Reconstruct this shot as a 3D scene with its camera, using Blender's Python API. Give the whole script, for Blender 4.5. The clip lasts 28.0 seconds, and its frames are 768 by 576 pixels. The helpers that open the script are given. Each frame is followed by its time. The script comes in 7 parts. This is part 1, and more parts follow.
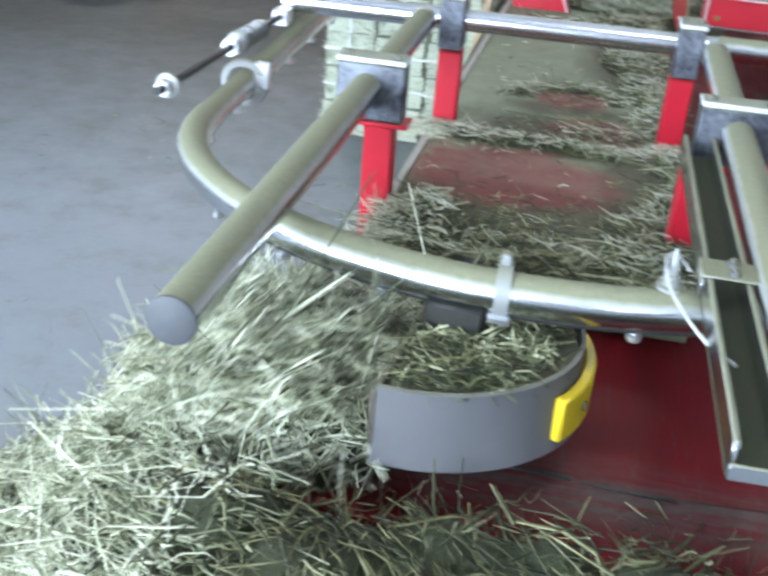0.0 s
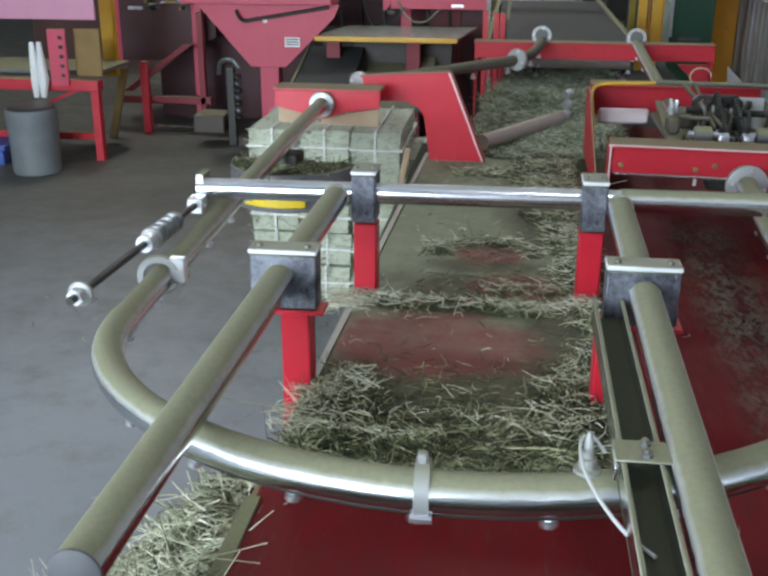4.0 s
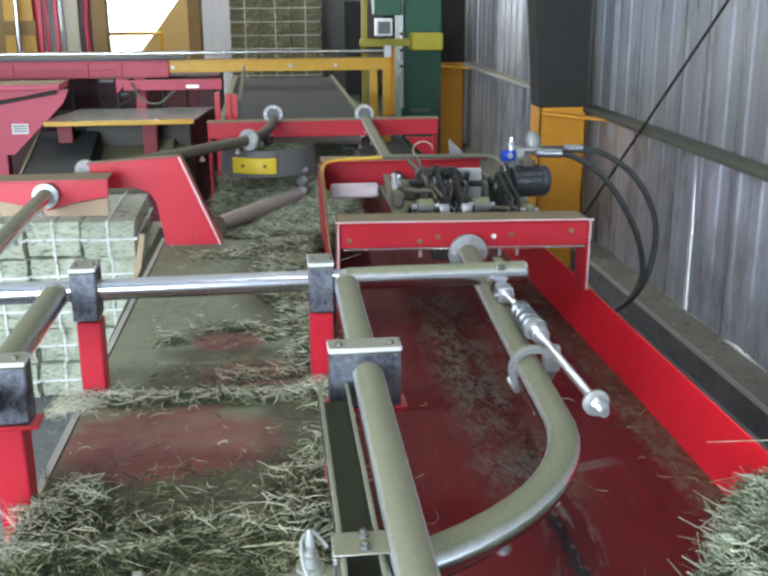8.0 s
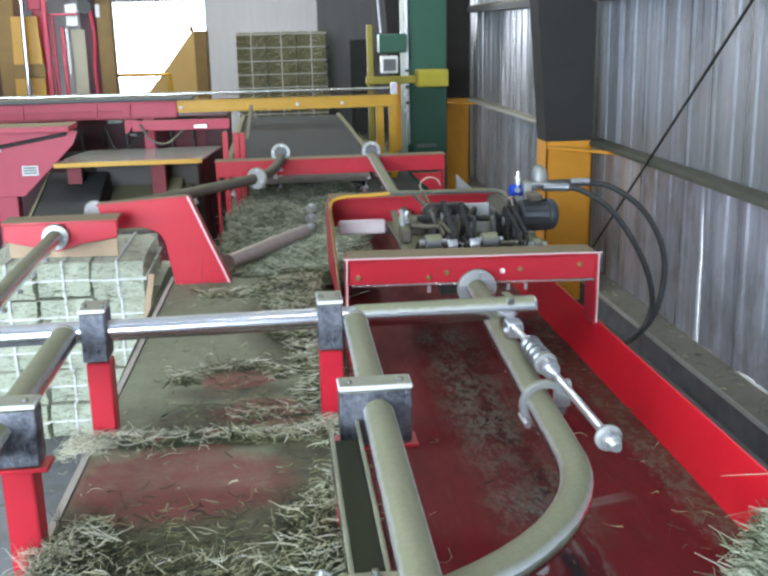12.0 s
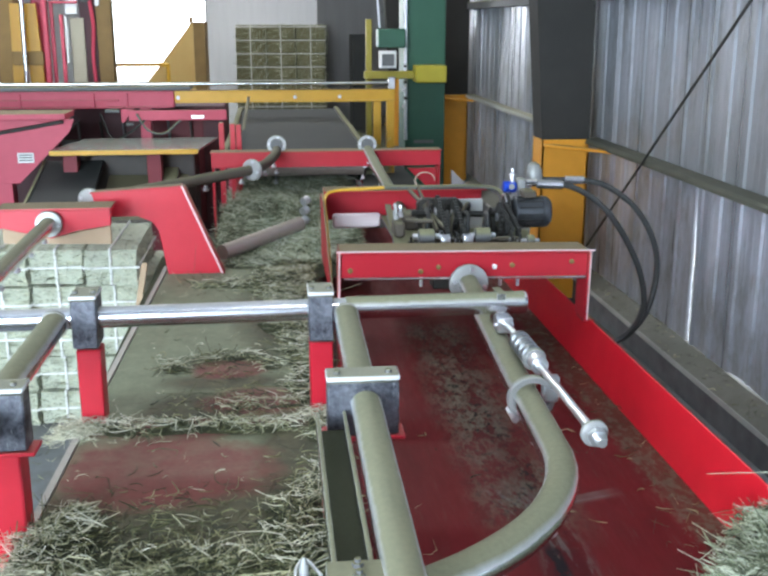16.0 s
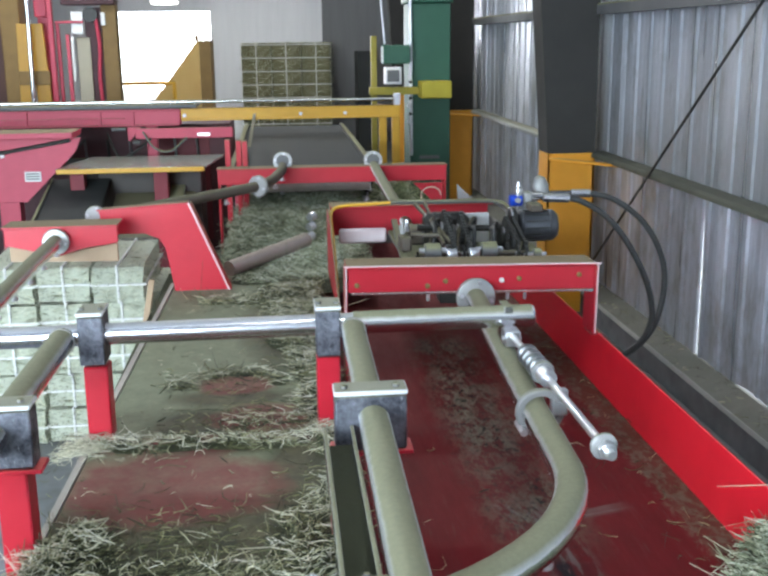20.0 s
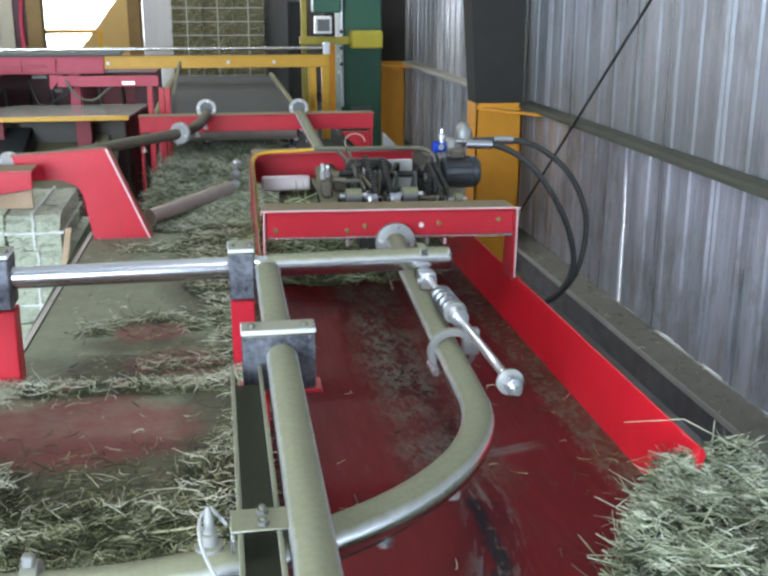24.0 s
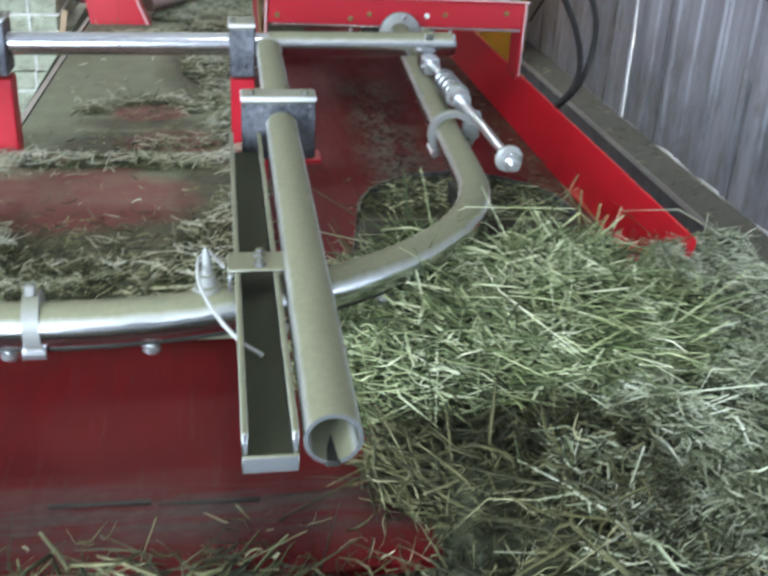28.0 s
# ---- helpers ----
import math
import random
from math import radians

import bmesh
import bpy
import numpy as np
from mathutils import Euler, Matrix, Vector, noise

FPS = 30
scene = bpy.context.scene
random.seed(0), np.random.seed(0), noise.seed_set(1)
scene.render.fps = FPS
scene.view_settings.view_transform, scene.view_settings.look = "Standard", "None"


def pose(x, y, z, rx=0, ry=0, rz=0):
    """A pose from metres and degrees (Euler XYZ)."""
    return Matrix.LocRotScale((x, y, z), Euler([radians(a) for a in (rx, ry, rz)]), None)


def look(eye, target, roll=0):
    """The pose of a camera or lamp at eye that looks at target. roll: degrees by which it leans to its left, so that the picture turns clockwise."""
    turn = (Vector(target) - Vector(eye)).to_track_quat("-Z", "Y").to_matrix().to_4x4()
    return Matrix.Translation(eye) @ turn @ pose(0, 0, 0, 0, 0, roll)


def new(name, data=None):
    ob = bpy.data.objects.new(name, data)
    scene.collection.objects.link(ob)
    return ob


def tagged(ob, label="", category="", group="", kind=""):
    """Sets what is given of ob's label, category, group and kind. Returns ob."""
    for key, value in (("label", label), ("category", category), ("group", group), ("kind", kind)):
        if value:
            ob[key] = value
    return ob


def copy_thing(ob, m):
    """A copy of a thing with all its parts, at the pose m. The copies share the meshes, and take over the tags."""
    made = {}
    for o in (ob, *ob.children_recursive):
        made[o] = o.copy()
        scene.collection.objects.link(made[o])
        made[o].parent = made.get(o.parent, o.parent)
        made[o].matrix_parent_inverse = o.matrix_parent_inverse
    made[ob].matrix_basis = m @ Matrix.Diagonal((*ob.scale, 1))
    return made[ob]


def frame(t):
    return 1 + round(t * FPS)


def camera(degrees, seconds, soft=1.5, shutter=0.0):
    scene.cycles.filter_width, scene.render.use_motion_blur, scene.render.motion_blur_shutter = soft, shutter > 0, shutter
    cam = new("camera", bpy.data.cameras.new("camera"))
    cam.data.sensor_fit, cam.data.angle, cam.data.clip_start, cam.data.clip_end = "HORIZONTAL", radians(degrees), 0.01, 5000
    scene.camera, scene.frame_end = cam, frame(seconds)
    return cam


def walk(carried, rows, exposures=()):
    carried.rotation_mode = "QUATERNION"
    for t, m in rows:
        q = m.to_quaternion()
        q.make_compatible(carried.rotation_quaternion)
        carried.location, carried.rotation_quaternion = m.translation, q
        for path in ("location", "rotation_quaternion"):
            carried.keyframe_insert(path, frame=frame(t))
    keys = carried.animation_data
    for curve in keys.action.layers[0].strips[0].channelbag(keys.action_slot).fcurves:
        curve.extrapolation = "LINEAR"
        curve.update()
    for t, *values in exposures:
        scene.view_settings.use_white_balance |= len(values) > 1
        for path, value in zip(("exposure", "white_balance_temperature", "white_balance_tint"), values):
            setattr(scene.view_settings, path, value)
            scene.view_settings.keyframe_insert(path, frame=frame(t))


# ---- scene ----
cam = camera(41.83, 28.0, soft=2.7, shutter=0.5)
PATH = [
    (0, 0.0228, 0.0533, 1.5773, 9.90, -27.88, 4.57),
    (0.5, -0.0234, 0.0391, 1.5818, 14.16, -26.97, 5.97),
    (1, -0.0334, 0.0465, 1.5955, 15.31, -25.17, 4.83),
    (1.5, 0.0095, 0.0631, 1.6214, 11.40, -22.38, 2.91),
    (2, 0.0749, 0.0767, 1.6266, 5.53, -21.57, 1.83),
    (2.5, 0.0932, 0.1039, 1.6424, 6.39, -21.45, 1.79),
    (4.5, 0.0796, 0.1192, 1.6965, 7.16, -19.26, -0.20),
    (5, 0.1050, 0.1291, 1.7020, 3.04, -17.43, 0.47),
    (5.5, 0.1265, 0.1361, 1.7097, 0.18, -17.01, 0.17),
    (6, 0.1413, 0.1385, 1.7180, -1.68, -15.94, 0.37),
    (6.5, 0.1619, 0.1428, 1.7202, -4.01, -16.08, -0.08),
    (7, 0.1661, 0.1509, 1.7206, -4.59, -16.56, -0.43),
    (7.5, 0.1779, 0.1561, 1.7198, -5.56, -16.73, -0.72),
    (8, 0.1833, 0.1564, 1.7229, -6.33, -16.54, -0.31),
    (8.5, 0.1870, 0.1546, 1.7223, -7.03, -16.36, -0.40),
    (9, 0.1967, 0.1598, 1.7240, -6.68, -15.70, -0.86),
    (9.5, 0.1900, 0.1618, 1.7249, -5.79, -15.37, -0.86),
    (10, 0.1862, 0.1612, 1.7256, -5.28, -15.23, -0.89),
    (10.5, 0.1862, 0.1639, 1.7226, -5.36, -15.56, -0.94),
    (11, 0.1868, 0.1668, 1.7189, -4.97, -16.78, -1.61),
    (11.5, 0.1830, 0.1632, 1.7224, -5.40, -15.37, -1.44),
    (13.5, 0.1910, 0.1491, 1.7324, -6.38, -13.48, -1.27),
    (14, 0.1913, 0.1463, 1.7327, -6.38, -12.24, -0.88),
    (14.5, 0.1978, 0.1440, 1.7304, -6.93, -12.81, -0.84),
    (15, 0.1981, 0.1469, 1.7258, -6.40, -13.15, -1.00),
    (15.5, 0.1973, 0.1499, 1.7189, -6.02, -14.77, -0.76),
    (16, 0.1941, 0.1499, 1.7197, -6.10, -14.78, -0.03),
    (16.5, 0.1924, 0.1484, 1.7196, -5.99, -14.77, 0.02),
    (17, 0.1925, 0.1508, 1.7172, -5.63, -14.75, -0.41),
    (17.5, 0.1983, 0.1574, 1.7166, -5.58, -14.67, -0.46),
    (18, 0.1920, 0.1564, 1.7122, -5.67, -14.79, -0.16),
    (18.5, 0.1897, 0.1517, 1.7162, -5.50, -14.36, 0.02),
    (19, 0.1913, 0.1504, 1.7173, -5.56, -13.74, -0.24),
    (19.5, 0.1941, 0.1520, 1.7156, -5.65, -13.75, -0.60),
    (20, 0.1951, 0.1541, 1.7136, -5.69, -13.86, -0.61),
    (20.5, 0.1987, 0.1551, 1.7100, -5.96, -14.26, -0.51),
    (22.5, 0.2076, 0.1502, 1.7031, -6.71, -14.67, -0.56),
    (23, 0.2290, 0.1505, 1.6943, -8.13, -14.97, -0.67),
    (23.5, 0.2582, 0.1535, 1.6758, -8.89, -16.14, -0.52),
    (24, 0.2597, 0.1533, 1.6706, -9.28, -16.33, 0.08),
    (24.5, 0.2590, 0.1532, 1.6658, -9.52, -16.83, 0.06),
    (25, 0.2642, 0.1554, 1.6600, -9.88, -17.24, 0.15),
    (25.5, 0.2677, 0.1515, 1.6501, -10.25, -18.21, -0.03),
    (26, 0.2681, 0.1467, 1.6303, -10.52, -19.55, 0.28),
    (26.5, 0.2726, 0.1413, 1.6202, -11.28, -20.49, 0.97),
    (27, 0.2793, 0.1314, 1.6065, -12.02, -21.91, 1.23),
    (27.5, 0.2714, 0.1214, 1.5870, -11.57, -23.75, 1.40),
    (28, 0.2522, 0.1055, 1.5647, -9.72, -26.04, 2.69),
]
def aim(yaw, pitch, roll):
    return Matrix.Rotation(radians(yaw), 4, "Z") @ Matrix.Rotation(radians(90 + pitch), 4, "X") @ Matrix.Rotation(radians(roll), 4, "Z")


walk(cam, [(t, Matrix.Translation((x, y, z)) @ aim(yaw, pitch, roll)) for t, x, y, z, yaw, pitch, roll in PATH],
     [(0.0, 0.30, 5900, 10), (0.5, 0.16, 5850, 10), (1.0, 0.04, 5900, 10), (2.0, -0.46, 6300, 10), (5.0, -0.20, 6350, 10), (6.0, -0.04, 6350, 10), (7.0, -0.02, 6250, 10), (8.0, 0.07, 6250, 10), (14.0, 0.20, 6150, 10), (20.0, 0.12, 6200, 10), (24.0, 0.08, 6200, 10), (28.0, 0.06, 6250, 10)])

# ---- world, sun, large lights, exposure ----
world = bpy.data.worlds.new("sky")
scene.world = world
world.use_nodes = True
wn = world.node_tree.nodes
sky = wn.new("ShaderNodeTexSky")
sky.sky_type = "NISHITA"
sky.sun_disc = False
sky.sun_elevation, sky.sun_rotation = radians(42), radians(200)
world.node_tree.links.new(sky.outputs[0], wn["Background"].inputs[0])
wn["Background"].inputs[1].default_value = 0.14

sun = new("sun", bpy.data.lights.new("sun", "SUN"))
sun.data.energy, sun.data.angle, sun.data.color = 3.0, radians(0.5), (1.0, 0.95, 0.88)
sun.matrix_world = look((3, -9, 12), (0, 3, 0))


def area(name, eye, target, w, h, watts, colour):
    data = bpy.data.lights.new(name, "AREA")
    data.shape, data.size, data.size_y, data.energy, data.color = "RECTANGLE", w, h, watts, colour
    ob = new(name, data)
    ob.matrix_world = look(eye, target)
    return ob


# daylight through the gate behind the camera, and through the far gate
area("gate_daylight", (-3.4, -2.75, 1.9), (-1.4, 2.6, 0.3), 4.6, 3.3, 900, (0.77, 0.90, 1.0))
area("far_gate_daylight", (-2.65, 25.8, 1.5), (-2.0, 8.0, 0.5), 2.2, 2.5, 260, (0.95, 0.98, 1.0))


# ---- materials ----
def mat(name, build):
    m = bpy.data.materials.new(name)
    m.use_nodes = True
    nt = m.node_tree
    build(nt, nt.nodes["Principled BSDF"])
    return m


def node(nt, kind, **values):
    n = nt.nodes.new("ShaderNode" + kind)
    for k, v in values.items():
        n.inputs[k].default_value = v
    return n


def coords(nt, scale=(1, 1, 1)):
    tc = nt.nodes.new("ShaderNodeTexCoord")
    mp = nt.nodes.new("ShaderNodeMapping")
    mp.inputs["Scale"].default_value = scale
    nt.links.new(tc.outputs["Object"], mp.inputs[0])
    return mp.outputs[0]


def grain(nt, scale, detail=6.0, rough=0.6, stretch=(1, 1, 1)):
    n = node(nt, "TexNoise", Scale=scale, Detail=detail, Roughness=rough)
    nt.links.new(coords(nt, stretch), n.inputs["Vector"])
    return n.outputs["Fac"]


def ramp(nt, fac, stops):
    r = nt.nodes.new("ShaderNodeValToRGB")
    el = r.color_ramp.elements
    while len(el) < len(stops):
        el.new(0.5)
    for e, (p, c) in zip(el, stops):
        e.position = p
        e.color = (*c, 1) if len(c) == 3 else c
    nt.links.new(fac, r.inputs[0])
    return r.outputs["Color"]


def mixc(nt, fac, a, b):
    m = nt.nodes.new("ShaderNodeMix")
    m.data_type = "RGBA"
    for sock, v in ((m.inputs[0], fac), (m.inputs[6], a), (m.inputs[7], b)):
        if isinstance(v, (tuple, list)):
            sock.default_value = (*v, 1)
        elif isinstance(v, float):
            sock.default_value = v
        else:
            nt.links.new(v, sock)
    return m.outputs[2]


def maths(nt, op, a, b=0.0):
    m = nt.nodes.new("ShaderNodeMath")
    m.operation = op
    m.use_clamp = op != "ADD"
    for sock, v in zip(m.inputs, (a, b)):
        if isinstance(v, (int, float)):
            sock.default_value = v
        else:
            nt.links.new(v, sock)
    return m.outputs[0]


def bump(nt, p, fac, strength, distance=0.004):
    b = node(nt, "Bump", Strength=strength, Distance=distance)
    nt.links.new(fac, b.inputs["Height"])
    nt.links.new(b.outputs[0], p.inputs["Normal"])


def settled(nt, low=0.35, high=0.85):
    """How much dust lies here: more on faces that look up, with a patchy edge."""
    geo = nt.nodes.new("ShaderNodeNewGeometry")
    sep = nt.nodes.new("ShaderNodeSeparateXYZ")
    nt.links.new(geo.outputs["Normal"], sep.inputs[0])
    patch = grain(nt, 24.0, 5.0, 0.65)
    s = maths(nt, "ADD", sep.outputs["Z"], maths(nt, "MULTIPLY", maths(nt, "SUBTRACT", patch, 0.35), 0.28))
    mr = nt.nodes.new("ShaderNodeMapRange")
    mr.inputs["From Min"].default_value, mr.inputs["From Max"].default_value = low, high
    nt.links.new(s, mr.inputs["Value"])
    return mr.outputs[0]


DUST_A, DUST_B = (0.135, 0.132, 0.064), (0.225, 0.219, 0.114)


def dusty(name, colour, rough=0.45, metal=0.0, low=0.35, high=0.85, top=0.9, wear=0.12):
    """Paint or metal under the hay dust that settles on all that looks up."""
    def build(nt, p):
        n = grain(nt, 9.0)
        fine = grain(nt, 90.0, 3.0)
        base = mixc(nt, n, tuple(c * (1 - wear) for c in colour), tuple(min(1, c * (1 + wear) + 0.01) for c in colour))
        dust = mixc(nt, fine, DUST_A, DUST_B)
        d = maths(nt, "MULTIPLY", settled(nt, low, high), top)
        nt.links.new(mixc(nt, d, base, dust), p.inputs["Base Color"])
        r = nt.nodes.new("ShaderNodeMix")
        nt.links.new(d, r.inputs[0])
        r.inputs[2].default_value, r.inputs[3].default_value = rough, 0.9
        nt.links.new(r.outputs[0], p.inputs["Roughness"])
        if metal:
            nt.links.new(maths(nt, "MULTIPLY", maths(nt, "SUBTRACT", 1.0, d), metal), p.inputs["Metallic"])
        bump(nt, p, fine, 0.15, 0.001)
    return mat(name, build)


def plain(name, a, b, scale=12.0, rough=0.6, metal=0.0, relief=0.1, stretch=(1, 1, 1)):
    def build(nt, p):
        n = grain(nt, scale, stretch=stretch)
        nt.links.new(mixc(nt, n, a, b), p.inputs["Base Color"])
        p.inputs["Roughness"].default_value, p.inputs["Metallic"].default_value = rough, metal
        bump(nt, p, grain(nt, scale * 8, 3.0), relief, 0.002)
    return mat(name, build)


RED = dusty("red_paint", (0.46, 0.012, 0.026), 0.38)
RED_CLEAN = dusty("bright_red_paint", (0.52, 0.006, 0.024), 0.38, low=0.75, high=1.3, top=0.5)
RAIL_RED = dusty("glossy_rail_red", (0.68, 0.008, 0.022), 0.35, low=0.8, high=1.4, top=0.4)
PINK = dusty("faded_red_paint", (0.50, 0.048, 0.088), 0.5)
DULL_RED = dusty("dull_red_paint", (0.20, 0.018, 0.028), 0.6)
STEEL = dusty("dusty_steel_pipe", (0.66, 0.67, 0.68), 0.22, 1.0, low=0.28, high=0.75, top=0.93)
CHROME = dusty("bright_steel", (0.72, 0.72, 0.73), 0.2, 1.0, low=0.6, high=1.1, top=0.7)
ZINC = plain("zinc_plated_steel", (0.62, 0.63, 0.66), (0.8, 0.8, 0.82), 40.0, 0.3, 0.9)
DARK = plain("oily_black_iron", (0.012, 0.012, 0.012), (0.06, 0.058, 0.05), 20.0, 0.45, 0.4, 0.3)
RUBBER = plain("black_rubber_hose", (0.02, 0.02, 0.021), (0.06, 0.06, 0.056), 30.0, 0.42)
YELLOW = dusty("yellow_paint", (0.66, 0.36, 0.02), 0.45, top=0.5)
ORANGE = dusty("orange_paint", (0.76, 0.33, 0.02), 0.5, low=0.7, high=1.2, top=0.5)
GREEN = plain("dark_green_paint", (0.018, 0.075, 0.045), (0.03, 0.11, 0.065), 6.0, 0.45)
WHITE = plain("white_plastic", (0.62, 0.62, 0.60), (0.8, 0.8, 0.78), 14.0, 0.4)
SIGNAL = plain("signal_yellow_plastic", (0.56, 0.40, 0.01), (0.68, 0.49, 0.02), 25.0, 0.45)
PAD = dusty("grey_rubber_pad", (0.098, 0.094, 0.098), 0.6, low=0.6, high=1.1, top=0.45)
BLUE = plain("blue_anodised", (0.015, 0.06, 0.5), (0.03, 0.1, 0.65), 20.0, 0.3, 0.3)
BROWN = plain("cardboard_brown_steel", (0.16, 0.10, 0.035), (0.27, 0.17, 0.055), 7.0, 0.7)
WOOD = plain("pale_wood", (0.36, 0.25, 0.15), (0.52, 0.38, 0.25), 10.0, 0.7, stretch=(1, 8, 1))
COLUMN = plain("dark_grey_steel", (0.020, 0.019, 0.017), (0.040, 0.037, 0.033), 5.0, 0.85)
TWINE = plain("white_twine", (0.62, 0.62, 0.58), (0.82, 0.82, 0.78), 30.0, 0.7)
BELT = plain("worn_grey_belt", (0.012, 0.014, 0.0135), (0.027, 0.030, 0.028), 4.0, 0.8)


def _scuffed(nt, p):
    """Machined block: grey steel rubbed pale in patches, dust on top."""
    patch, fine, lines = grain(nt, 16.0, 9.0, 0.75), grain(nt, 90.0, 3.0), grain(nt, 30.0, 6.0, 0.7, (6, 1, 1))
    c = mixc(nt, ramp(nt, patch, [(0.38, (0, 0, 0)), (0.62, (1, 1, 1))]), (0.03, 0.032, 0.042), (0.24, 0.25, 0.29))
    c = mixc(nt, ramp(nt, lines, [(0.62, (0, 0, 0)), (0.68, (0.6, 0.6, 0.6))]), c, (0.66, 0.67, 0.70))
    d = maths(nt, "MULTIPLY", settled(nt), 0.8)
    nt.links.new(mixc(nt, d, c, mixc(nt, fine, DUST_A, DUST_B)), p.inputs["Base Color"])
    nt.links.new(maths(nt, "MULTIPLY", maths(nt, "SUBTRACT", 1.0, d), 0.7), p.inputs["Metallic"])
    nt.links.new(ramp(nt, patch, [(0.3, (0.6,) * 3), (0.7, (0.32,) * 3)]), p.inputs["Roughness"])
    bump(nt, p, patch, 0.1, 0.002)


BLOCK = mat("scuffed_steel_block", _scuffed)
# pale, low-metal base stands in for the white specular on the caps
CAP = dusty("bright_cap_steel", (0.80, 0.81, 0.83), 0.3, 0.3, low=0.55, high=0.95, top=0.85)
BAR = dusty("bare_steel_bar", (0.62, 0.63, 0.67), 0.26, 1.0, low=0.72, high=1.2, top=0.6)
FLANGE = dusty("pale_dusty_flange", (0.31, 0.31, 0.30), 0.45, 0.3, low=0.5, high=1.0, top=0.6)
RING = dusty("galvanised_ring", (0.46, 0.46, 0.45), 0.4, 0.5, low=0.4, high=0.95, top=0.7)
LEDGE = plain("dark_olive_ledge", (0.05, 0.05, 0.036), (0.10, 0.10, 0.07), 8.0, 0.85)
SPRING = plain("grey_spring_steel", (0.10, 0.11, 0.115), (0.34, 0.35, 0.36), 30.0, 0.3, 0.8)
GRIMY = dusty("grimy_brown_pipe", (0.07, 0.055, 0.04), 0.6, low=0.4, high=1.1, top=0.6)
# pale pink for bevel highlights laid as strips on the red edges
EDGE_SHINE = plain("pink_edge_highlight", (0.62, 0.42, 0.42), (0.78, 0.62, 0.60), 20.0, 0.4, 0.2)
PLATE = dusty("brushed_steel_plate", (0.70, 0.71, 0.70), 0.32, 0.3, low=0.9, high=1.6, top=0.5)
DUST_STEEL = dusty("dust_caked_steel", (0.13, 0.13, 0.13), 0.6, 0.3, low=0.1, high=0.6, top=0.9)
DUST_CONCRETE = dusty("dusty_kerb", (0.13, 0.13, 0.135), 0.85, low=0.55, high=0.95, top=0.35, wear=0.6)



def _glow(nt, p):
    p.inputs["Emission Color"].default_value = (1.0, 0.97, 0.9, 1)
    p.inputs["Emission Strength"].default_value = 22.0


GLOW = mat("lamp_glow", _glow)


# shade emits by itself to carry the lamp's glow
def _shade(nt, p):
    p.inputs["Base Color"].default_value = (0.7, 0.7, 0.7, 1)
    p.inputs["Emission Color"].default_value = (1.0, 0.98, 0.95, 1)
    p.inputs["Emission Strength"].default_value = 1.2


LAMP_SHELL = mat("self_lit_lamp_shade", _shade)


def _concrete(nt, p):
    big, mid, fine = grain(nt, 0.7, 8.0, 0.6), grain(nt, 5.0, 8.0, 0.7), grain(nt, 70.0, 4.0)
    c = mixc(nt, big, (0.16, 0.172, 0.188), (0.285, 0.302, 0.325))
    c = mixc(nt, ramp(nt, mid, [(0.52, (0, 0, 0)), (0.72, (0.6, 0.6, 0.6))]), c, (0.16, 0.15, 0.115))
    c = mixc(nt, maths(nt, "MULTIPLY", fine, 0.3), c, (0.36, 0.36, 0.36))
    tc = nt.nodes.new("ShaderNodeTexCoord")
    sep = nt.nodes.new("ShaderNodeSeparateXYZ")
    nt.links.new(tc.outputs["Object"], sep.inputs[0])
    # blends to a darker olive tone between about y 3 and y 6
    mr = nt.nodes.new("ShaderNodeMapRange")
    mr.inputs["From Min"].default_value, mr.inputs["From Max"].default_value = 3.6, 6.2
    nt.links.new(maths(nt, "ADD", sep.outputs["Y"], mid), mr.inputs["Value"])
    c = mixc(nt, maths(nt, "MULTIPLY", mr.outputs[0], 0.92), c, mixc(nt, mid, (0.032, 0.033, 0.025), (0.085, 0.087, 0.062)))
    nt.links.new(c, p.inputs["Base Color"])
    nt.links.new(ramp(nt, mid, [(0.3, (0.42,) * 3), (0.7, (0.72,) * 3)]), p.inputs["Roughness"])
    bump(nt, p, fine, 0.15, 0.002)


CONCRETE = mat("trowelled_concrete", _concrete)


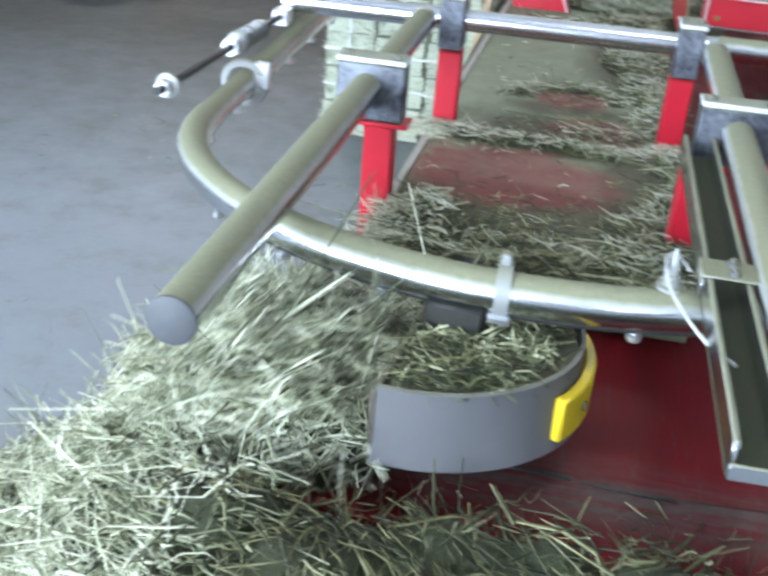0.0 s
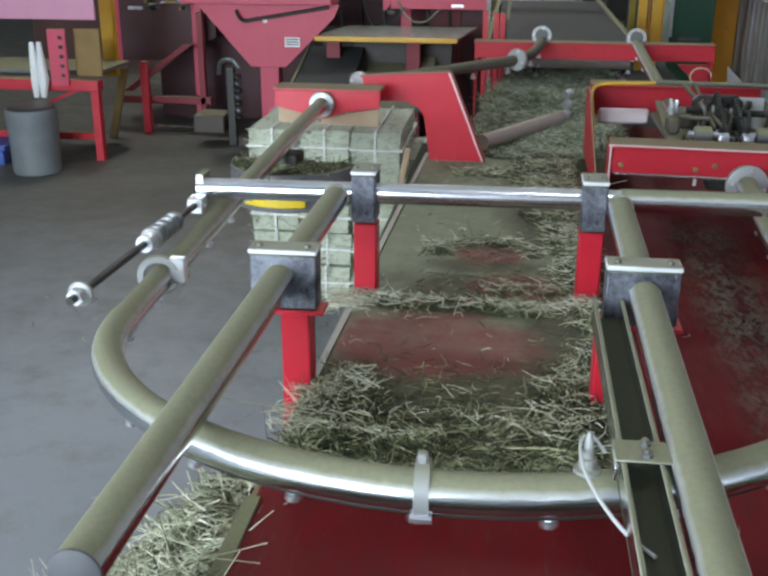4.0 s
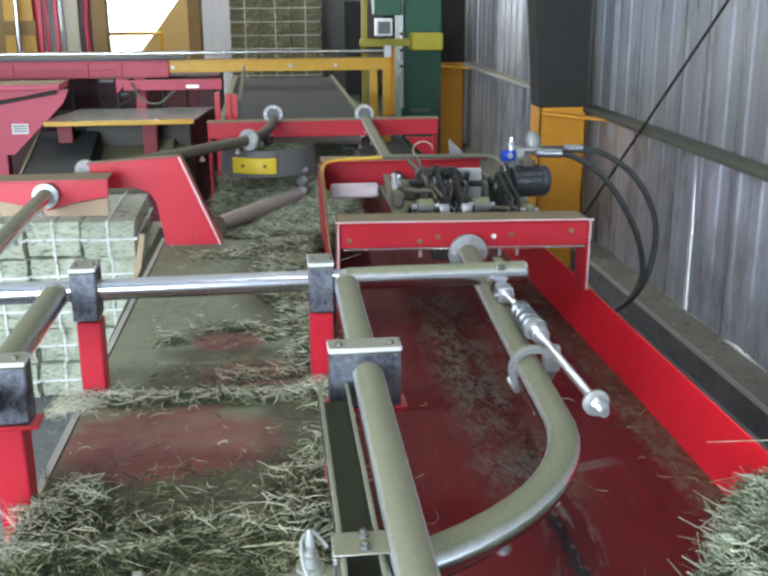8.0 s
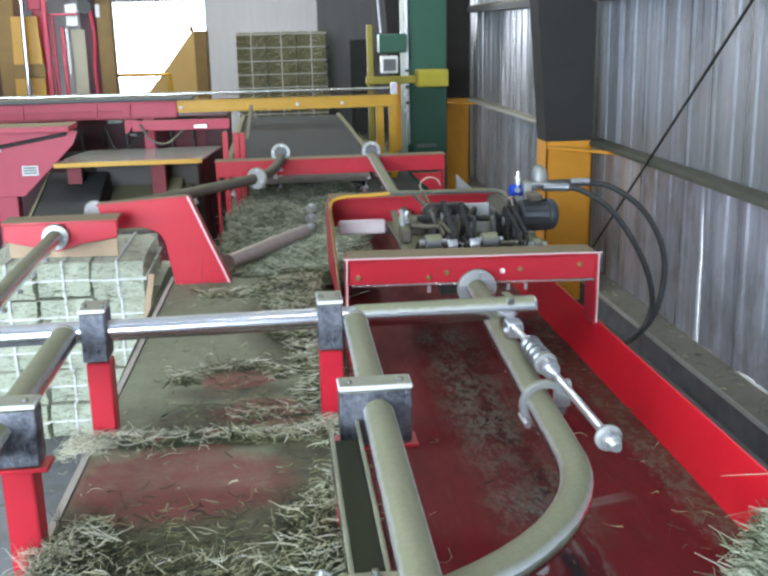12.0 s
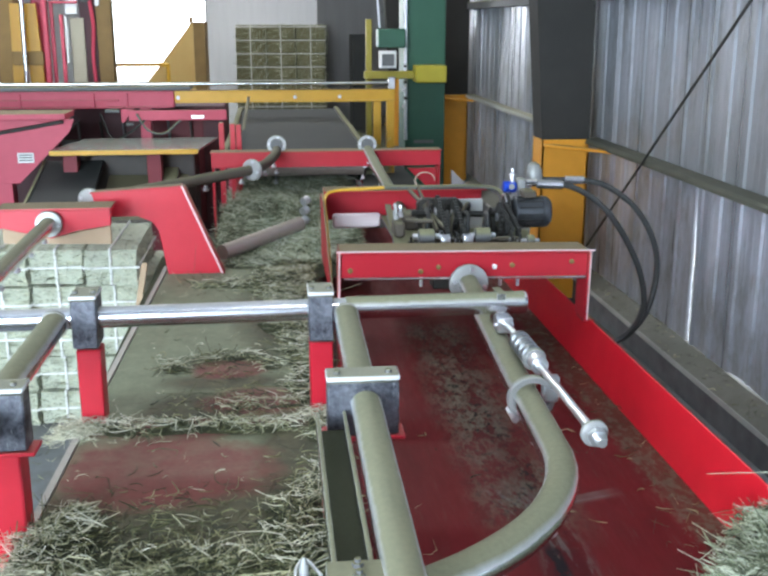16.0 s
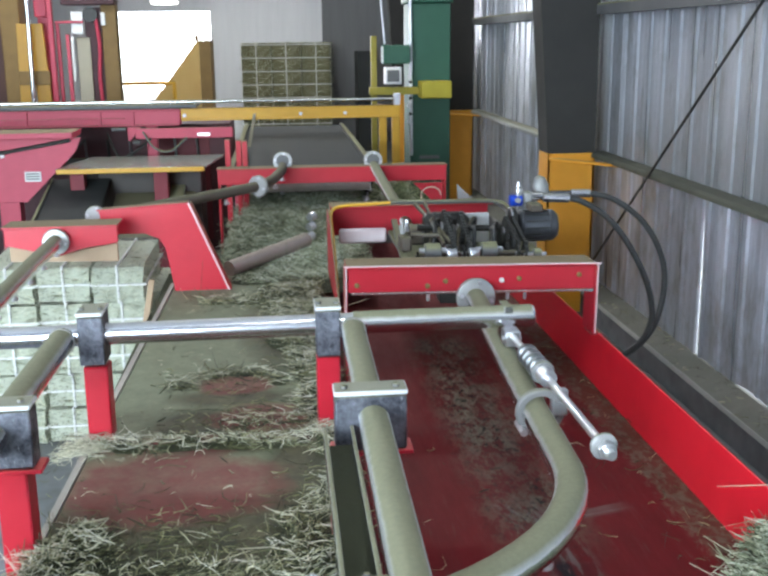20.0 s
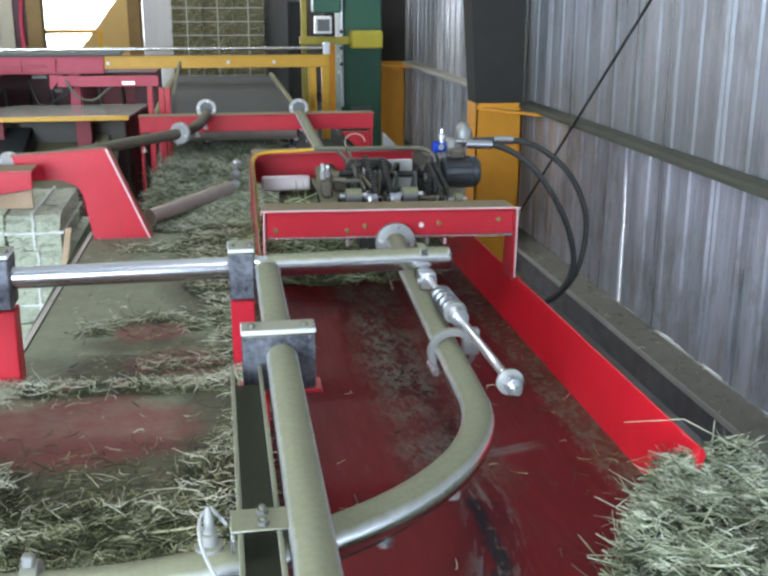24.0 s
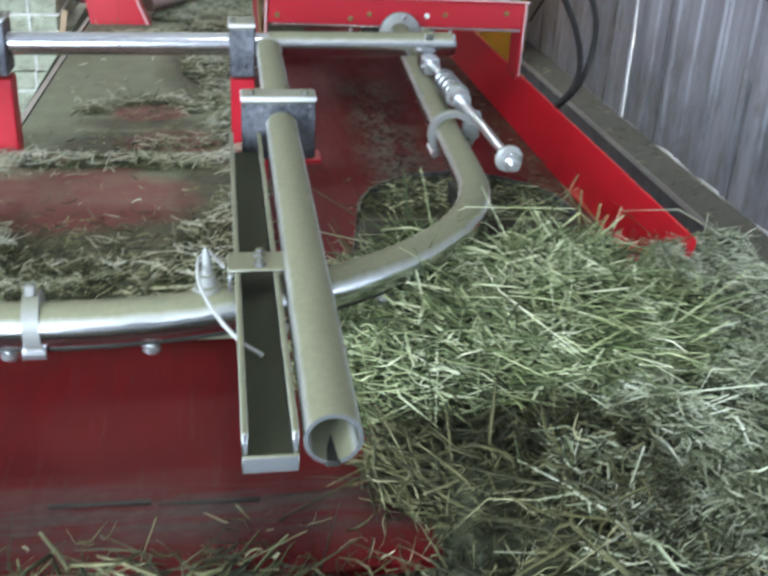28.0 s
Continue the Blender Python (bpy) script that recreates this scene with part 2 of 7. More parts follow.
def _deck(nt, p):
    """Worn red sheet: flaked dust in the lane of the hay, curved scores where the pad turns."""
    tc = nt.nodes.new("ShaderNodeTexCoord")
    sep = nt.nodes.new("ShaderNodeSeparateXYZ")
    nt.links.new(tc.outputs["Object"], sep.inputs[0])
    x, y = sep.outputs["X"], sep.outputs["Y"]

    def band(v, at, half, soft):
        m = nt.nodes.new("ShaderNodeMapRange")
        d = nt.nodes.new("ShaderNodeMath")
        d.operation = "SUBTRACT"
        nt.links.new(v, d.inputs[0])
        d.inputs[1].default_value = at
        a = nt.nodes.new("ShaderNodeMath")
        a.operation = "ABSOLUTE"
        nt.links.new(d.outputs[0], a.inputs[0])
        m.inputs["From Min"].default_value, m.inputs["From Max"].default_value = half + soft, half
        nt.links.new(a.outputs[0], m.inputs["Value"])
        return m.outputs[0]
    big, mid, fine = grain(nt, 2.2, 6.0), grain(nt, 7.0, 8.0, 0.7, (3.5, 0.7, 1)), grain(nt, 60.0, 4.0)
    c = mixc(nt, big, (0.088, 0.002, 0.004), (0.168, 0.003, 0.007))
    c = mixc(nt, ramp(nt, mid, [(0.4, (0.07, 0.07, 0.07)), (0.85, (0.45, 0.45, 0.45))]), c, (0.068, 0.030, 0.026))
    dust = mixc(nt, fine, (0.078, 0.082, 0.056), (0.235, 0.24, 0.17))
    p.inputs["Specular IOR Level"].default_value = 0.16
    # flaked dust in the lane under the pipe, with black flecks in it
    cloud = ramp(nt, grain(nt, 4.5, 8.0, 0.7, (1.5, 0.6, 1)), [(0.34, (0, 0, 0)), (0.54, (1, 1, 1))])
    flakes = ramp(nt, grain(nt, 17.0, 10.0, 0.8, (1.5, 0.6, 1)), [(0.46, (0, 0, 0)), (0.53, (1, 1, 1))])
    specks = ramp(nt, grain(nt, 34.0, 6.0, 0.7, (1.3, 0.7, 1)), [(0.54, (0, 0, 0)), (0.58, (1, 1, 1))])
    lane = maths(nt, "MULTIPLY", band(x, 0.385, 0.05, 0.11), band(y, 0.10, 0.72, 0.25))
    lane = maths(nt, "MULTIPLY", lane, maths(nt, "ADD", maths(nt, "MULTIPLY", cloud, 0.75), 0.25))
    c = mixc(nt, maths(nt, "MULTIPLY", lane, 0.5), c, (0.065, 0.035, 0.026))
    c = mixc(nt, maths(nt, "MULTIPLY", maths(nt, "MULTIPLY", flakes, lane), 0.68), c, dust)
    c = mixc(nt, maths(nt, "MULTIPLY", maths(nt, "MULTIPLY", specks, lane), 0.9), c, (0.016, 0.016, 0.015))
    # thin scratches and dust drawn out along the chute
    drawn = ramp(nt, grain(nt, 16.0, 9.0, 0.75, (5, 0.35, 1)), [(0.55, (0, 0, 0)), (0.66, (1, 1, 1))])
    worn = ramp(nt, grain(nt, 5.0, 5.0, 0.6), [(0.38, (0, 0, 0)), (0.6, (1, 1, 1))])
    c = mixc(nt, maths(nt, "MULTIPLY", maths(nt, "MULTIPLY", drawn, worn), 0.42), c, (0.11, 0.075, 0.06))
    # chaff along the rail
    chaff = ramp(nt, grain(nt, 40.0, 6.0, 0.7, (1, 0.6, 1)), [(0.48, (0, 0, 0)), (0.58, (1, 1, 1))])
    c = mixc(nt, maths(nt, "MULTIPLY", maths(nt, "MULTIPLY", chaff, band(x, 0.785, 0.035, 0.03)), 0.7), c, dust)
    c = mixc(nt, maths(nt, "MULTIPLY", band(x, 0.79, 0.035, 0.02), 0.4), c, (0.085, 0.06, 0.035))
    # scores of the turning pad, round the middle of the bend
    sh = nt.nodes.new("ShaderNodeVectorMath")
    sh.operation = "SUBTRACT"
    nt.links.new(tc.outputs["Object"], sh.inputs[0])
    sh.inputs[1].default_value = (-0.42, -0.86, 0.56)
    ln = nt.nodes.new("ShaderNodeVectorMath")
    ln.operation = "LENGTH"
    nt.links.new(sh.outputs[0], ln.inputs[0])
    sp = nt.nodes.new("ShaderNodeSeparateXYZ")
    nt.links.new(sh.outputs[0], sp.inputs[0])
    at2 = nt.nodes.new("ShaderNodeMath")
    at2.operation = "ARCTAN2"
    nt.links.new(sp.outputs["Y"], at2.inputs[0])
    nt.links.new(sp.outputs["X"], at2.inputs[1])
    cb = nt.nodes.new("ShaderNodeCombineXYZ")
    for k, (sock, f) in enumerate(((ln.outputs["Value"], 34.0), (at2.outputs[0], 4.5))):
        mm = nt.nodes.new("ShaderNodeMath")
        mm.operation = "MULTIPLY"
        nt.links.new(sock, mm.inputs[0])
        mm.inputs[1].default_value = f
        nt.links.new(mm.outputs[0], cb.inputs[k])
    ns = node(nt, "TexNoise", Scale=1.0, Detail=8.0, Roughness=0.7)
    nt.links.new(cb.outputs[0], ns.inputs["Vector"])
    cf = nt.nodes.new("ShaderNodeCombineXYZ")
    nt.links.new(maths(nt, "MULTIPLY", ln.outputs["Value"], 75.0), cf.inputs[0])
    nt.links.new(maths(nt, "MULTIPLY", at2.outputs[0], 3.0), cf.inputs[1])
    thin = node(nt, "TexNoise", Scale=1.0, Detail=6.0, Roughness=0.65)
    nt.links.new(cf.outputs[0], thin.inputs["Vector"])
    inner = maths(nt, "MULTIPLY", band(ln.outputs["Value"], 0.835, 0.03, 0.04), band(y, -0.98, 0.38, 0.12))
    outer = maths(nt, "MULTIPLY", band(ln.outputs["Value"], 0.99, 0.05, 0.07), band(y, -0.85, 0.42, 0.15))
    inner, outer = (maths(nt, "MULTIPLY", r, band(x, 0.45, 0.33, 0.1)) for r in (inner, outer))
    scrape = ramp(nt, ns.outputs["Fac"], [(0.50, (0, 0, 0)), (0.57, (1, 1, 1))])
    score = ramp(nt, thin.outputs["Fac"], [(0.49, (0, 0, 0)), (0.53, (1, 1, 1))])
    scratch = ramp(nt, thin.outputs["Fac"], [(0.56, (0, 0, 0)), (0.61, (1, 1, 1))])
    pale = mixc(nt, fine, (0.10, 0.098, 0.085), (0.27, 0.265, 0.24))
    c = mixc(nt, maths(nt, "MULTIPLY", maths(nt, "MULTIPLY", scratch, outer), 0.6), c, pale)
    c = mixc(nt, maths(nt, "MULTIPLY", maths(nt, "MULTIPLY", scrape, inner), 0.6), c, pale)
    c = mixc(nt, maths(nt, "MULTIPLY", maths(nt, "MULTIPLY", score, maths(nt, "MULTIPLY", inner, band(y, -1.0, 0.17, 0.12))), 0.97), c, (0.012, 0.012, 0.014))
    # black grease dragged along the bend
    drag = maths(nt, "ADD", x, maths(nt, "MULTIPLY", maths(nt, "SUBTRACT", grain(nt, 8.0, 4.0), 0.5), 0.20))
    smear = maths(nt, "MULTIPLY", band(drag, 0.392, 0.012, 0.010), band(y, -1.04, 0.19, 0.05))
    smear = maths(nt, "MULTIPLY", smear, ramp(nt, grain(nt, 24.0, 8.0, 0.75, (2, 0.8, 1)), [(0.40, (0, 0, 0)), (0.47, (1, 1, 1))]))
    c = mixc(nt, maths(nt, "MULTIPLY", smear, 0.95), c, (0.014, 0.014, 0.016))
    # grey rubbed strip before the front edge
    rub = grain(nt, 9.0, 8.0, 0.72, (0.35, 3.2, 1))
    strip = band(y, -1.63, 0.03, 0.09)
    c = mixc(nt, maths(nt, "MULTIPLY", maths(nt, "MULTIPLY", ramp(nt, rub, [(0.36, (0, 0, 0)), (0.56, (1, 1, 1))]), strip), 0.8), c, mixc(nt, fine, (0.035, 0.033, 0.03), (0.11, 0.105, 0.09)))
    nt.links.new(c, p.inputs["Base Color"])
    nt.links.new(ramp(nt, mid, [(0.3, (0.5,) * 3), (0.8, (0.75,) * 3)]), p.inputs["Roughness"])
    bump(nt, p, fine, 0.12, 0.001)


DECK = mat("worn_red_sheet", _deck)


def _island(nt, p):
    """Red sheet under a skin of hay dust, swept thin in two places."""
    tc = nt.nodes.new("ShaderNodeTexCoord")
    big, fine, mid = grain(nt, 5.0, 6.0, 0.6), grain(nt, 80.0, 5.0), grain(nt, 14.0, 6.0, 0.7)
    dust = mixc(nt, fine, (0.170, 0.188, 0.114), (0.285, 0.31, 0.20))
    dust = mixc(nt, maths(nt, "MULTIPLY", ramp(nt, mid, [(0.35, (0, 0, 0)), (0.7, (1, 1, 1))]), 0.55), dust, (0.12, 0.12, 0.07))
    def blob(cx, cy, rx, ry, low=0.12, high=0.75):
        mp = nt.nodes.new("ShaderNodeMapping")
        mp.inputs["Location"].default_value = (-cx / rx, -cy / ry, 0)
        mp.inputs["Scale"].default_value = (1 / rx, 1 / ry, 0)
        nt.links.new(tc.outputs["Object"], mp.inputs[0])
        ln = nt.nodes.new("ShaderNodeVectorMath")
        ln.operation = "LENGTH"
        nt.links.new(mp.outputs[0], ln.inputs[0])
        v = maths(nt, "SUBTRACT", 1.75, maths(nt, "ADD", ln.outputs["Value"], big))
        mr = nt.nodes.new("ShaderNodeMapRange")
        mr.inputs["From Min"].default_value, mr.inputs["From Max"].default_value = low, high
        nt.links.new(v, mr.inputs["Value"])
        return mr.outputs[0]

    def spread(blobs):
        total = None
        for b in blobs:
            got = blob(*b)
            total = got if total is None else maths(nt, "MAXIMUM", total, got)
        return total
    # dark zones; the front one is shade on the dust put into the colour
    dark_zones = spread(((0.02, -0.98, 0.36, 0.20, 0.0, 0.45), (-0.05, -0.33, 0.15, 0.13, 0.0, 0.6), (0.08, -0.47, 0.30, 0.09, 0.0, 0.6), (0.06, -0.12, 0.20, 0.08, 0.0, 0.6), (0.22, -0.7, 0.10, 0.35, 0.0, 0.6), (-0.30, -0.98, 0.08, 0.12, 0.0, 0.6), (0.18, 0.6, 0.14, 0.6)))
    c = mixc(nt, maths(nt, "MULTIPLY", dark_zones, 0.88), dust, mixc(nt, ramp(nt, mid, [(0.35, (0, 0, 0)), (0.65, (1, 1, 1))]), (0.022, 0.021, 0.009), (0.105, 0.088, 0.042)))
    bare = spread(((-0.07, -0.73, 0.27, 0.22, 0.10, 0.45), (0.14, -0.29, 0.15, 0.12, 0.10, 0.45), (0.05, 0.0, 0.12, 0.09, 0.10, 0.45), (-0.02, -0.48, 0.30, 0.07, 0.1, 0.7), (0.05, 1.45, 0.12, 0.10)))
    red = mixc(nt, fine, (0.15, 0.022, 0.024), (0.24, 0.05, 0.045))
    c = mixc(nt, maths(nt, "MULTIPLY", bare, maths(nt, "ADD", 0.45, maths(nt, "MULTIPLY", mid, 0.6))), c, red)
    nt.links.new(c, p.inputs["Base Color"])
    p.inputs["Roughness"].default_value = 0.75
    bump(nt, p, fine, 0.3, 0.002)


ISLAND = mat("dusty_red_sheet", _island)


def straw_colours(nt, p, dark, light, low, high):
    """Stalk by stalk from green to straw, in duller and paler clumps."""
    geo = nt.nodes.new("ShaderNodeNewGeometry")
    rnd = geo.outputs["Random Per Island"]
    clump = ramp(nt, grain(nt, 8.0, 5.0, 0.6), [(low, (0, 0, 0)), (high, (1, 1, 1))])
    nt.links.new(mixc(nt, clump, ramp(nt, rnd, dark), ramp(nt, rnd, light)), p.inputs["Base Color"])
    p.inputs["Roughness"].default_value = 0.6
    bump(nt, p, grain(nt, 200.0, 2.0), 0.2, 0.001)


def _hay(nt, p):
    straw_colours(nt, p, [(0.0, (0.014, 0.019, 0.006)), (0.5, (0.055, 0.063, 0.022)), (0.8, (0.20, 0.20, 0.085)), (1.0, (0.66, 0.64, 0.40))],
                  [(0.0, (0.04, 0.052, 0.02)), (0.35, (0.20, 0.22, 0.095)), (0.65, (0.58, 0.58, 0.32)), (1.0, (0.93, 0.92, 0.68))], 0.49, 0.70)


HAY = mat("loose_hay", _hay)


# pale hay; on the pile and falling tufts it also carries the gate light
def _palehay(nt, p):
    straw_colours(nt, p, [(0.0, (0.05, 0.06, 0.028)), (0.4, (0.20, 0.215, 0.115)), (1.0, (0.66, 0.65, 0.46))],
                  [(0.0, (0.16, 0.18, 0.09)), (0.3, (0.46, 0.47, 0.30)), (0.6, (0.74, 0.74, 0.55)), (1.0, (0.92, 0.91, 0.74))], 0.42, 0.62)


PALE_HAY = mat("pale_lit_hay", _palehay)


def _freshhay(nt, p):
    straw_colours(nt, p, [(0.0, (0.020, 0.032, 0.008)), (0.4, (0.09, 0.125, 0.037)), (1.0, (0.48, 0.53, 0.25))],
                  [(0.0, (0.055, 0.078, 0.030)), (0.3, (0.22, 0.27, 0.12)), (0.65, (0.54, 0.58, 0.33)), (1.0, (0.92, 0.94, 0.70))], 0.40, 0.60)


def _straw(nt, p):
    straw_colours(nt, p, [(0.0, (0.26, 0.26, 0.15)), (0.5, (0.55, 0.54, 0.37)), (1.0, (0.85, 0.84, 0.66))],
                  [(0.0, (0.40, 0.40, 0.26)), (0.5, (0.72, 0.71, 0.54)), (1.0, (0.93, 0.92, 0.78))], 0.4, 0.6)


STRAW = mat("bleached_straw", _straw)
FRESH_HAY = mat("fresh_green_hay", _freshhay)


# hay colours darkened to carry the shade before the table and the slice
def _shadedhay(nt, p):
    straw_colours(nt, p, [(0.0, (0.012, 0.014, 0.006)), (0.6, (0.045, 0.046, 0.018)), (1.0, (0.16, 0.15, 0.065))],
                  [(0.0, (0.025, 0.028, 0.010)), (0.5, (0.10, 0.098, 0.04)), (0.85, (0.26, 0.25, 0.11)), (1.0, (0.70, 0.68, 0.42))], 0.42, 0.66)


SHADED_HAY = mat("shade_darkened_hay", _shadedhay)


# darker hay for the bench's dark zones, painted shade at the front included
def _flathay(nt, p):
    straw_colours(nt, p, [(0.0, (0.012, 0.014, 0.005)), (0.6, (0.06, 0.062, 0.022)), (1.0, (0.22, 0.22, 0.09))],
                  [(0.0, (0.03, 0.035, 0.012)), (0.5, (0.12, 0.125, 0.045)), (1.0, (0.52, 0.52, 0.27))], 0.40, 0.62)


DARK_FLAT = mat("dark_flat_hay", _flathay)


def _greyhay(nt, p):
    straw_colours(nt, p, [(0.0, (0.025, 0.032, 0.014)), (0.4, (0.11, 0.128, 0.060)), (1.0, (0.46, 0.48, 0.31))],
                  [(0.0, (0.075, 0.092, 0.048)), (0.3, (0.30, 0.335, 0.20)), (0.65, (0.60, 0.64, 0.45)), (1.0, (0.90, 0.92, 0.77))], 0.39, 0.57)


GREY_HAY = mat("grey_green_hay", _greyhay)


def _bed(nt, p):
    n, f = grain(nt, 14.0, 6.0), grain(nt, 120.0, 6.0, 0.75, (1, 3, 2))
    # dark core: shade in the gaps under the stalks is put into this colour
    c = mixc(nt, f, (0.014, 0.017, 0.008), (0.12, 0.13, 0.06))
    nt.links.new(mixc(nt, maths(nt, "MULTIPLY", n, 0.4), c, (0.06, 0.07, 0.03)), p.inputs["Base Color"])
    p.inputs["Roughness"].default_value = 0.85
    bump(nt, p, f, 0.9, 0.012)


BED = mat("matted_hay", _bed)


def _balehay(nt, p):
    n, f = grain(nt, 8.0, 6.0), grain(nt, 90.0, 6.0, 0.75, (1, 1, 3))
    c = mixc(nt, f, (0.32, 0.35, 0.25), (0.78, 0.80, 0.66))
    nt.links.new(mixc(nt, maths(nt, "MULTIPLY", n, 0.5), c, (0.50, 0.54, 0.40)), p.inputs["Base Color"])
    p.inputs["Roughness"].default_value = 0.85
    bump(nt, p, f, 0.8, 0.008)


BALE = mat("pressed_hay", _balehay)


def _olivebale(nt, p):
    n, f = grain(nt, 5.0, 6.0), grain(nt, 50.0, 6.0, 0.75, (1, 1, 3))
    c = mixc(nt, f, (0.09, 0.085, 0.04), (0.27, 0.25, 0.13))
    nt.links.new(mixc(nt, maths(nt, "MULTIPLY", n, 0.5), c, (0.17, 0.16, 0.085)), p.inputs["Base Color"])
    p.inputs["Roughness"].default_value = 0.85
    bump(nt, p, f, 0.8, 0.008)


OLIVE_BALE = mat("pressed_olive_hay", _olivebale)


def _siding(nt, p):
    """Galvanised sheet: long reflection streaks put into the colour, brown dust stains low down, each sheet a little
    different.
    """
    streak, fine = grain(nt, 3.2, 4.0, 0.55, (1, 2.2, 0.10)), grain(nt, 30.0, 6.0, 0.7, (1, 3.0, 0.2))
    spot, haze = grain(nt, 2.6, 9.0, 0.72, (1, 1.5, 0.8)), grain(nt, 2.4, 4.0)
    info = nt.nodes.new("ShaderNodeObjectInfo")
    # pale bluish streaks: the metal's reflections painted into the base colour
    c = mixc(nt, ramp(nt, streak, [(0.30, (0, 0, 0)), (0.70, (1, 1, 1))]), (0.44, 0.465, 0.52), (0.82, 0.85, 0.94))
    c = mixc(nt, maths(nt, "MULTIPLY", info.outputs["Random"], 0.35), c, (0.30, 0.305, 0.31))
    c = mixc(nt, ramp(nt, fine, [(0.55, (0, 0, 0)), (0.72, (0.28, 0.28, 0.28))]), c, (0.20, 0.195, 0.165))
    c = mixc(nt, ramp(nt, spot, [(0.50, (0, 0, 0)), (0.68, (0.6, 0.6, 0.6))]), c, (0.17, 0.155, 0.10))
    tc = nt.nodes.new("ShaderNodeTexCoord")
    sep = nt.nodes.new("ShaderNodeSeparateXYZ")
    nt.links.new(tc.outputs["Object"], sep.inputs[0])

    def low(top, bottom):
        mr = nt.nodes.new("ShaderNodeMapRange")
        mr.inputs["From Min"].default_value, mr.inputs["From Max"].default_value = top, bottom
        nt.links.new(maths(nt, "ADD", sep.outputs["Z"], maths(nt, "MULTIPLY", maths(nt, "SUBTRACT", spot, 0.3), 0.9)), mr.inputs["Value"])
        return mr.outputs[0]
    stain = ramp(nt, grain(nt, 6.5, 8.0, 0.7, (1, 1.6, 0.55)), [(0.48, (0, 0, 0)), (0.64, (1, 1, 1))])
    c = mixc(nt, maths(nt, "MULTIPLY", maths(nt, "MULTIPLY", low(1.15, 0.75), stain), 0.42), c, (0.17, 0.155, 0.10))
    # greyer from the girt up, fading out towards z 2.1
    up = nt.nodes.new("ShaderNodeMath")
    up.operation = "GREATER_THAN"
    nt.links.new(sep.outputs["Z"], up.inputs[0])
    up.inputs[1].default_value = 1.0
    c = mixc(nt, maths(nt, "MULTIPLY", maths(nt, "MULTIPLY", low(2.1, 1.25), up.outputs[0]), 0.45), c, (0.21, 0.21, 0.18))
    nt.links.new(c, p.inputs["Base Color"])
    p.inputs["Metallic"].default_value = 0.55
    nt.links.new(ramp(nt, streak, [(0.3, (0.24,) * 3), (0.7, (0.42,) * 3)]), p.inputs["Roughness"])
    bump(nt, p, haze, 0.5, 0.04)


SIDING = mat("galvanised_siding", _siding)
PANEL = plain("white_wall_sheet", (0.55, 0.56, 0.58), (0.70, 0.71, 0.73), 2.0, 0.6, stretch=(4, 4, 0.3))


# ---- mesh helpers ----
def origin(ob):
    o = Vector((0, 0, 0))
    while ob:
        o, ob = o + ob.location, ob.parent
    return o


def part(name, bm, material, parent=None, label="", smooth=True):
    """Links a bmesh in world coordinates as one mesh object under a thing or a part."""
    if parent:
        bmesh.ops.translate(bm, vec=-origin(parent), verts=bm.verts)
    me = bpy.data.meshes.new(name)
    bm.to_mesh(me)
    bm.free()
    me.materials.append(material)
    if smooth:
        for p in me.polygons:
            p.use_smooth = True
        me.set_sharp_from_angle(angle=radians(38))
    ob = new(name, me)
    ob.parent = parent
    return tagged(ob, label) if label else ob


def thing(name, at, label, category, group="", kind=""):
    ob = new(name)
    ob.location = at
    ob.empty_display_size = 0.1
    return tagged(ob, label, category, group, kind)


def box(bm, lo, hi, bevel=0.003, turn=None):
    m = Matrix.Translation([(a + b) / 2 for a, b in zip(lo, hi)])
    if turn:
        m = m @ turn
    got = bmesh.ops.create_cube(bm, size=1, matrix=m @ Matrix.Diagonal([b - a for a, b in zip(lo, hi)] + [1]))
    if bevel:
        edges = {e for v in got["verts"] for e in v.link_edges}
        bmesh.ops.bevel(bm, geom=list(edges), offset=bevel, segments=1, affect="EDGES", profile=0.6)
    return bm


def boxed(lo, hi, bevel=0.003, turn=None):
    return box(bmesh.new(), lo, hi, bevel, turn)


def sweep(bm, pts, r, n=16, cap=True, inner=0.0):
    """A round pipe along points; inner: the bore, if it is open at its ends."""
    pts = [Vector(p) for p in pts]
    radii = r if isinstance(r, (list, tuple)) else [r] * len(pts)
    rings, side = [], None
    for i, p in enumerate(pts):
        d = (pts[min(i + 1, len(pts) - 1)] - pts[max(i - 1, 0)]).normalized()
        if side is None:
            side = d.orthogonal().normalized()
        side = (side - d * side.dot(d)).normalized()
        other = d.cross(side)
        rings.append([bm.verts.new(p + (side * math.cos(a) + other * math.sin(a)) * radii[i]) for a in (2 * math.pi * k / n for k in range(n))])
    for a, b in zip(rings, rings[1:]):
        for k in range(n):
            bm.faces.new((a[k], a[(k + 1) % n], b[(k + 1) % n], b[k]))
    if cap and not inner:
        bm.faces.new(rings[0][::-1])
        bm.faces.new(rings[-1])
    if inner:
        ins = []
        for ring, p in ((rings[0], pts[0]), (rings[-1], pts[-1])):
            ins.append([bm.verts.new(p + (v.co - p) * (inner / radii[0])) for v in ring])
        for k in range(n):
            j = (k + 1) % n
            bm.faces.new((rings[0][j], rings[0][k], ins[0][k], ins[0][j]))
            bm.faces.new((rings[-1][k], rings[-1][j], ins[1][j], ins[1][k]))
            bm.faces.new((ins[0][j], ins[0][k], ins[1][k], ins[1][j]))
    return bm


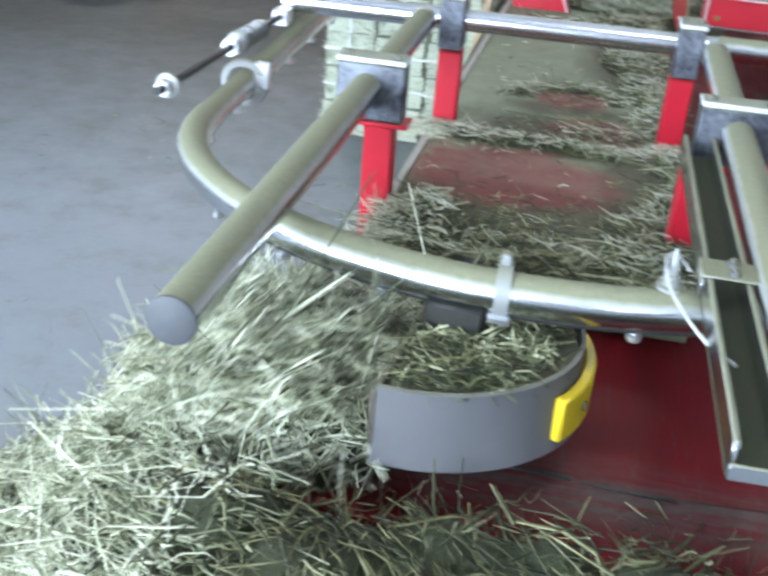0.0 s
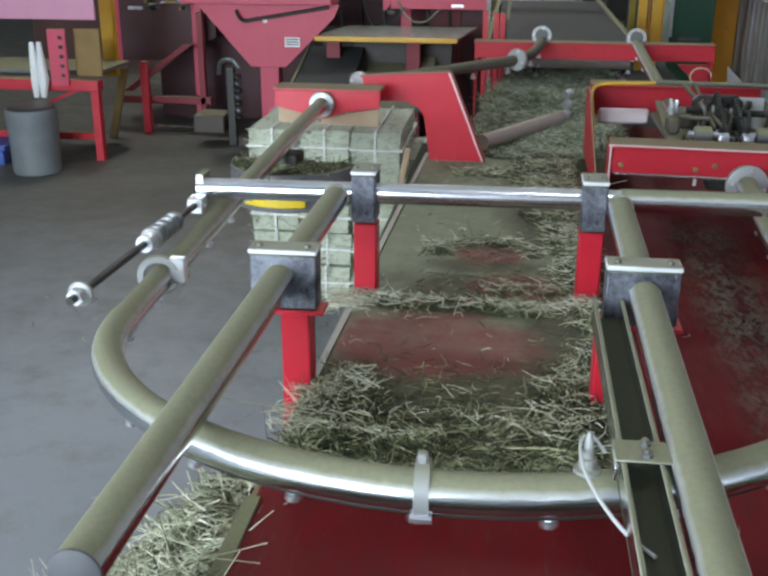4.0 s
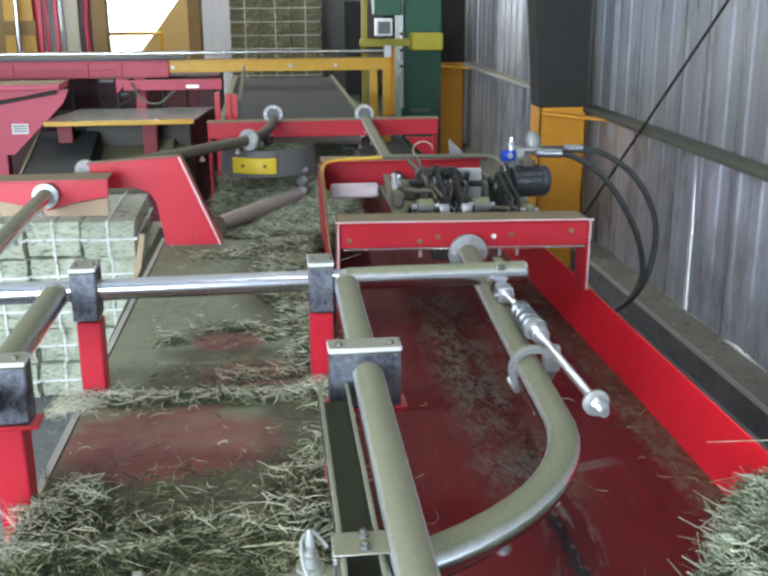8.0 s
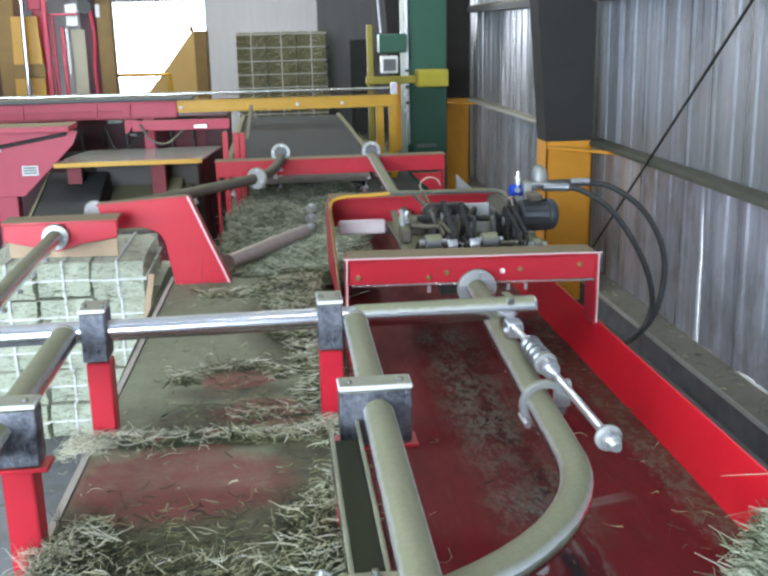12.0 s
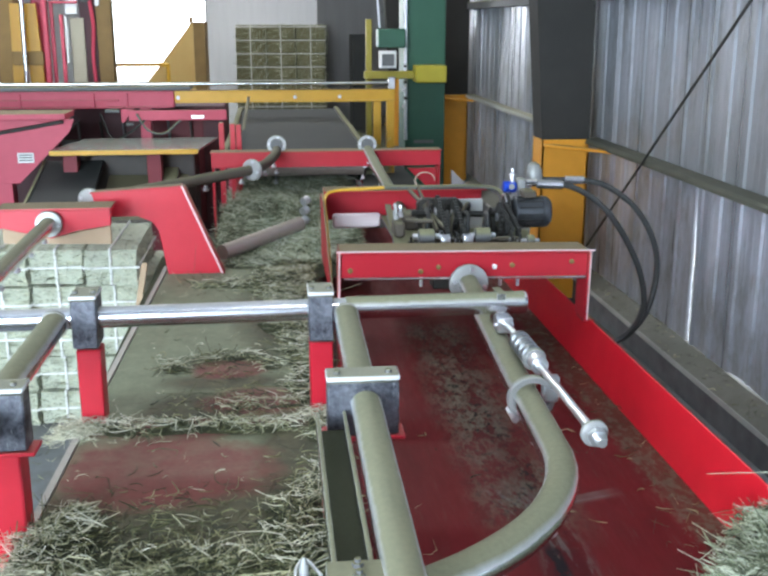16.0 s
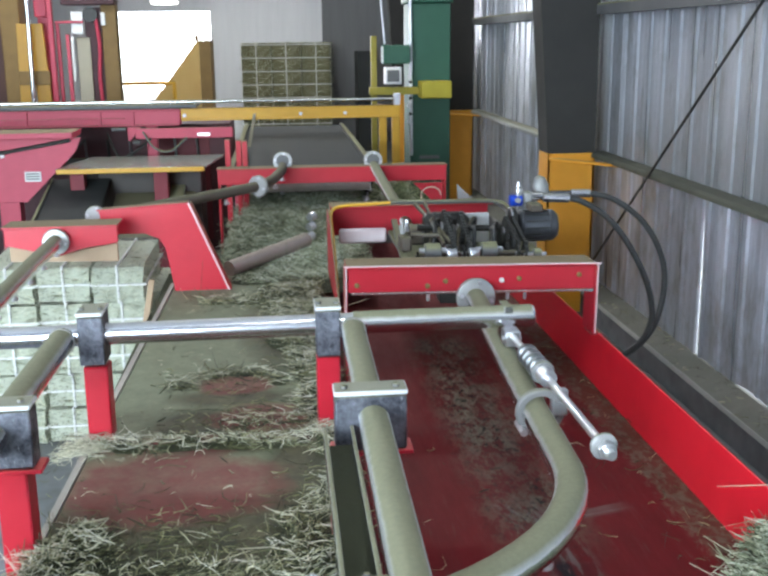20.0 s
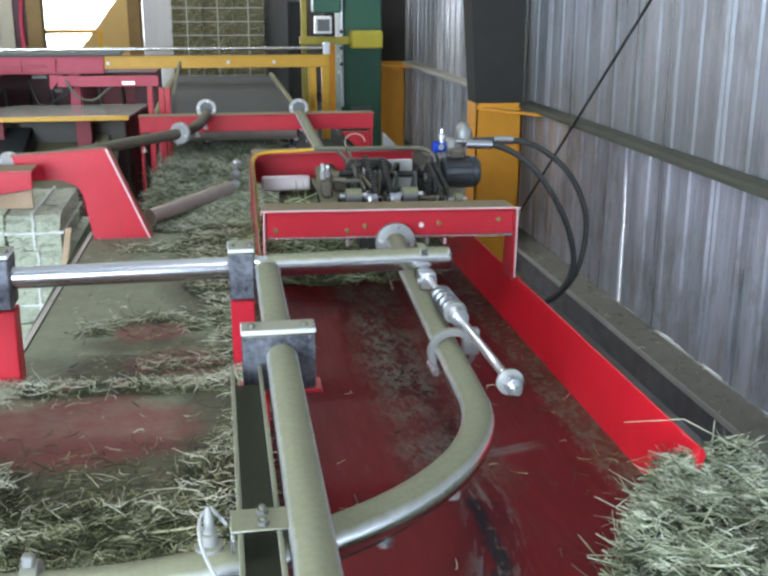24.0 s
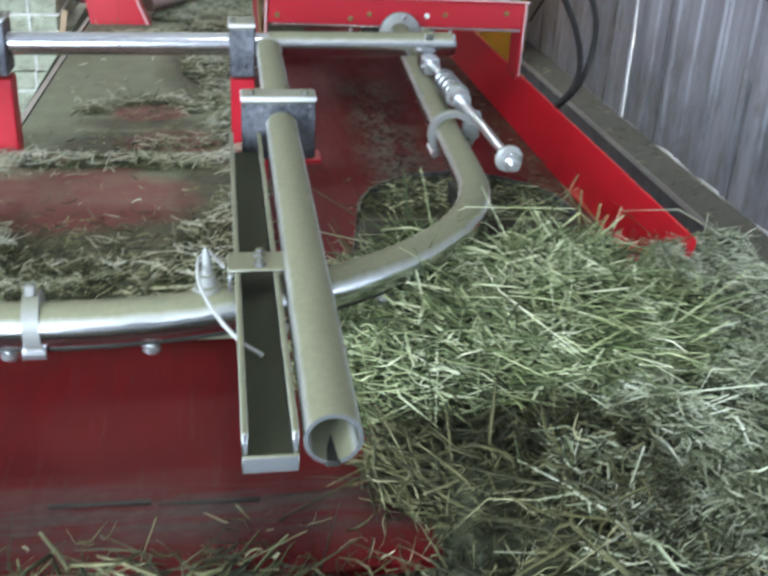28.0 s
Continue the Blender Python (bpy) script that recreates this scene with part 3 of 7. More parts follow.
def rod(a, b, r, n=14, **kw):
    return sweep(bmesh.new(), [a, b], r, n, **kw)


def lathe(at, axis, profile, n=20):
    """A turned body: profile of (along, radius) from at along axis."""
    bm = bmesh.new()
    d = Vector(axis).normalized()
    pts = [Vector(at) + d * s for s, _ in profile]
    side = d.orthogonal().normalized()
    other = d.cross(side)
    rings = [[bm.verts.new(p + (side * math.cos(a) + other * math.sin(a)) * r) for a in (2 * math.pi * k / n for k in range(n))] for p, (_, r) in zip(pts, profile)]
    for a, b in zip(rings, rings[1:]):
        for k in range(n):
            bm.faces.new((a[k], a[(k + 1) % n], b[(k + 1) % n], b[k]))
    bm.faces.new(rings[0][::-1])
    bm.faces.new(rings[-1])
    return bm


def slab(outline, axis, a, b, bevel=0.002):
    """A plate: an outline in the two other axes, from a to b along axis."""
    bm = bmesh.new()
    n = "xyz".index(axis)

    def at(u, v, w):
        c = [u, v]
        c.insert(n, w)
        return c
    lo = [bm.verts.new(at(u, v, a)) for u, v in outline]
    hi = [bm.verts.new(at(u, v, b)) for u, v in outline]
    bm.faces.new(lo)
    bm.faces.new(hi[::-1])
    for k in range(len(lo)):
        j = (k + 1) % len(lo)
        bm.faces.new((lo[j], lo[k], hi[k], hi[j]))
    bmesh.ops.recalc_face_normals(bm, faces=bm.faces)
    if bevel:
        bmesh.ops.bevel(bm, geom=list(bm.edges), offset=bevel, segments=1, affect="EDGES", profile=0.6)
    return bm


def join(*bms):
    out = bmesh.new()
    for b in bms:
        me = bpy.data.meshes.new("tmp")
        b.to_mesh(me)
        out.from_mesh(me)
        bpy.data.meshes.remove(me)
        b.free()
    return out


def from_arrays(name, verts, quads, material, parent=None, smooth=False):
    if parent:
        verts = verts - np.array(origin(parent))
    me = bpy.data.meshes.new(name)
    me.vertices.add(len(verts))
    me.vertices.foreach_set("co", np.ascontiguousarray(verts, dtype=np.float32).ravel())
    me.loops.add(quads.size)
    me.loops.foreach_set("vertex_index", np.ascontiguousarray(quads, dtype=np.int32).ravel())
    me.polygons.add(len(quads))
    me.polygons.foreach_set("loop_start", np.arange(len(quads), dtype=np.int32) * quads.shape[1])
    me.update(calc_edges=True)
    me.materials.append(material)
    if smooth:
        for p in me.polygons:
            p.use_smooth = True
    ob = new(name, me)
    ob.parent = parent
    return ob


def stalks(rng, centres, length, width, flat=0.5, along=None, spread=1.0, thick=0.6):
    """Bent three-sided hay stalks at the centres. flat: how level they lie (0 any way, 1 level)."""
    n = len(centres)
    az = rng.uniform(0, 2 * np.pi, n) if along is None else along + rng.normal(0, spread, n)
    el = rng.normal(0, 1, n) * (1.0 - flat) * 0.9
    d = np.stack([np.cos(az) * np.cos(el), np.sin(az) * np.cos(el), np.sin(el)], -1)
    ln = length * rng.lognormal(-0.1, 0.45, n)
    w = width * rng.uniform(0.55, 1.5, n)
    bend = rng.normal(0, 0.19, (n, 3)) * ln[:, None]
    side = np.cross(d, rng.normal(0, 1, (n, 3)))
    side /= np.linalg.norm(side, axis=1, keepdims=True) + 1e-9
    other = np.cross(d, side)
    vs = []
    for s in (-1.0, -0.35, 0.35, 1.0):
        mid = centres + d * (ln * s / 2)[:, None] + bend * (s * s - 0.4)
        taper = 1.0 if abs(s) < 0.9 else 0.6
        for k in range(3):
            a = 2 * np.pi * k / 3
            vs.append(mid + (side * np.cos(a) + other * np.sin(a) * thick) * (w * taper)[:, None])
    verts = np.stack(vs, 1).reshape(-1, 3)
    cell = []
    for i in range(3):
        for k in range(3):
            j = (k + 1) % 3
            cell.append((3 * i + k, 3 * i + j, 3 * i + 3 + j, 3 * i + 3 + k))
    quads = (np.arange(n)[:, None, None] * 12 + np.array(cell)[None]).reshape(-1, 4)
    return verts, quads


def joined(parts):
    """Several (verts, quads) as one."""
    off, vv, qq = 0, [], []
    for v, q in parts:
        vv.append(v)
        qq.append(q + off)
        off += len(v)
    return np.concatenate(vv), np.concatenate(qq)


def tangle(rng, pts, length, width, flat, along=None, spread=0.6):
    """Hay of several kinds at the points: fine stems, flat leaf blades, long straws and crumbs."""
    kinds = rng.uniform(0, 1, len(pts))
    out = []
    for lo, hi, ln, w, thick, level in ((0.0, 0.50, 0.75, 0.85, 0.7, 0.0), (0.50, 0.76, 0.85, 1.75, 0.28, -0.05), (0.76, 0.86, 1.7, 1.1, 0.6, -0.2), (0.86, 1.01, 0.28, 1.3, 0.6, 0.0)):
        pick = (kinds >= lo) & (kinds < hi)
        if pick.any():
            az = None if along is None else along[pick] + np.where(rng.uniform(0, 1, pick.sum()) < 0.25, rng.uniform(0, 6, pick.sum()), 0)
            out.append(stalks(rng, pts[pick], length * ln, width * w, float(np.clip(flat + level, 0, 1)), az, spread, thick))
    return joined(out)


def surface(x0, x1, y0, y1, step, height):
    """A sheet over the plan, lifted by height(x, y)."""
    nx, ny = max(2, int((x1 - x0) / step) + 1), max(2, int((y1 - y0) / step) + 1)
    gx, gy = np.meshgrid(np.linspace(x0, x1, nx), np.linspace(y0, y1, ny), indexing="ij")
    z = height(gx, gy)
    idx = np.arange(nx * ny).reshape(nx, ny)
    q = np.stack([idx[:-1, :-1], idx[1:, :-1], idx[1:, 1:], idx[:-1, 1:]], -1).reshape(-1, 4)
    return np.stack([gx, gy, z], -1).reshape(-1, 3), q


def waves(seed, n=14, low=2.0, high=16.0):
    """A lumpy height made of many slanted waves, about -1 to 1."""
    r = np.random.default_rng(seed)
    f = r.uniform(low, high, n)
    a = r.uniform(0, 2 * np.pi, n)
    p = r.uniform(0, 2 * np.pi, n)
    def h(x, y):
        return sum(np.sin(fx * (np.cos(ax) * x + np.sin(ax) * y) + px) / (fx ** 0.5) for fx, ax, px in zip(f, a, p)) / (0.5 * n ** 0.5)
    return h


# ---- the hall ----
tagged(part("floor", boxed((-14, -7, -0.2), (3.2, 27, 0.0), 0), CONCRETE, smooth=False), "grey trowelled concrete floor with dust and stains, darker towards the back", "floor", kind="structure")
ceiling = tagged(part("ceiling", boxed((-14.2, -7.2, 6.2), (2.6, 27.2, 6.4), 0), PANEL, smooth=False), "pale steel roof sheets high over the hall", "ceiling", kind="structure")

wall_east = tagged(new("wall_east"), "corrugated galvanised steel wall with a gap at its foot", "wall", kind="structure")
wall_east.location = (2.2, 0, 0)


def siding(y0, y1, z0, z1, x=2.2, wavy=0.0):
    """One ribbed steel sheet: narrow ribs with flat pans between."""
    prof, y, pitch = [], y0, 0.203
    while y < y1 - 0.01:
        for dy, dx in ((0.0, 0.0), (0.011, -0.009), (0.025, -0.009), (0.036, 0.0), (0.082, 0.0), (0.090, -0.002), (0.098, 0.0), (0.138, 0.0), (0.146, -0.002), (0.154, 0.0)):
            if y + dy <= y1:
                prof.append((x + dx, y + dy))
        y += pitch
    prof.append((x, y1))
    bm = bmesh.new()
    rows = []
    for z in (z0, (z0 + z1) / 2, z1):
        rows.append([bm.verts.new((px, py, z + (wavy * (0.5 + 0.5 * math.sin(4.1 * py) * math.cos(9.7 * py + 1)) if z == z0 else 0))) for px, py in prof])
    for a, b in zip(rows, rows[1:]):
        for k in range(len(prof) - 1):
            bm.faces.new((a[k], a[k + 1], b[k + 1], b[k]))
    ret = bmesh.ops.extrude_face_region(bm, geom=list(bm.faces))
    bmesh.ops.translate(bm, vec=(0.006, 0, 0), verts=[g for g in ret["geom"] if isinstance(g, bmesh.types.BMVert)])
    bmesh.ops.recalc_face_normals(bm, faces=bm.faces)
    return bm


SEAMS = [-7.0, -5.2, -3.4, -1.6, 0.2, 2.0, 3.0, 3.85, 4.745, 6.0, 7.0, 8.0, 9.0, 10.0, 12.0, 14.0, 17.0, 20.0, 23.0, 27.0]
for k, (a, b) in enumerate(zip(SEAMS, SEAMS[1:])):
    gap = 0.066 if abs(b - 4.745) < 0.01 else 0.0
    lift = 0.01 if 2.5 < a < 4.2 else 0.0
    if gap:
        bm = siding(a, b - 0.002, 0.178, 1.0, wavy=0.024)
        for v in bm.verts:
            if v.co.y > b - 0.02:
                v.co.y -= gap * max(0.0, 1.0 - (v.co.z - 0.21) / 0.70)
        part("panel", bm, SIDING, wall_east, smooth=False)
        part("panel", siding(a, b + 0.01, 1.0, 6.2), SIDING, wall_east, smooth=False)
    else:
        part("panel", siding(a, b + 0.012, 0.17 + lift, 6.2, 2.2 if k % 2 else 2.204, 0.022 if 2.5 < a < 4.5 else 0.0), SIDING, wall_east, smooth=False)

# steel frame of the wall
for z, zt in ((0.992, 1.03), (1.85, 1.925), (3.1, 3.19), (4.6, 4.69)):
    for ya, yb in ((-7, 6.27), (6.55, 10.3), (10.6, 14.6), (14.9, 27)):
        # bay past the first column paler: its silvery reflection put into the material
        girt = tagged(part("girt", slab([(2.105, z), (2.186, z), (2.186, zt), (2.115, zt - 0.008), (2.105, zt - 0.02)], "y", ya, yb, 0), (RING if 6.5 < ya < 7 else LEDGE) if z < 1.1 else DUST_STEEL, smooth=False), "dusty grey steel wall girt", "girt", "wall girts", "structure")
base = tagged(new("wall_base"), "dusty sloping concrete kerb under the steel wall", "kerb", kind="structure")
part("kerb", slab([(2.07, 0), (2.206, 0), (2.206, 0.185), (2.19, 0.187), (2.075, 0.135), (2.07, 0.128)], "y", -3, 26, 0.0), DUST_CONCRETE, base, smooth=False)
part("kerb_edge", slab([(2.064, 0.126), (2.0695, 0.124), (2.08, 0.142), (2.074, 0.142)], "y", 1.0, 9.0, 0.0), plain("bare_kerb_edge", (0.22, 0.22, 0.20), (0.34, 0.34, 0.31), 9.0, 0.8), base, "pale edge of highlight and wear", smooth=False)


def column(y):
    col = thing("column", (1.95, y + 0.15, 0), "dark grey tapered steel column with an orange-painted foot", "column", "wall columns", "structure")
    foot = bmesh.new()
    for lo, hi in (((1.83, y, 0), (2.13, y + 0.012, 1.02)), ((1.83, y, 0), (1.845, y + 0.22, 1.02)), ((2.115, y, 0), (2.13, y + 0.22, 1.02))):
        box(foot, lo, hi, 0.002)
    part("foot", foot, ORANGE, col, "orange-painted foot")
    part("guard_tab", slab([(1.835, y - 0.002), (1.835, y - 0.05), (2.13, y - 0.44), (2.165, y - 0.42), (1.90, y - 0.002)], "z", 0.982, 0.996, 0.002), ORANGE, col, "orange steel tab")
    part("shaft", slab([(1.83, 1.021), (2.13, 1.021), (2.13, 6.2), (1.45, 6.2)], "y", y + 0.002, y + 0.22), COLUMN, col)
    return col


column(6.25)
column(10.3)
column(14.6)

wall_north = tagged(new("wall_north"), "pale ribbed far wall with an open gate", "wall", kind="structure")
GATE_L, GATE_R, GATE_T = -3.85, -1.45, 2.45
for lo, hi in (((-14, 26, 0), (GATE_L, 26.2, 6.2)), ((GATE_R, 26, 0), (2.2, 26.2, 6.2)), ((GATE_L, 26, GATE_T), (GATE_R, 26.2, 6.2))):
    part("wall_panel", boxed(lo, hi, 0), PANEL, wall_north, smooth=False)
# added sheet; its grey stands for the gate light falling off here
partition_wall = tagged(part("partition_wall", boxed((0.95, 17.9, 0), (2.19, 18.0, 6.2), 0), plain("falloff_grey", (0.10, 0.10, 0.10), (0.17, 0.17, 0.165), 2.0, 0.6, stretch=(4, 4, 0.3)), smooth=False), "added grey sheet darkening the far wall behind the bales", "wall", kind="structure")
wall_south = tagged(new("wall_south"), "steel wall with a wide open gate", "wall", kind="structure")
for lo, hi in (((-14, -3.2, 0), (-6.0, -3.0, 6.2)), ((-0.8, -3.2, 0), (2.2, -3.0, 6.2)), ((-6.0, -3.2, 3.7), (-0.8, -3.0, 6.2))):
    part("wall_panel", boxed(lo, hi, 0), PANEL, wall_south, smooth=False)
wall_west = tagged(part("wall_west", boxed((-14.2, -6.2, 0), (-14, 26.2, 6.2), 0), SIDING, smooth=False), "steel wall on the far side of the hall", "wall", kind="structure")
ground = tagged(part("ground", boxed((-400, -400, -0.5), (400, 400, -0.21), 0), plain("bright_gravel", (0.55, 0.54, 0.50), (0.7, 0.69, 0.64), 3.0, 0.9), smooth=False), "pale gravel yard outside the hall", "ground", kind="structure")

# self-lit sheets added outside for the glare through gate and wall gaps
def _outside_glow(nt, p):
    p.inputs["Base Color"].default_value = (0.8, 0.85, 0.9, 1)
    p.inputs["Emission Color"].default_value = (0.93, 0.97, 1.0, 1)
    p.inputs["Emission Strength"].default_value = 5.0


OUTSIDE_GLOW = mat("outside_glow", _outside_glow)
backdrop = tagged(part("backdrop", join(boxed((-30, 44, -0.2), (20, 44.1, 14), 0), boxed((7.0, -10, -0.2), (7.1, 30, 4), 0)), OUTSIDE_GLOW, smooth=False), "glowing sheets added outside the hall in place of hazy daylight", "backdrop", kind="structure")

# ---- the turning table ----
ZD, ZI = 0.56, 0.66
table = thing("sorting_table", (0.4, 3.0, 0), "worn red steel sorting table dusted with hay", "table")
part("deck_sheet", slab([(-0.41, 1.24), (-0.2, 1.21), (0.3, 1.21), (0.75, 1.25), (1.24, 1.42), (1.24, 5.9), (0.33, 5.9), (0.33, 1.93), (-0.41, 1.93)], "z", ZD - 0.02, ZD, 0.001), DECK, table, "dark red sheet rubbed bare in curved streaks")
strip = bmesh.new()
sweep(strip, [(-0.405, 1.225, ZD - 0.045), (-0.2, 1.192, ZD - 0.045), (0.3, 1.192, ZD - 0.045), (0.75, 1.232, ZD - 0.045), (1.22, 1.40, ZD - 0.045)], 0.018, 8)
part("rubber_strip", strip, RUBBER, table, "black rubber lip")
rr = random.Random(7)
SEAM = [(-0.41, 1.44), (-0.2, 1.405), (0.3, 1.40), (0.75, 1.44), (1.2, 1.60)]
for (xa, ya), (xb, yb) in zip(SEAM, SEAM[1:]):
    n = max(2, int((xb - xa) / 0.13))
    for k in range(n):
        f0, f1 = k / n, (k + 0.93) / n
        w0, w1, lean = rr.uniform(0.001, 0.008), rr.uniform(0.001, 0.008), rr.uniform(-0.006, 0.006)
        f1 -= rr.choice((0.0, 0.0, 0.25, 0.4)) / n
        p0, p1 = (xa + (xb - xa) * f0, ya + (yb - ya) * f0 + lean), (xa + (xb - xa) * f1, ya + (yb - ya) * f1 + lean)
        part("rubber_flap", slab([(p0[0], p0[1] - w0), (p1[0], p1[1] - w1), (p1[0], p1[1] + w1 * 0.5), (p0[0], p0[1] + w0 * 0.5)], "z", ZD + 0.0005, ZD + rr.uniform(0.002, 0.005), 0.001), DARK, table)
part("front_skirt", slab([(-0.41, 1.19), (0.3, 1.165), (1.2, 1.36), (1.2, 1.385), (0.3, 1.19), (-0.41, 1.215)], "z", 0.12, ZD - 0.065), DECK, table)
part("side_skirt", boxed((-0.425, 1.22, 0.40), (-0.411, 2.25, ZD - 0.004)), RED, table)
part("edge_strip", boxed((-0.432, 1.22, ZD + 0.0005), (-0.398, 1.85, ZD + 0.006), 0.002), DUST_STEEL, table, "pale dusty edge strip")
for x, y in ((-0.37, 1.5), (-0.37, 3.4), (-0.37, 4.9), (1.12, 1.72), (1.12, 3.4), (1.12, 5.4)):
    part("leg", boxed((x - 0.035, y - 0.035, 0), (x + 0.035, y + 0.035, ZD - 0.021)), RED, table)

island = thing("dust_covered_bench", (-0.02, 3.2, ZD - 0.02), "raised bench top hidden under hay dust and red patches", "bench")
part("top_sheet", slab([(-0.355, 1.93), (0.33, 1.93), (0.33, 5.3), (-0.02, 5.3), (-0.30, 4.62)], "z", ZD - 0.02, ZI, 0.003), ISLAND, island)
trim = slab([(-0.357, ZI + 0.003), (-0.374, ZI + 0.003), (-0.405, ZD - 0.12), (-0.388, ZD - 0.12)], "y", 1.925, 4.62, 0)
for v in trim.verts:
    v.co.x += 0.054 * (v.co.y - 1.925) / 2.695
part("edge_trim", trim, plain("pale_tan_trim", (0.34, 0.31, 0.26), (0.50, 0.46, 0.40), 18.0, 0.6), island, "pale tan edge board")
part("front_lip", boxed((-0.355, 1.915, ZD + 0.001), (0.33, 1.9285, ZI - 0.02)), ISLAND, island)

rail = thing("chute_rail", (1.22, 3.8, ZD), "bright red sloping side rail of the chute", "rail")
part("rail_sheet", slab([(1.228, ZD - 0.02), (1.242, ZD - 0.02), (1.268, 0.717), (1.258, 0.73), (1.252, 0.73)], "y", 2.0, 5.9, 0.001), RAIL_RED, rail)
for y in (2.25, 3.3, 4.4, 5.5):
    part("rail_brace", slab([(1.224, 0.30), (1.25, 0.30), (1.258, 0.69), (1.25, 0.69)], "y", y, y + 0.03), RED, rail)

# ---- the pipe track that the pad is drawn along ----
PR = 0.034


def bend(a0, a1, n=36):
    return [(0.004 + 0.757 * math.cos(a), 2.08 + 0.612 * math.sin(a), 0.845) for a in (a0 + (a1 - a0) * k / n for k in range(n + 1))]


def smooth_path(pts, n=8):
    """Catmull-Rom through the points."""
    P = [Vector(p) for p in pts]
    P = [2 * P[0] - P[1]] + P + [2 * P[-1] - P[-2]]
    out = []
    for a, b, c, d in zip(P, P[1:], P[2:], P[3:]):
        for k in range(n):
            t = k / n
            out.append(0.5 * ((2 * b) + (c - a) * t + (2 * a - 5 * b + 4 * c - d) * t * t + (3 * b - a - 3 * c + d) * t ** 3))
    return [tuple(v) for v in out] + [tuple(P[-2])]


NEAR = bend(0.0, -math.pi)
LEFT = smooth_path([(-0.753, 2.08, 0.845), (-0.757, 2.3, 0.85), (-0.75, 2.9, 0.875), (-0.735, 3.6, 0.915), (-0.722, 4.27, 0.94)], 4)
CROSSING = smooth_path([(-0.722, 4.27, 0.94), (-0.66, 4.52, 0.955), (-0.46, 4.74, 0.98), (-0.19, 4.86, 1.01), (0.09, 5.10, 1.03), (0.18, 5.40, 1.05), (0.196, 5.62, 1.06)])
FAR = smooth_path([(0.196, 5.62, 1.06), (0.19, 5.85, 0.93), (0.18, 6.2, 0.82), (0.16, 7.0, 0.80), (0.15, 9.0, 0.79), (0.30, 9.55, 0.77), (0.52, 9.62, 0.77), (0.75, 9.3, 0.78), (0.77, 8.8, 0.79), (0.72, 7.0, 0.80), (0.69, 6.2, 0.82), (0.685, 5.85, 0.93), (0.685, 5.62, 1.055)])
RIGHT = [(0.685, 5.62, 1.055), (0.732, 4.72, 0.93), (0.752, 4.40, 0.866), (0.785, 3.9, 0.862), (0.817, 3.35, 0.882)]
RIGHT_NEAR = smooth_path([(0.817, 3.35, 0.882), (0.795, 2.9, 0.867), (0.772, 2.4, 0.855), (0.761, 2.08, 0.845)])
track = thing("pipe_track", (0, 3.0, 0.9), "oval track of dusty slotted steel pipe over the table", "pipe track")
part("near_bend", sweep(bmesh.new(), NEAR, PR, 20), STEEL, track)
part("left_pipe", sweep(bmesh.new(), LEFT, PR * 0.9, 18), STEEL, track)
part("crossing_pipe", sweep(bmesh.new(), CROSSING, PR * 0.74, 16), GRIMY, track, "brown dusty pipe")
part("far_pipe", sweep(bmesh.new(), FAR, PR * 0.8, 14), STEEL, track)
part("right_pipe", sweep(bmesh.new(), RIGHT, PR * 0.85, 16), STEEL, track)
part("right_near_pipe", sweep(bmesh.new(), RIGHT_NEAR, PR, 20), STEEL, track)


def flange(at, axis, r=0.053, bolts=4, face=None):
    f = part("flange", lathe(at, axis, [(-0.011, r * 0.94), (-0.008, r), (0.008, r), (0.011, r * 0.94)], 24), face or RING, track, "pale ring flange")
    d = Vector(axis).normalized()
    u = d.orthogonal().normalized()
    w = d.cross(u)
    for k in range(bolts):
        a = 2 * math.pi * k / bolts + 0.6
        c = Vector(at) + (u * math.cos(a) + w * math.sin(a)) * r * 0.78
        part("bolt", lathe(c - d * 0.02, d, [(0, 0.007), (0.04, 0.007)], 6), ZINC, f)


flange((0.817, 3.335, 0.882), (0.05, -1, 0), 0.066, 4, FLANGE)
flange((-0.722, 4.235, 0.94), (0, -1, 0))
flange((-0.60, 4.47, 1.0), (0.2, -1, 0), 0.045)
flange((0.075, 5.06, 1.03), (-0.5, -0.8, 0), 0.052)
flange((0.196, 5.60, 1.085), (0, -1, 0), 0.052)
flange((0.685, 5.60, 1.08), (0, -1, 0), 0.052)
for x, z in ((0.196, 1.088), (0.685, 1.083)):
    part("bore", lathe((x, 5.5885, z), (0, -1, 0), [(0, 0.034), (0.003, 0.032)], 20), DUST_STEEL, track, "dusty bore")


def hoop(at, axis, inner, outer, wide, n=28):
    """A flat ring with an open hole."""
    bm = bmesh.new()
    d = Vector(axis).normalized()
    u = d.orthogonal().normalized()
    w = d.cross(u)
    ends = ((-wide, inner), (-wide, outer * 0.96), (-wide * 0.7, outer), (wide * 0.7, outer), (wide, outer * 0.96), (wide, inner))
    loops = [[bm.verts.new(Vector(at) + d * s + (u * math.cos(a) + w * math.sin(a)) * r) for a in (2 * math.pi * k / n for k in range(n))] for s, r in ends]
    for a, b in zip(loops, loops[1:] + loops[:1]):
        for k in range(n):
            bm.faces.new((a[k], a[(k + 1) % n], b[(k + 1) % n], b[k]))
    bmesh.ops.recalc_face_normals(bm, faces=bm.faces)
    return bm


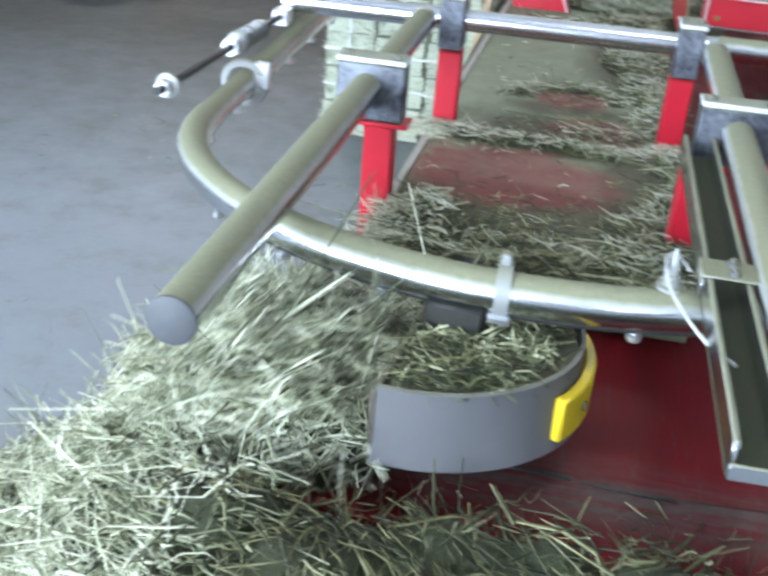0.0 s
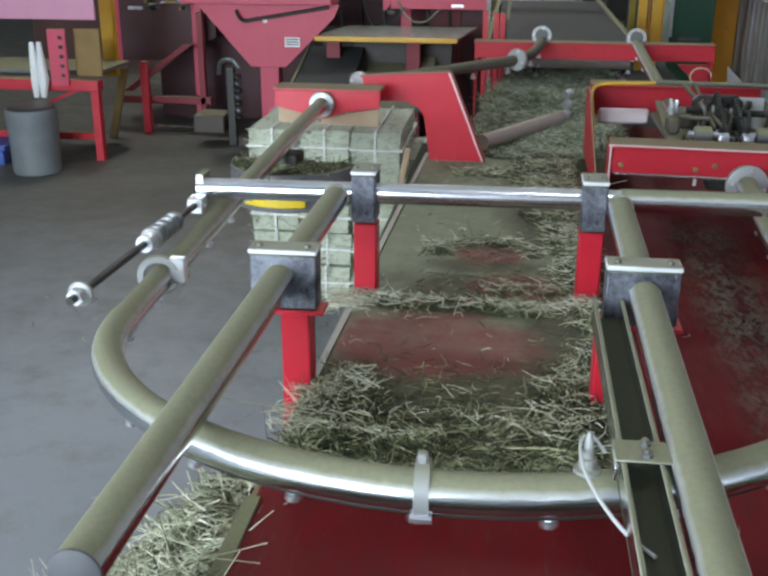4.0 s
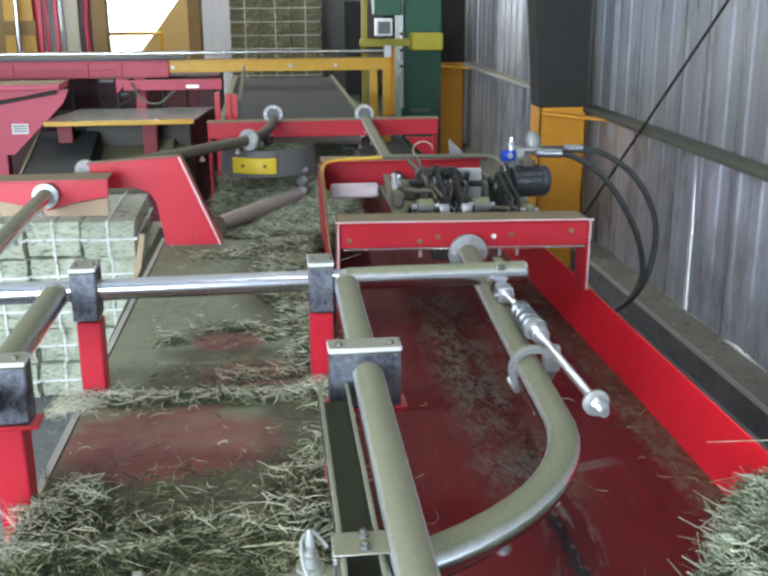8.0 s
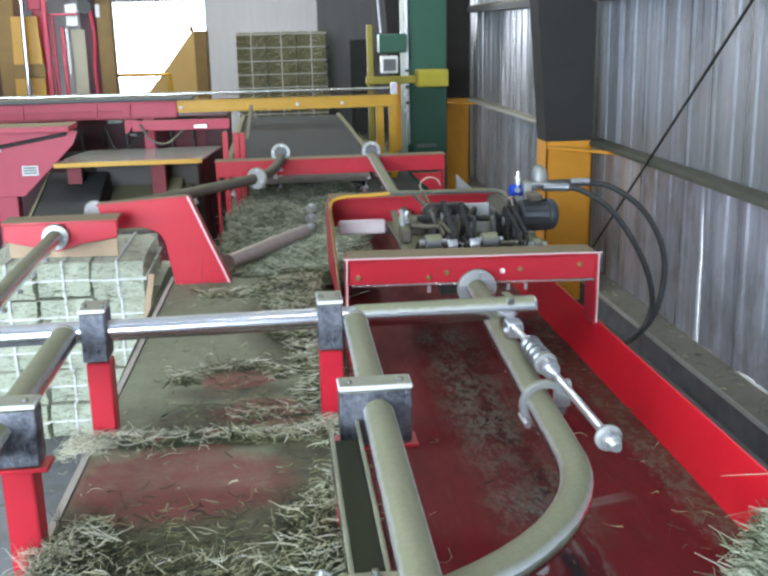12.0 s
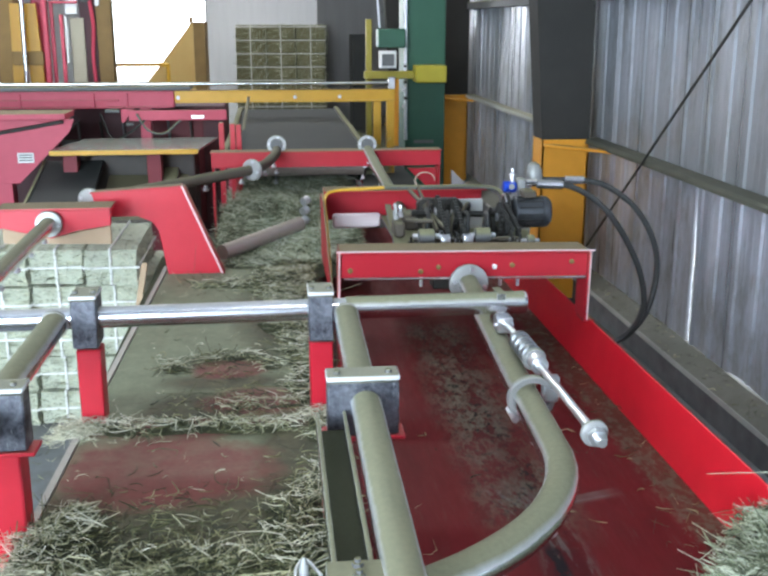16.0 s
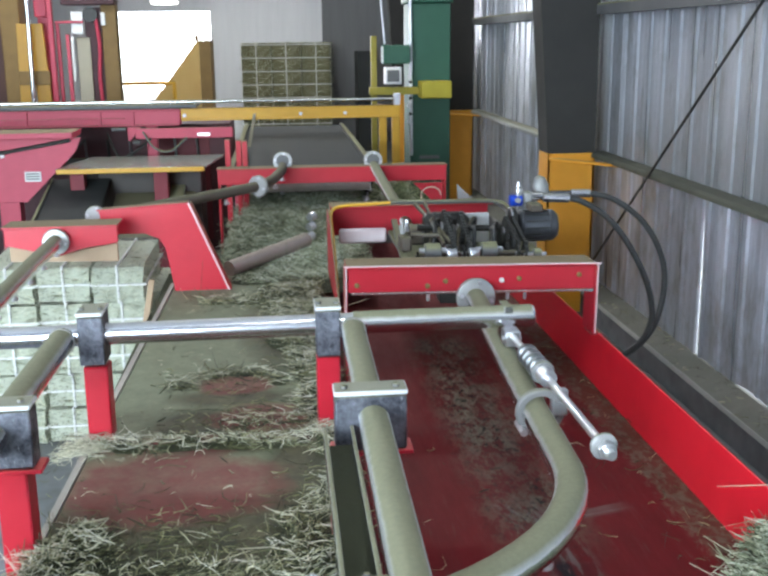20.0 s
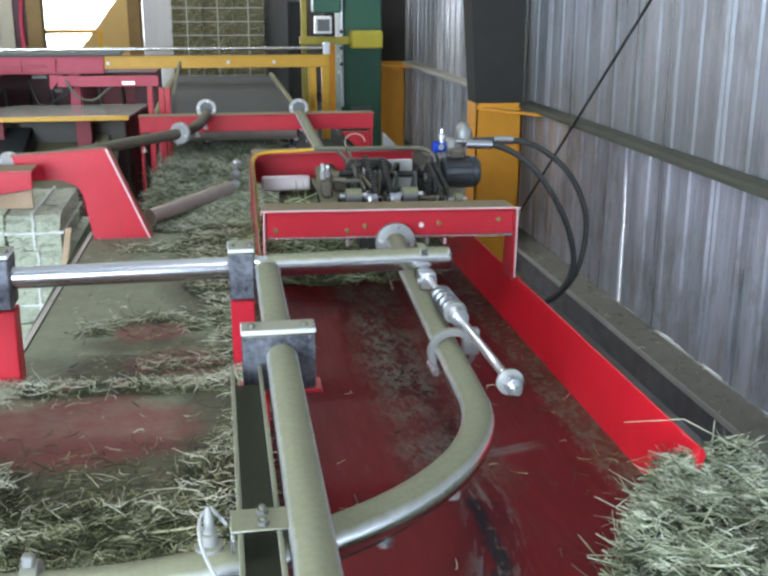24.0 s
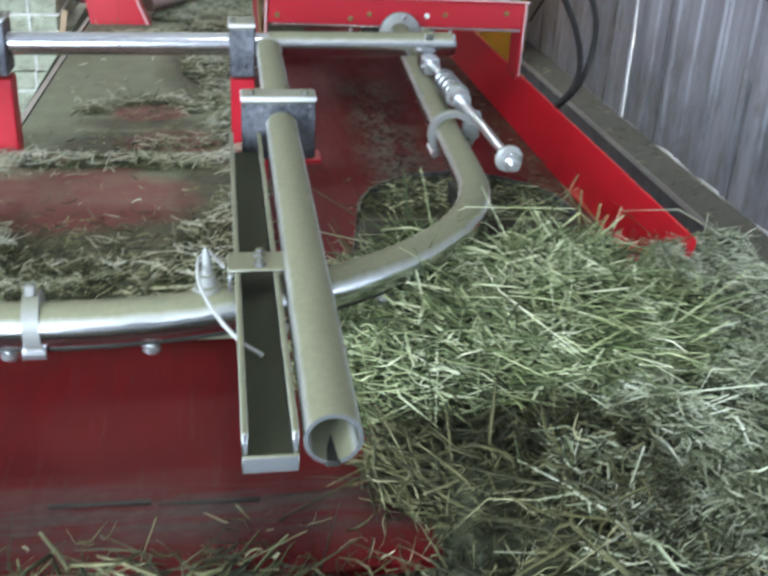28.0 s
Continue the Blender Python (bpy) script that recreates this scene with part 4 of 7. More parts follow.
def collar(x, y, z, flip):
    """Split plastic collar round the end of the bend, with a lug for the tension rod."""
    c = part("collar", hoop((x, y, z), (0, 1, 0.12), 0.043, 0.059, 0.009), FLANGE, track, "pale split collar")
    part("lug", boxed((x - 0.02 + flip * 0.045, y - 0.012, z - 0.01), (x + 0.02 + flip * 0.045, y + 0.012, z + 0.055), 0.004), ZINC, c)
    part("bolt", lathe((x - flip * 0.045, y - 0.035, z - 0.04), (0, 1, 0), [(0, 0.009), (0.07, 0.009)], 6), ZINC, c)


collar(-0.757, 2.33, 0.853, 1)
collar(0.781, 2.345, 0.857, 1)
ring = part("clamp_ring", lathe((-0.035, 1.48, 0.845), (1, 0.03, 0), [(-0.012, 0.036), (-0.012, 0.046), (0.012, 0.046), (0.012, 0.036)], 24), FLANGE, track, "bright clamp ring")
part("clamp_ear", boxed((-0.043, 1.468, 0.889), (-0.027, 1.486, 0.908), 0.003), FLANGE, ring)
part("clamp_bolt", lathe((-0.052, 1.455, 0.803), (1, 0, 0), [(0, 0.009), (0.034, 0.009)], 6), ZINC, ring)
part("slot_strip", sweep(bmesh.new(), [(x, y, z - 0.036) for x, y, z in NEAR], 0.009, 8), DARK, track, "dark slot under the pipe")
part("grease_fitting", lathe((0.218, 1.505, 0.872), (0, 0, 1), [(0, 0.022), (0.012, 0.022), (0.014, 0.014), (0.03, 0.014), (0.032, 0.009), (0.06, 0.007), (0.075, 0.003)], 12), FLANGE, track, "steel screw fitting")

# ---- cross bar, guide tubes, posts ----
bar = thing("cross_bar", (0.02, 2.8, 0.955), "bright steel cross bar across the pipe track", "bar")
part("bar", rod((-0.80, 2.795, 0.955), (0.875, 2.8, 0.965), 0.029, 22), BAR, bar)
part("sleeve", rod((0.372, 2.7985, 0.9635), (0.868, 2.7995, 0.9655), 0.0315, 22), STEEL, bar, "dusty sleeve over the bar")
for sx in (-1, 1):
    x = -0.79 if sx < 0 else 0.80
    part("end_tab", slab([(x - 0.016, 0.90), (x + 0.016, 0.90), (x + 0.012, 1.0), (x - 0.012, 1.0)], "y", 2.772, 2.84), STEEL, bar, "steel end tab")
    part("clevis", boxed((x - 0.022, 2.715, 0.90), (x + 0.022, 2.768, 0.945), 0.004), ZINC, bar)
    part("pin", rod((x - 0.027, 2.735, 0.92), (x + 0.027, 2.735, 0.92), 0.007, 8), ZINC, bar)


def tension_rod(x, y0, y1, z, dx, finish):
    t = thing("tension_rod", (x, y1, z), "zinc-plated tension rod with stacked disc springs", "rod", "tension rods")
    a, b = Vector((x, y1, z)), Vector((x + dx, y0, z - 0.01))
    d = (b - a).normalized()
    part("rod", sweep(bmesh.new(), [a, b], 0.0095, 12), finish, t)
    for k in range(4):
        c = a + d * (0.16 + 0.036 * k)
        part("spring_disc", lathe(c, d, [(0, 0.016), (0.005, 0.026), (0.016, 0.028), (0.026, 0.026), (0.031, 0.016)], 18), SPRING, t)
    part("washer", lathe(a + d * 0.31, d, [(0, 0.026), (0.005, 0.030), (0.012, 0.027)], 20), FLANGE, t)
    part("spacer", lathe(a + d * 0.325, d, [(0, 0.022), (0.04, 0.022)], 16), ZINC, t)
    ln = (b - a).length
    part("stop_washer", lathe(a + d * (ln - 0.06), d, [(0, 0.022), (0.004, 0.028), (0.012, 0.028), (0.016, 0.022)], 20), FLANGE, t)
    part("nut", lathe(a + d * (ln - 0.04), d, [(0, 0.019), (0.018, 0.019)], 6), ZINC, t)


tension_rod(0.80, 1.925, 2.74, 0.93, 0.016, ZINC)
tension_rod(-0.79, 1.99, 2.74, 0.925, -0.045, DARK)


def guide_tube(x, y0, open_end, label):
    g = thing("guide_tube", (x, y0, 0.93), label, "tube", "guide tubes")
    a, b = (x, y0, 0.92), (x + (0.008 if x > 0 else 0.03), 2.765, 0.95)
    part("tube", sweep(bmesh.new(), [a, b], 0.034, 22, inner=0.029 if open_end else 0.0), STEEL, g)
    if open_end:
        part("slot", boxed((x - 0.008, y0 - 0.002, 0.884), (x + 0.008, y0 + 0.25, 0.892), 0.001), DARK, g)
    else:
        part("end_cap", lathe((x, y0, 0.92), (0, -1, 0), [(0, 0.036), (0.004, 0.036), (0.006, 0.033)], 22), plain("bare_steel_cap", (0.04, 0.04, 0.044), (0.10, 0.10, 0.108), 14.0, 0.6), g, "flat welded end cap")
    part("end_weld", lathe((b[0], b[1], b[2]), (0, 1, 0.04), [(0, 0.036), (0.006, 0.037), (0.012, 0.036)], 22), RING, g)


guide_tube(0.362, 1.03, True, "dusty open-ended steel guide tube in a bearing block")
guide_tube(-0.432, 1.10, False, "dusty capped steel guide tube in a bearing block")


def bearing_post(x, y, w, ztop, zb, foot, wide, d=0.05, shift=0.0):
    """A black bearing block on a red post."""
    p = thing("bearing_post", (x, y, foot), "black bearing block bolted on a red steel post", "bearing post", "bearing posts")
    blk = part("bearing_block", boxed((x - w / 2, y - d, zb), (x + w / 2, y + d, ztop - 0.012), 0.004), BLOCK, p)
    part("cap_plate", boxed((x - w / 2 - 0.002, y - d - 0.003, ztop - 0.0115), (x + w / 2 + 0.002, y + d + 0.003, ztop), 0.003), CAP, p, "bright cap plate")
    for sx in (-1, 1):
        part("cap_bolt", lathe((x + sx * w * 0.36, y - d * 0.3, ztop), (0, 0, 1), [(0, 0.0075), (0.006, 0.0075), (0.008, 0.006)], 6), DUST_STEEL, p)
    if wide:
        part("base_plate", boxed((x - 0.085, y - 0.036, zb - 0.010), (x + 0.089, y + 0.034, zb - 0.001), 0.002), RED_CLEAN, p)
    px = x + shift
    part("post", boxed((px - 0.032, y - 0.02, foot), (px + 0.032, y + 0.05, zb - 0.0125), 0.004), RED_CLEAN, p)
    return p


bearing_post(0.362, 2.158, 0.152, 1.005, 0.872, ZD, True, 0.03, -0.055)
bearing_post(-0.405, 2.158, 0.148, 1.006, 0.868, 0.0, True, 0.03, 0.022)
bearing_post(0.302, 2.80, 0.066, 1.024, 0.884, ZI, False)
bearing_post(-0.322, 2.80, 0.066, 1.03, 0.884, ZI, False)

channel = thing("cable_channel", (0.293, 1.05, 0.89), "open steel cable channel clamped beside the guide tube", "channel")
for x in (0.264, 0.320):
    part("side", boxed((x - 0.004, 1.03, 0.891), (x + 0.004, 2.12, 0.934), 0.002), STEEL, channel)
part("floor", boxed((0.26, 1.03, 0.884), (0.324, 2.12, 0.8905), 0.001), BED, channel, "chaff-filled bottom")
part("end_plate", boxed((0.2605, 1.024, 0.884), (0.3235, 1.0295, 0.905), 0.001), STEEL, channel)
cl = part("clamp", join(boxed((0.250, 1.435, 0.935), (0.345, 1.50, 0.941), 0.002), boxed((0.250, 1.435, 0.905), (0.2555, 1.50, 0.9345), 0.002)), STEEL, channel, "bent clamp strap")
for y in (1.45, 1.482):
    part("clamp_bolt", lathe((0.297, y, 0.941), (0, 0, 1), [(0, 0.009), (0.007, 0.009), (0.007, 0.005), (0.013, 0.005)], 6), DUST_STEEL, cl)

cable = thing("loose_cable", (0.2, 1.45, 0.95), "pale frayed cable curled over the bend", "cable")
part("cable", sweep(bmesh.new(), smooth_path([(0.245, 1.52, 0.905), (0.222, 1.535, 0.925), (0.206, 1.51, 0.922), (0.209, 1.45, 0.912), (0.231, 1.38, 0.90), (0.262, 1.32, 0.89), (0.292, 1.267, 0.895)]), 0.003, 8), plain("greyed_cable", (0.38, 0.38, 0.36), (0.52, 0.52, 0.5), 40.0), cable)
wire = thing("yellow_wire", (0.30, 2.12, 0.87), "short yellow wire looped under the bearing block", "wire")
part("wire", sweep(bmesh.new(), smooth_path([(0.268, 2.12, 0.876), (0.28, 2.105, 0.866), (0.305, 2.10, 0.866), (0.33, 2.105, 0.878)]), 0.004, 6), plain("yellow_insulation", (0.6, 0.5, 0.08), (0.7, 0.6, 0.15), 30.0), wire)

# ---- gantry beam over the chute, power unit behind it ----
beam = thing("gantry_beam", (0.82, 3.4, ZD), "red channel beam spanning the chute, dusty on top", "beam")
part("web", boxed((0.39, 3.372, 0.905), (1.225, 3.38, 0.985), 0.002), RED, beam)
part("top_flange", boxed((0.385, 3.36, 0.9855), (1.23, 3.50, 0.995), 0.003), RED, beam, "top flange thick with dust")
part("bottom_edge", boxed((0.40, 3.36, 0.898), (1.22, 3.371, 0.9045), 0.001), CHROME, beam, "bare bottom edge")
part("left_leg", boxed((0.382, 3.365, ZI - 0.09), (0.3895, 3.48, 0.985), 0.002), RED, beam)
part("right_leg", boxed((1.2255, 3.365, 0.745), (1.2325, 3.48, 0.985), 0.002), RED, beam)
for x, z in ((0.42, 0.93), (0.655, 0.925), (0.715, 0.94), (0.905, 0.94), (0.965, 0.945), (1.17, 0.955)):
    part("bolt", lathe((x, 3.3715, z), (0, -1, 0), [(0, 0.009), (0.006, 0.009), (0.008, 0.006)], 8), WHITE if x == 0.905 else BROWN, beam)
for x in (0.66, 0.93, 0.99):
    part("stud", rod((x, 3.385, 0.87), (x, 3.385, 0.904), 0.006, 8), ZINC, beam)
part("foot_tab", boxed((1.2255, 3.38, 0.737), (1.266, 3.46, 0.7445), 0.001), RED, beam)
part("bearing_lug", boxed((0.70, 3.38, 0.86), (0.77, 3.46, 0.90), 0.004), DARK, beam)

# strip draws the highlight along the beam's front edge
part("worn_edge", sweep(bmesh.new(), smooth_path([(0.3835, 3.363, 0.70), (0.3835, 3.363, 0.96), (0.386, 3.36, 0.991), (0.41, 3.3585, 0.9955), (0.8, 3.3585, 0.9955), (1.205, 3.3585, 0.9955), (1.2305, 3.36, 0.988), (1.2345, 3.363, 0.95), (1.2345, 3.363, 0.75)], 5), 0.003, 6), EDGE_SHINE, beam, "pale edge of highlight and wear")
beam.rotation_euler = (0, radians(0.9), 0)
beam.location.z -= 0.009

unit = thing("hydraulic_power_unit", (0.9, 4.1, ZD), "oily hydraulic drive unit on a red frame over the chute", "power unit")
part("back_beam", boxed((0.40, 4.62, 0.86), (1.12, 4.635, 1.0), 0.003), RED, unit, "red channel behind the drive")
part("back_flange", boxed((0.395, 4.50, 1.0005), (1.12, 4.64, 1.008), 0.002), RED, unit)
part("side_frame", slab([(3.505, 0.70), (4.60, 0.70), (4.60, 0.985), (4.42, 0.985), (3.9, 0.80)], "x", 0.384, 0.392), RED, unit)
part("edge_strip", sweep(bmesh.new(), smooth_path([(0.40, 4.05, 0.66), (0.395, 4.30, 0.9), (0.395, 4.44, 0.985), (0.44, 4.49, 1.012), (0.58, 4.5, 1.018), (0.66, 4.5, 1.022)]), 0.008, 8), YELLOW, unit, "orange cable edging")
# pale bar stands for the blurred gloss on the dark red panel
part("white_shield", boxed((0.43, 4.47, 0.848), (0.64, 4.49, 0.914), 0.009), plain("smeared_gloss_white", (0.46, 0.30, 0.30), (0.74, 0.70, 0.69), 9.0, 0.5, stretch=(0.4, 1, 3)), unit, "pale bar standing for gloss on the red panel")

part("base_plate", boxed((0.64, 3.52, 0.895), (1.17, 4.45, 0.908), 0.003), DUST_STEEL, unit, "dust-covered base plate")
part("dust_shelf", slab([(1.05, 3.53), (1.16, 3.53), (1.165, 3.95), (1.06, 3.95)], "z", 0.9085, 0.935, 0.006), DUST_STEEL, unit, "dust-caked shelf")
part("drip_edge", slab([(0.595, 3.52), (0.625, 3.52), (0.680, 4.42), (0.655, 4.42)], "z", 0.945, 0.962, 0.002), DUST_STEEL, unit, "dusty slanted edge")
part("rear_plate", boxed((0.915, 4.12, 0.9085), (1.022, 4.132, 1.030), 0.003), PLATE, unit, "pale steel plate")
part("rear_block", boxed((0.70, 4.10, 0.9085), (0.92, 4.22, 0.975), 0.008), GRIMY, unit)
motor = part("motor", lathe((1.105, 4.0, 0.995), (1, 0, 0), [(0, 0.044), (0.012, 0.061), (0.02, 0.064), (0.03, 0.058), (0.125, 0.058), (0.13, 0.063), (0.148, 0.060), (0.162, 0.046), (0.165, 0.023)], 26), plain("grimy_motor_paint", (0.035, 0.037, 0.042), (0.13, 0.135, 0.145), 14.0, 0.35, 0.5), unit, "grimy grey motor")
for k in range(14):
    a = 2 * math.pi * k / 14
    part("fin", boxed((1.136, 4.0 + 0.060 * math.cos(a) - 0.002, 0.995 + 0.060 * math.sin(a) - 0.002), (1.229, 4.0 + 0.060 * math.cos(a) + 0.002, 0.995 + 0.060 * math.sin(a) + 0.002), 0), DARK, motor)
part("end_ring", lathe((1.082, 3.99, 1.0), (1, 0, 0), [(0, 0.066), (0.003, 0.072), (0.013, 0.072), (0.016, 0.064)], 26), DARK, motor, "black drive ring")
part("ring_edge", hoop((1.079, 3.99, 1.0), (1, 0, 0), 0.064, 0.071, 0.003), ZINC, motor)
part("junction_box", boxed((1.15, 3.95, 1.056), (1.20, 4.03, 1.085), 0.005), GRIMY, motor)


def drum(x0, x1, y, z, rad, material):
    d = part("roller", lathe((x0, y, z), (1, 0, 0), [(0, rad * 0.75), (0.004, rad), (x1 - x0 - 0.004, rad), (x1 - x0, rad * 0.75)], 20), material, unit)
    part("axle", rod((x0 - 0.018, y, z), (x1 + 0.018, y, z), rad * 0.35, 10), ZINC, d)


drum(0.686, 0.746, 3.62, 0.985, 0.027, DUST_STEEL)
drum(0.890, 0.948, 3.62, 0.985, 0.027, DUST_STEEL)
drum(1.075, 1.105, 3.60, 0.965, 0.022, DUST_STEEL)


def coil_spring(x, y, z, rad, length):
    part("coil_spring", sweep(bmesh.new(), [(x + length * k / 40, y + rad * math.cos(k * 0.8), z + rad * math.sin(k * 0.8)) for k in range(41)], 0.0035, 6), ZINC, unit)


coil_spring(0.765, 3.60, 0.975, 0.018, 0.035)
coil_spring(0.845, 3.60, 0.975, 0.018, 0.035)


def cog(x, y, z, rad, wide, teeth=14):
    """A toothed chain wheel on the cross shaft."""
    bm = bmesh.new()
    n = teeth * 2
    ring = [(y + (rad if k % 2 else rad * 0.86) * math.cos(2 * math.pi * k / n), z + (rad if k % 2 else rad * 0.86) * math.sin(2 * math.pi * k / n)) for k in range(n)]
    bm.free()
    c = part("chain_wheel", slab(ring, "x", x, x + wide, 0), DARK, unit, smooth=False)
    part("hub", lathe((x - 0.006, y, z), (1, 0, 0), [(0, rad * 0.3), (wide + 0.012, rad * 0.3)], 12), ZINC, c)


def chain(x, y0, z0, r0, y1, z1, r1):
    """Roller chain over two wheels, link by link."""
    pts = [(y0 - r0 * math.sin(a), z0 + r0 * math.cos(a)) for a in (math.pi * k / 8 for k in range(9))]
    pts += [(y1 + r1 * math.sin(a), z1 - r1 * math.cos(a)) for a in (math.pi * k / 8 for k in range(9))]
    pts.append(pts[0])
    bm = bmesh.new()
    for (ya, za), (yb, zb) in zip(pts, pts[1:]):
        n = max(1, int(math.hypot(yb - ya, zb - za) / 0.02))
        for k in range(n):
            cy, cz = ya + (yb - ya) * (k + 0.5) / n, za + (zb - za) * (k + 0.5) / n
            box(bm, (x - 0.007, cy - 0.008, cz - 0.006), (x + 0.007, cy + 0.008, cz + 0.006), 0)
    part("chain", bm, DARK, unit, smooth=False)


for x, y, z, rad in ((0.765, 3.92, 1.015, 0.052), (0.795, 3.90, 1.02, 0.058), (0.825, 3.92, 1.01, 0.050), (0.855, 3.88, 1.015, 0.055), (1.035, 3.90, 0.995, 0.052), (1.06, 3.90, 0.995, 0.052)):
    cog(x, y, z, rad, 0.008)
for x, y, z, rad in ((0.775, 3.66, 0.965, 0.026), (0.805, 3.66, 0.965, 0.026), (0.83, 3.66, 0.962, 0.03), (0.86, 3.66, 0.965, 0.026), (1.03, 3.66, 0.96, 0.03), (1.06, 3.66, 0.958, 0.03)):
    cog(x, y, z, rad, 0.008, 10)
chain(0.799, 3.90, 1.02, 0.062, 3.66, 0.965, 0.030)
chain(0.859, 3.88, 1.015, 0.060, 3.66, 0.965, 0.030)
chain(1.039, 3.90, 0.995, 0.056, 3.66, 0.96, 0.034)
chain(1.064, 3.90, 0.995, 0.056, 3.66, 0.958, 0.034)
# two black blocks added as the shade behind the gears
part("gear_case", boxed((0.74, 3.99, 0.9085), (0.92, 4.08, 1.05), 0.02), DARK, unit, "black block in place of shade behind the gears")
part("gear_case", boxed((1.025, 4.0, 0.9085), (1.077, 4.08, 1.0), 0.012), DARK, unit, "black block in place of shade behind the gears")
part("cross_shaft", rod((0.70, 3.91, 1.015), (1.08, 3.93, 1.0), 0.012, 12), DARK, unit)
part("front_shaft", rod((0.76, 3.66, 0.963), (1.06, 3.66, 0.96), 0.009, 10), GRIMY, unit)
part("lever", slab([(4.22, 1.052), (4.22, 1.072), (3.70, 0.995), (3.70, 0.975)], "x", 0.765, 0.775), GRIMY, unit, "flat steel lever")
part("second_lever", sweep(bmesh.new(), [(0.734, 4.22, 1.055), (0.80, 3.72, 0.99)], 0.009, 8), GRIMY, unit)
part("lever_pin", rod((0.66, 3.78, 1.012), (0.76, 3.76, 1.012), 0.008, 10), GRIMY, unit)
for k in range(5):
    x = 0.70 + 0.075 * k
    man = part("manifold", boxed((x, 3.735 + 0.012 * (k % 2), 0.9085), (x + 0.06, 3.82, 0.938 + 0.012 * (k % 3)), 0.005), DARK, unit, "oily black manifold")
    part("port", lathe((x + 0.02, 3.77, 0.938 + 0.012 * (k % 3)), (0, 0, 1), [(0, 0.012), (0.012, 0.012), (0.014, 0.008), (0.024, 0.008)], 8), ZINC if k % 2 else DARK, man)
    part("elbow", sweep(bmesh.new(), smooth_path([(x + 0.045, 3.78, 0.935), (x + 0.045, 3.775, 0.985), (x + 0.055, 3.83, 1.02), (x + 0.06, 3.92, 1.03 - 0.01 * k)]), 0.008, 7), RUBBER, man)
part("oil_pan", boxed((0.675, 3.53, 0.9085), (1.045, 3.70, 0.916), 0.002), DARK, unit, "oil-black pan")
vb = part("valve_block", boxed((0.612, 3.70, 0.963), (0.652, 3.80, 1.02), 0.008), GRIMY, unit, "grey valve block")
for k, (x, y) in enumerate(((0.62, 3.72), (0.64, 3.76), (0.625, 3.79))):
    part("valve", lathe((x, y, 1.0301), (0, 0, 1), [(0, 0.010), (0.018, 0.010), (0.02, 0.006), (0.03, 0.006), (0.032, 0.009), (0.045, 0.007)], 10), ZINC if k % 2 else FLANGE, vb)
for k in range(16):
    rr = random.Random(300 + k)
    x, y = rr.uniform(0.68, 1.05), rr.uniform(3.55, 3.85)
    part("bolt_head", lathe((x, y, 0.9121), (0, 0, 1), [(0, 0.010), (0.010, 0.010), (0.011, 0.005), (0.024, 0.005)], 6), ZINC if k % 3 else DARK, unit)
for k in range(7):
    rr = random.Random(340 + k)
    a = Vector((rr.uniform(0.70, 1.02), rr.uniform(3.75, 3.95), 0.93))
    part("pipe_line", sweep(bmesh.new(), smooth_path([a, a + Vector((0.02, 0.06, 0.07)), a + Vector((0.06, 0.15, 0.10)), a + Vector((0.08, 0.28, 0.03))]), 0.006, 6), DARK if k % 2 else GRIMY, unit)
part("wire_loop", sweep(bmesh.new(), [(0.84 + 0.044 * math.cos(a), 4.5, 1.050 + 0.036 * math.sin(a)) for a in (2 * math.pi * k / 20 for k in range(19))], 0.003, 6), plain("pale_wire", (0.42, 0.30, 0.22), (0.55, 0.42, 0.32), 20.0), unit)
part("top_cable", sweep(bmesh.new(), smooth_path([(0.66, 4.5, 1.024), (0.85, 4.5, 1.02), (1.05, 4.5, 1.018), (1.15, 4.47, 1.012), (1.165, 4.35, 0.985), (1.14, 4.2, 0.945)]), 0.010, 8), DUST_STEEL, unit, "dusty cable along the top")
part("grey_wedge", slab([(1.026, 1.04), (1.03, 0.95), (1.12, 0.95)], "y", 4.9, 4.915), FLANGE, unit)

hyd = thing("hydraulic_valve", (1.14, 4.2, 1.06), "valve with a blue cap and chromed hose ends", "valve")
part("blue_cap", lathe((1.122, 4.2, 1.064), (1, 0, 0), [(0, 0.018), (0.004, 0.024), (0.026, 0.024), (0.028, 0.020), (0.032, 0.024), (0.050, 0.024), (0.055, 0.018)], 16), BLUE, hyd, "blue cap")
part("dial", lathe((1.15, 4.165, 1.07), (0, -1, 0), [(0, 0.012), (0.006, 0.012)], 14), FLANGE, hyd)
part("stem", lathe((1.160, 4.2, 1.08), (0, 0, 1), [(0, 0.013), (0.018, 0.013), (0.020, 0.018), (0.036, 0.018), (0.040, 0.009), (0.060, 0.007)], 12), ZINC, hyd)
part("body", boxed((1.178, 4.17, 1.05), (1.215, 4.23, 1.10), 0.008), FLANGE, hyd)
part("fitting", rod((1.215, 4.19, 1.082), (1.30, 4.11, 1.087), 0.015, 12), CHROME, hyd)
part("drain", rod((1.20, 4.16, 1.03), (1.20, 4.18, 1.05), 0.014, 10), WHITE, hyd)
part("bracket", boxed((1.16, 4.21, 0.909), (1.19, 4.24, 1.049), 0.003), FLANGE, hyd)
part("dust_cap", lathe((1.28, 4.30, 1.07), (-0.1, 0, 1), [(0, 0.036), (0.04, 0.036), (0.07, 0.024), (0.082, 0.008)], 14), FLANGE, hyd)


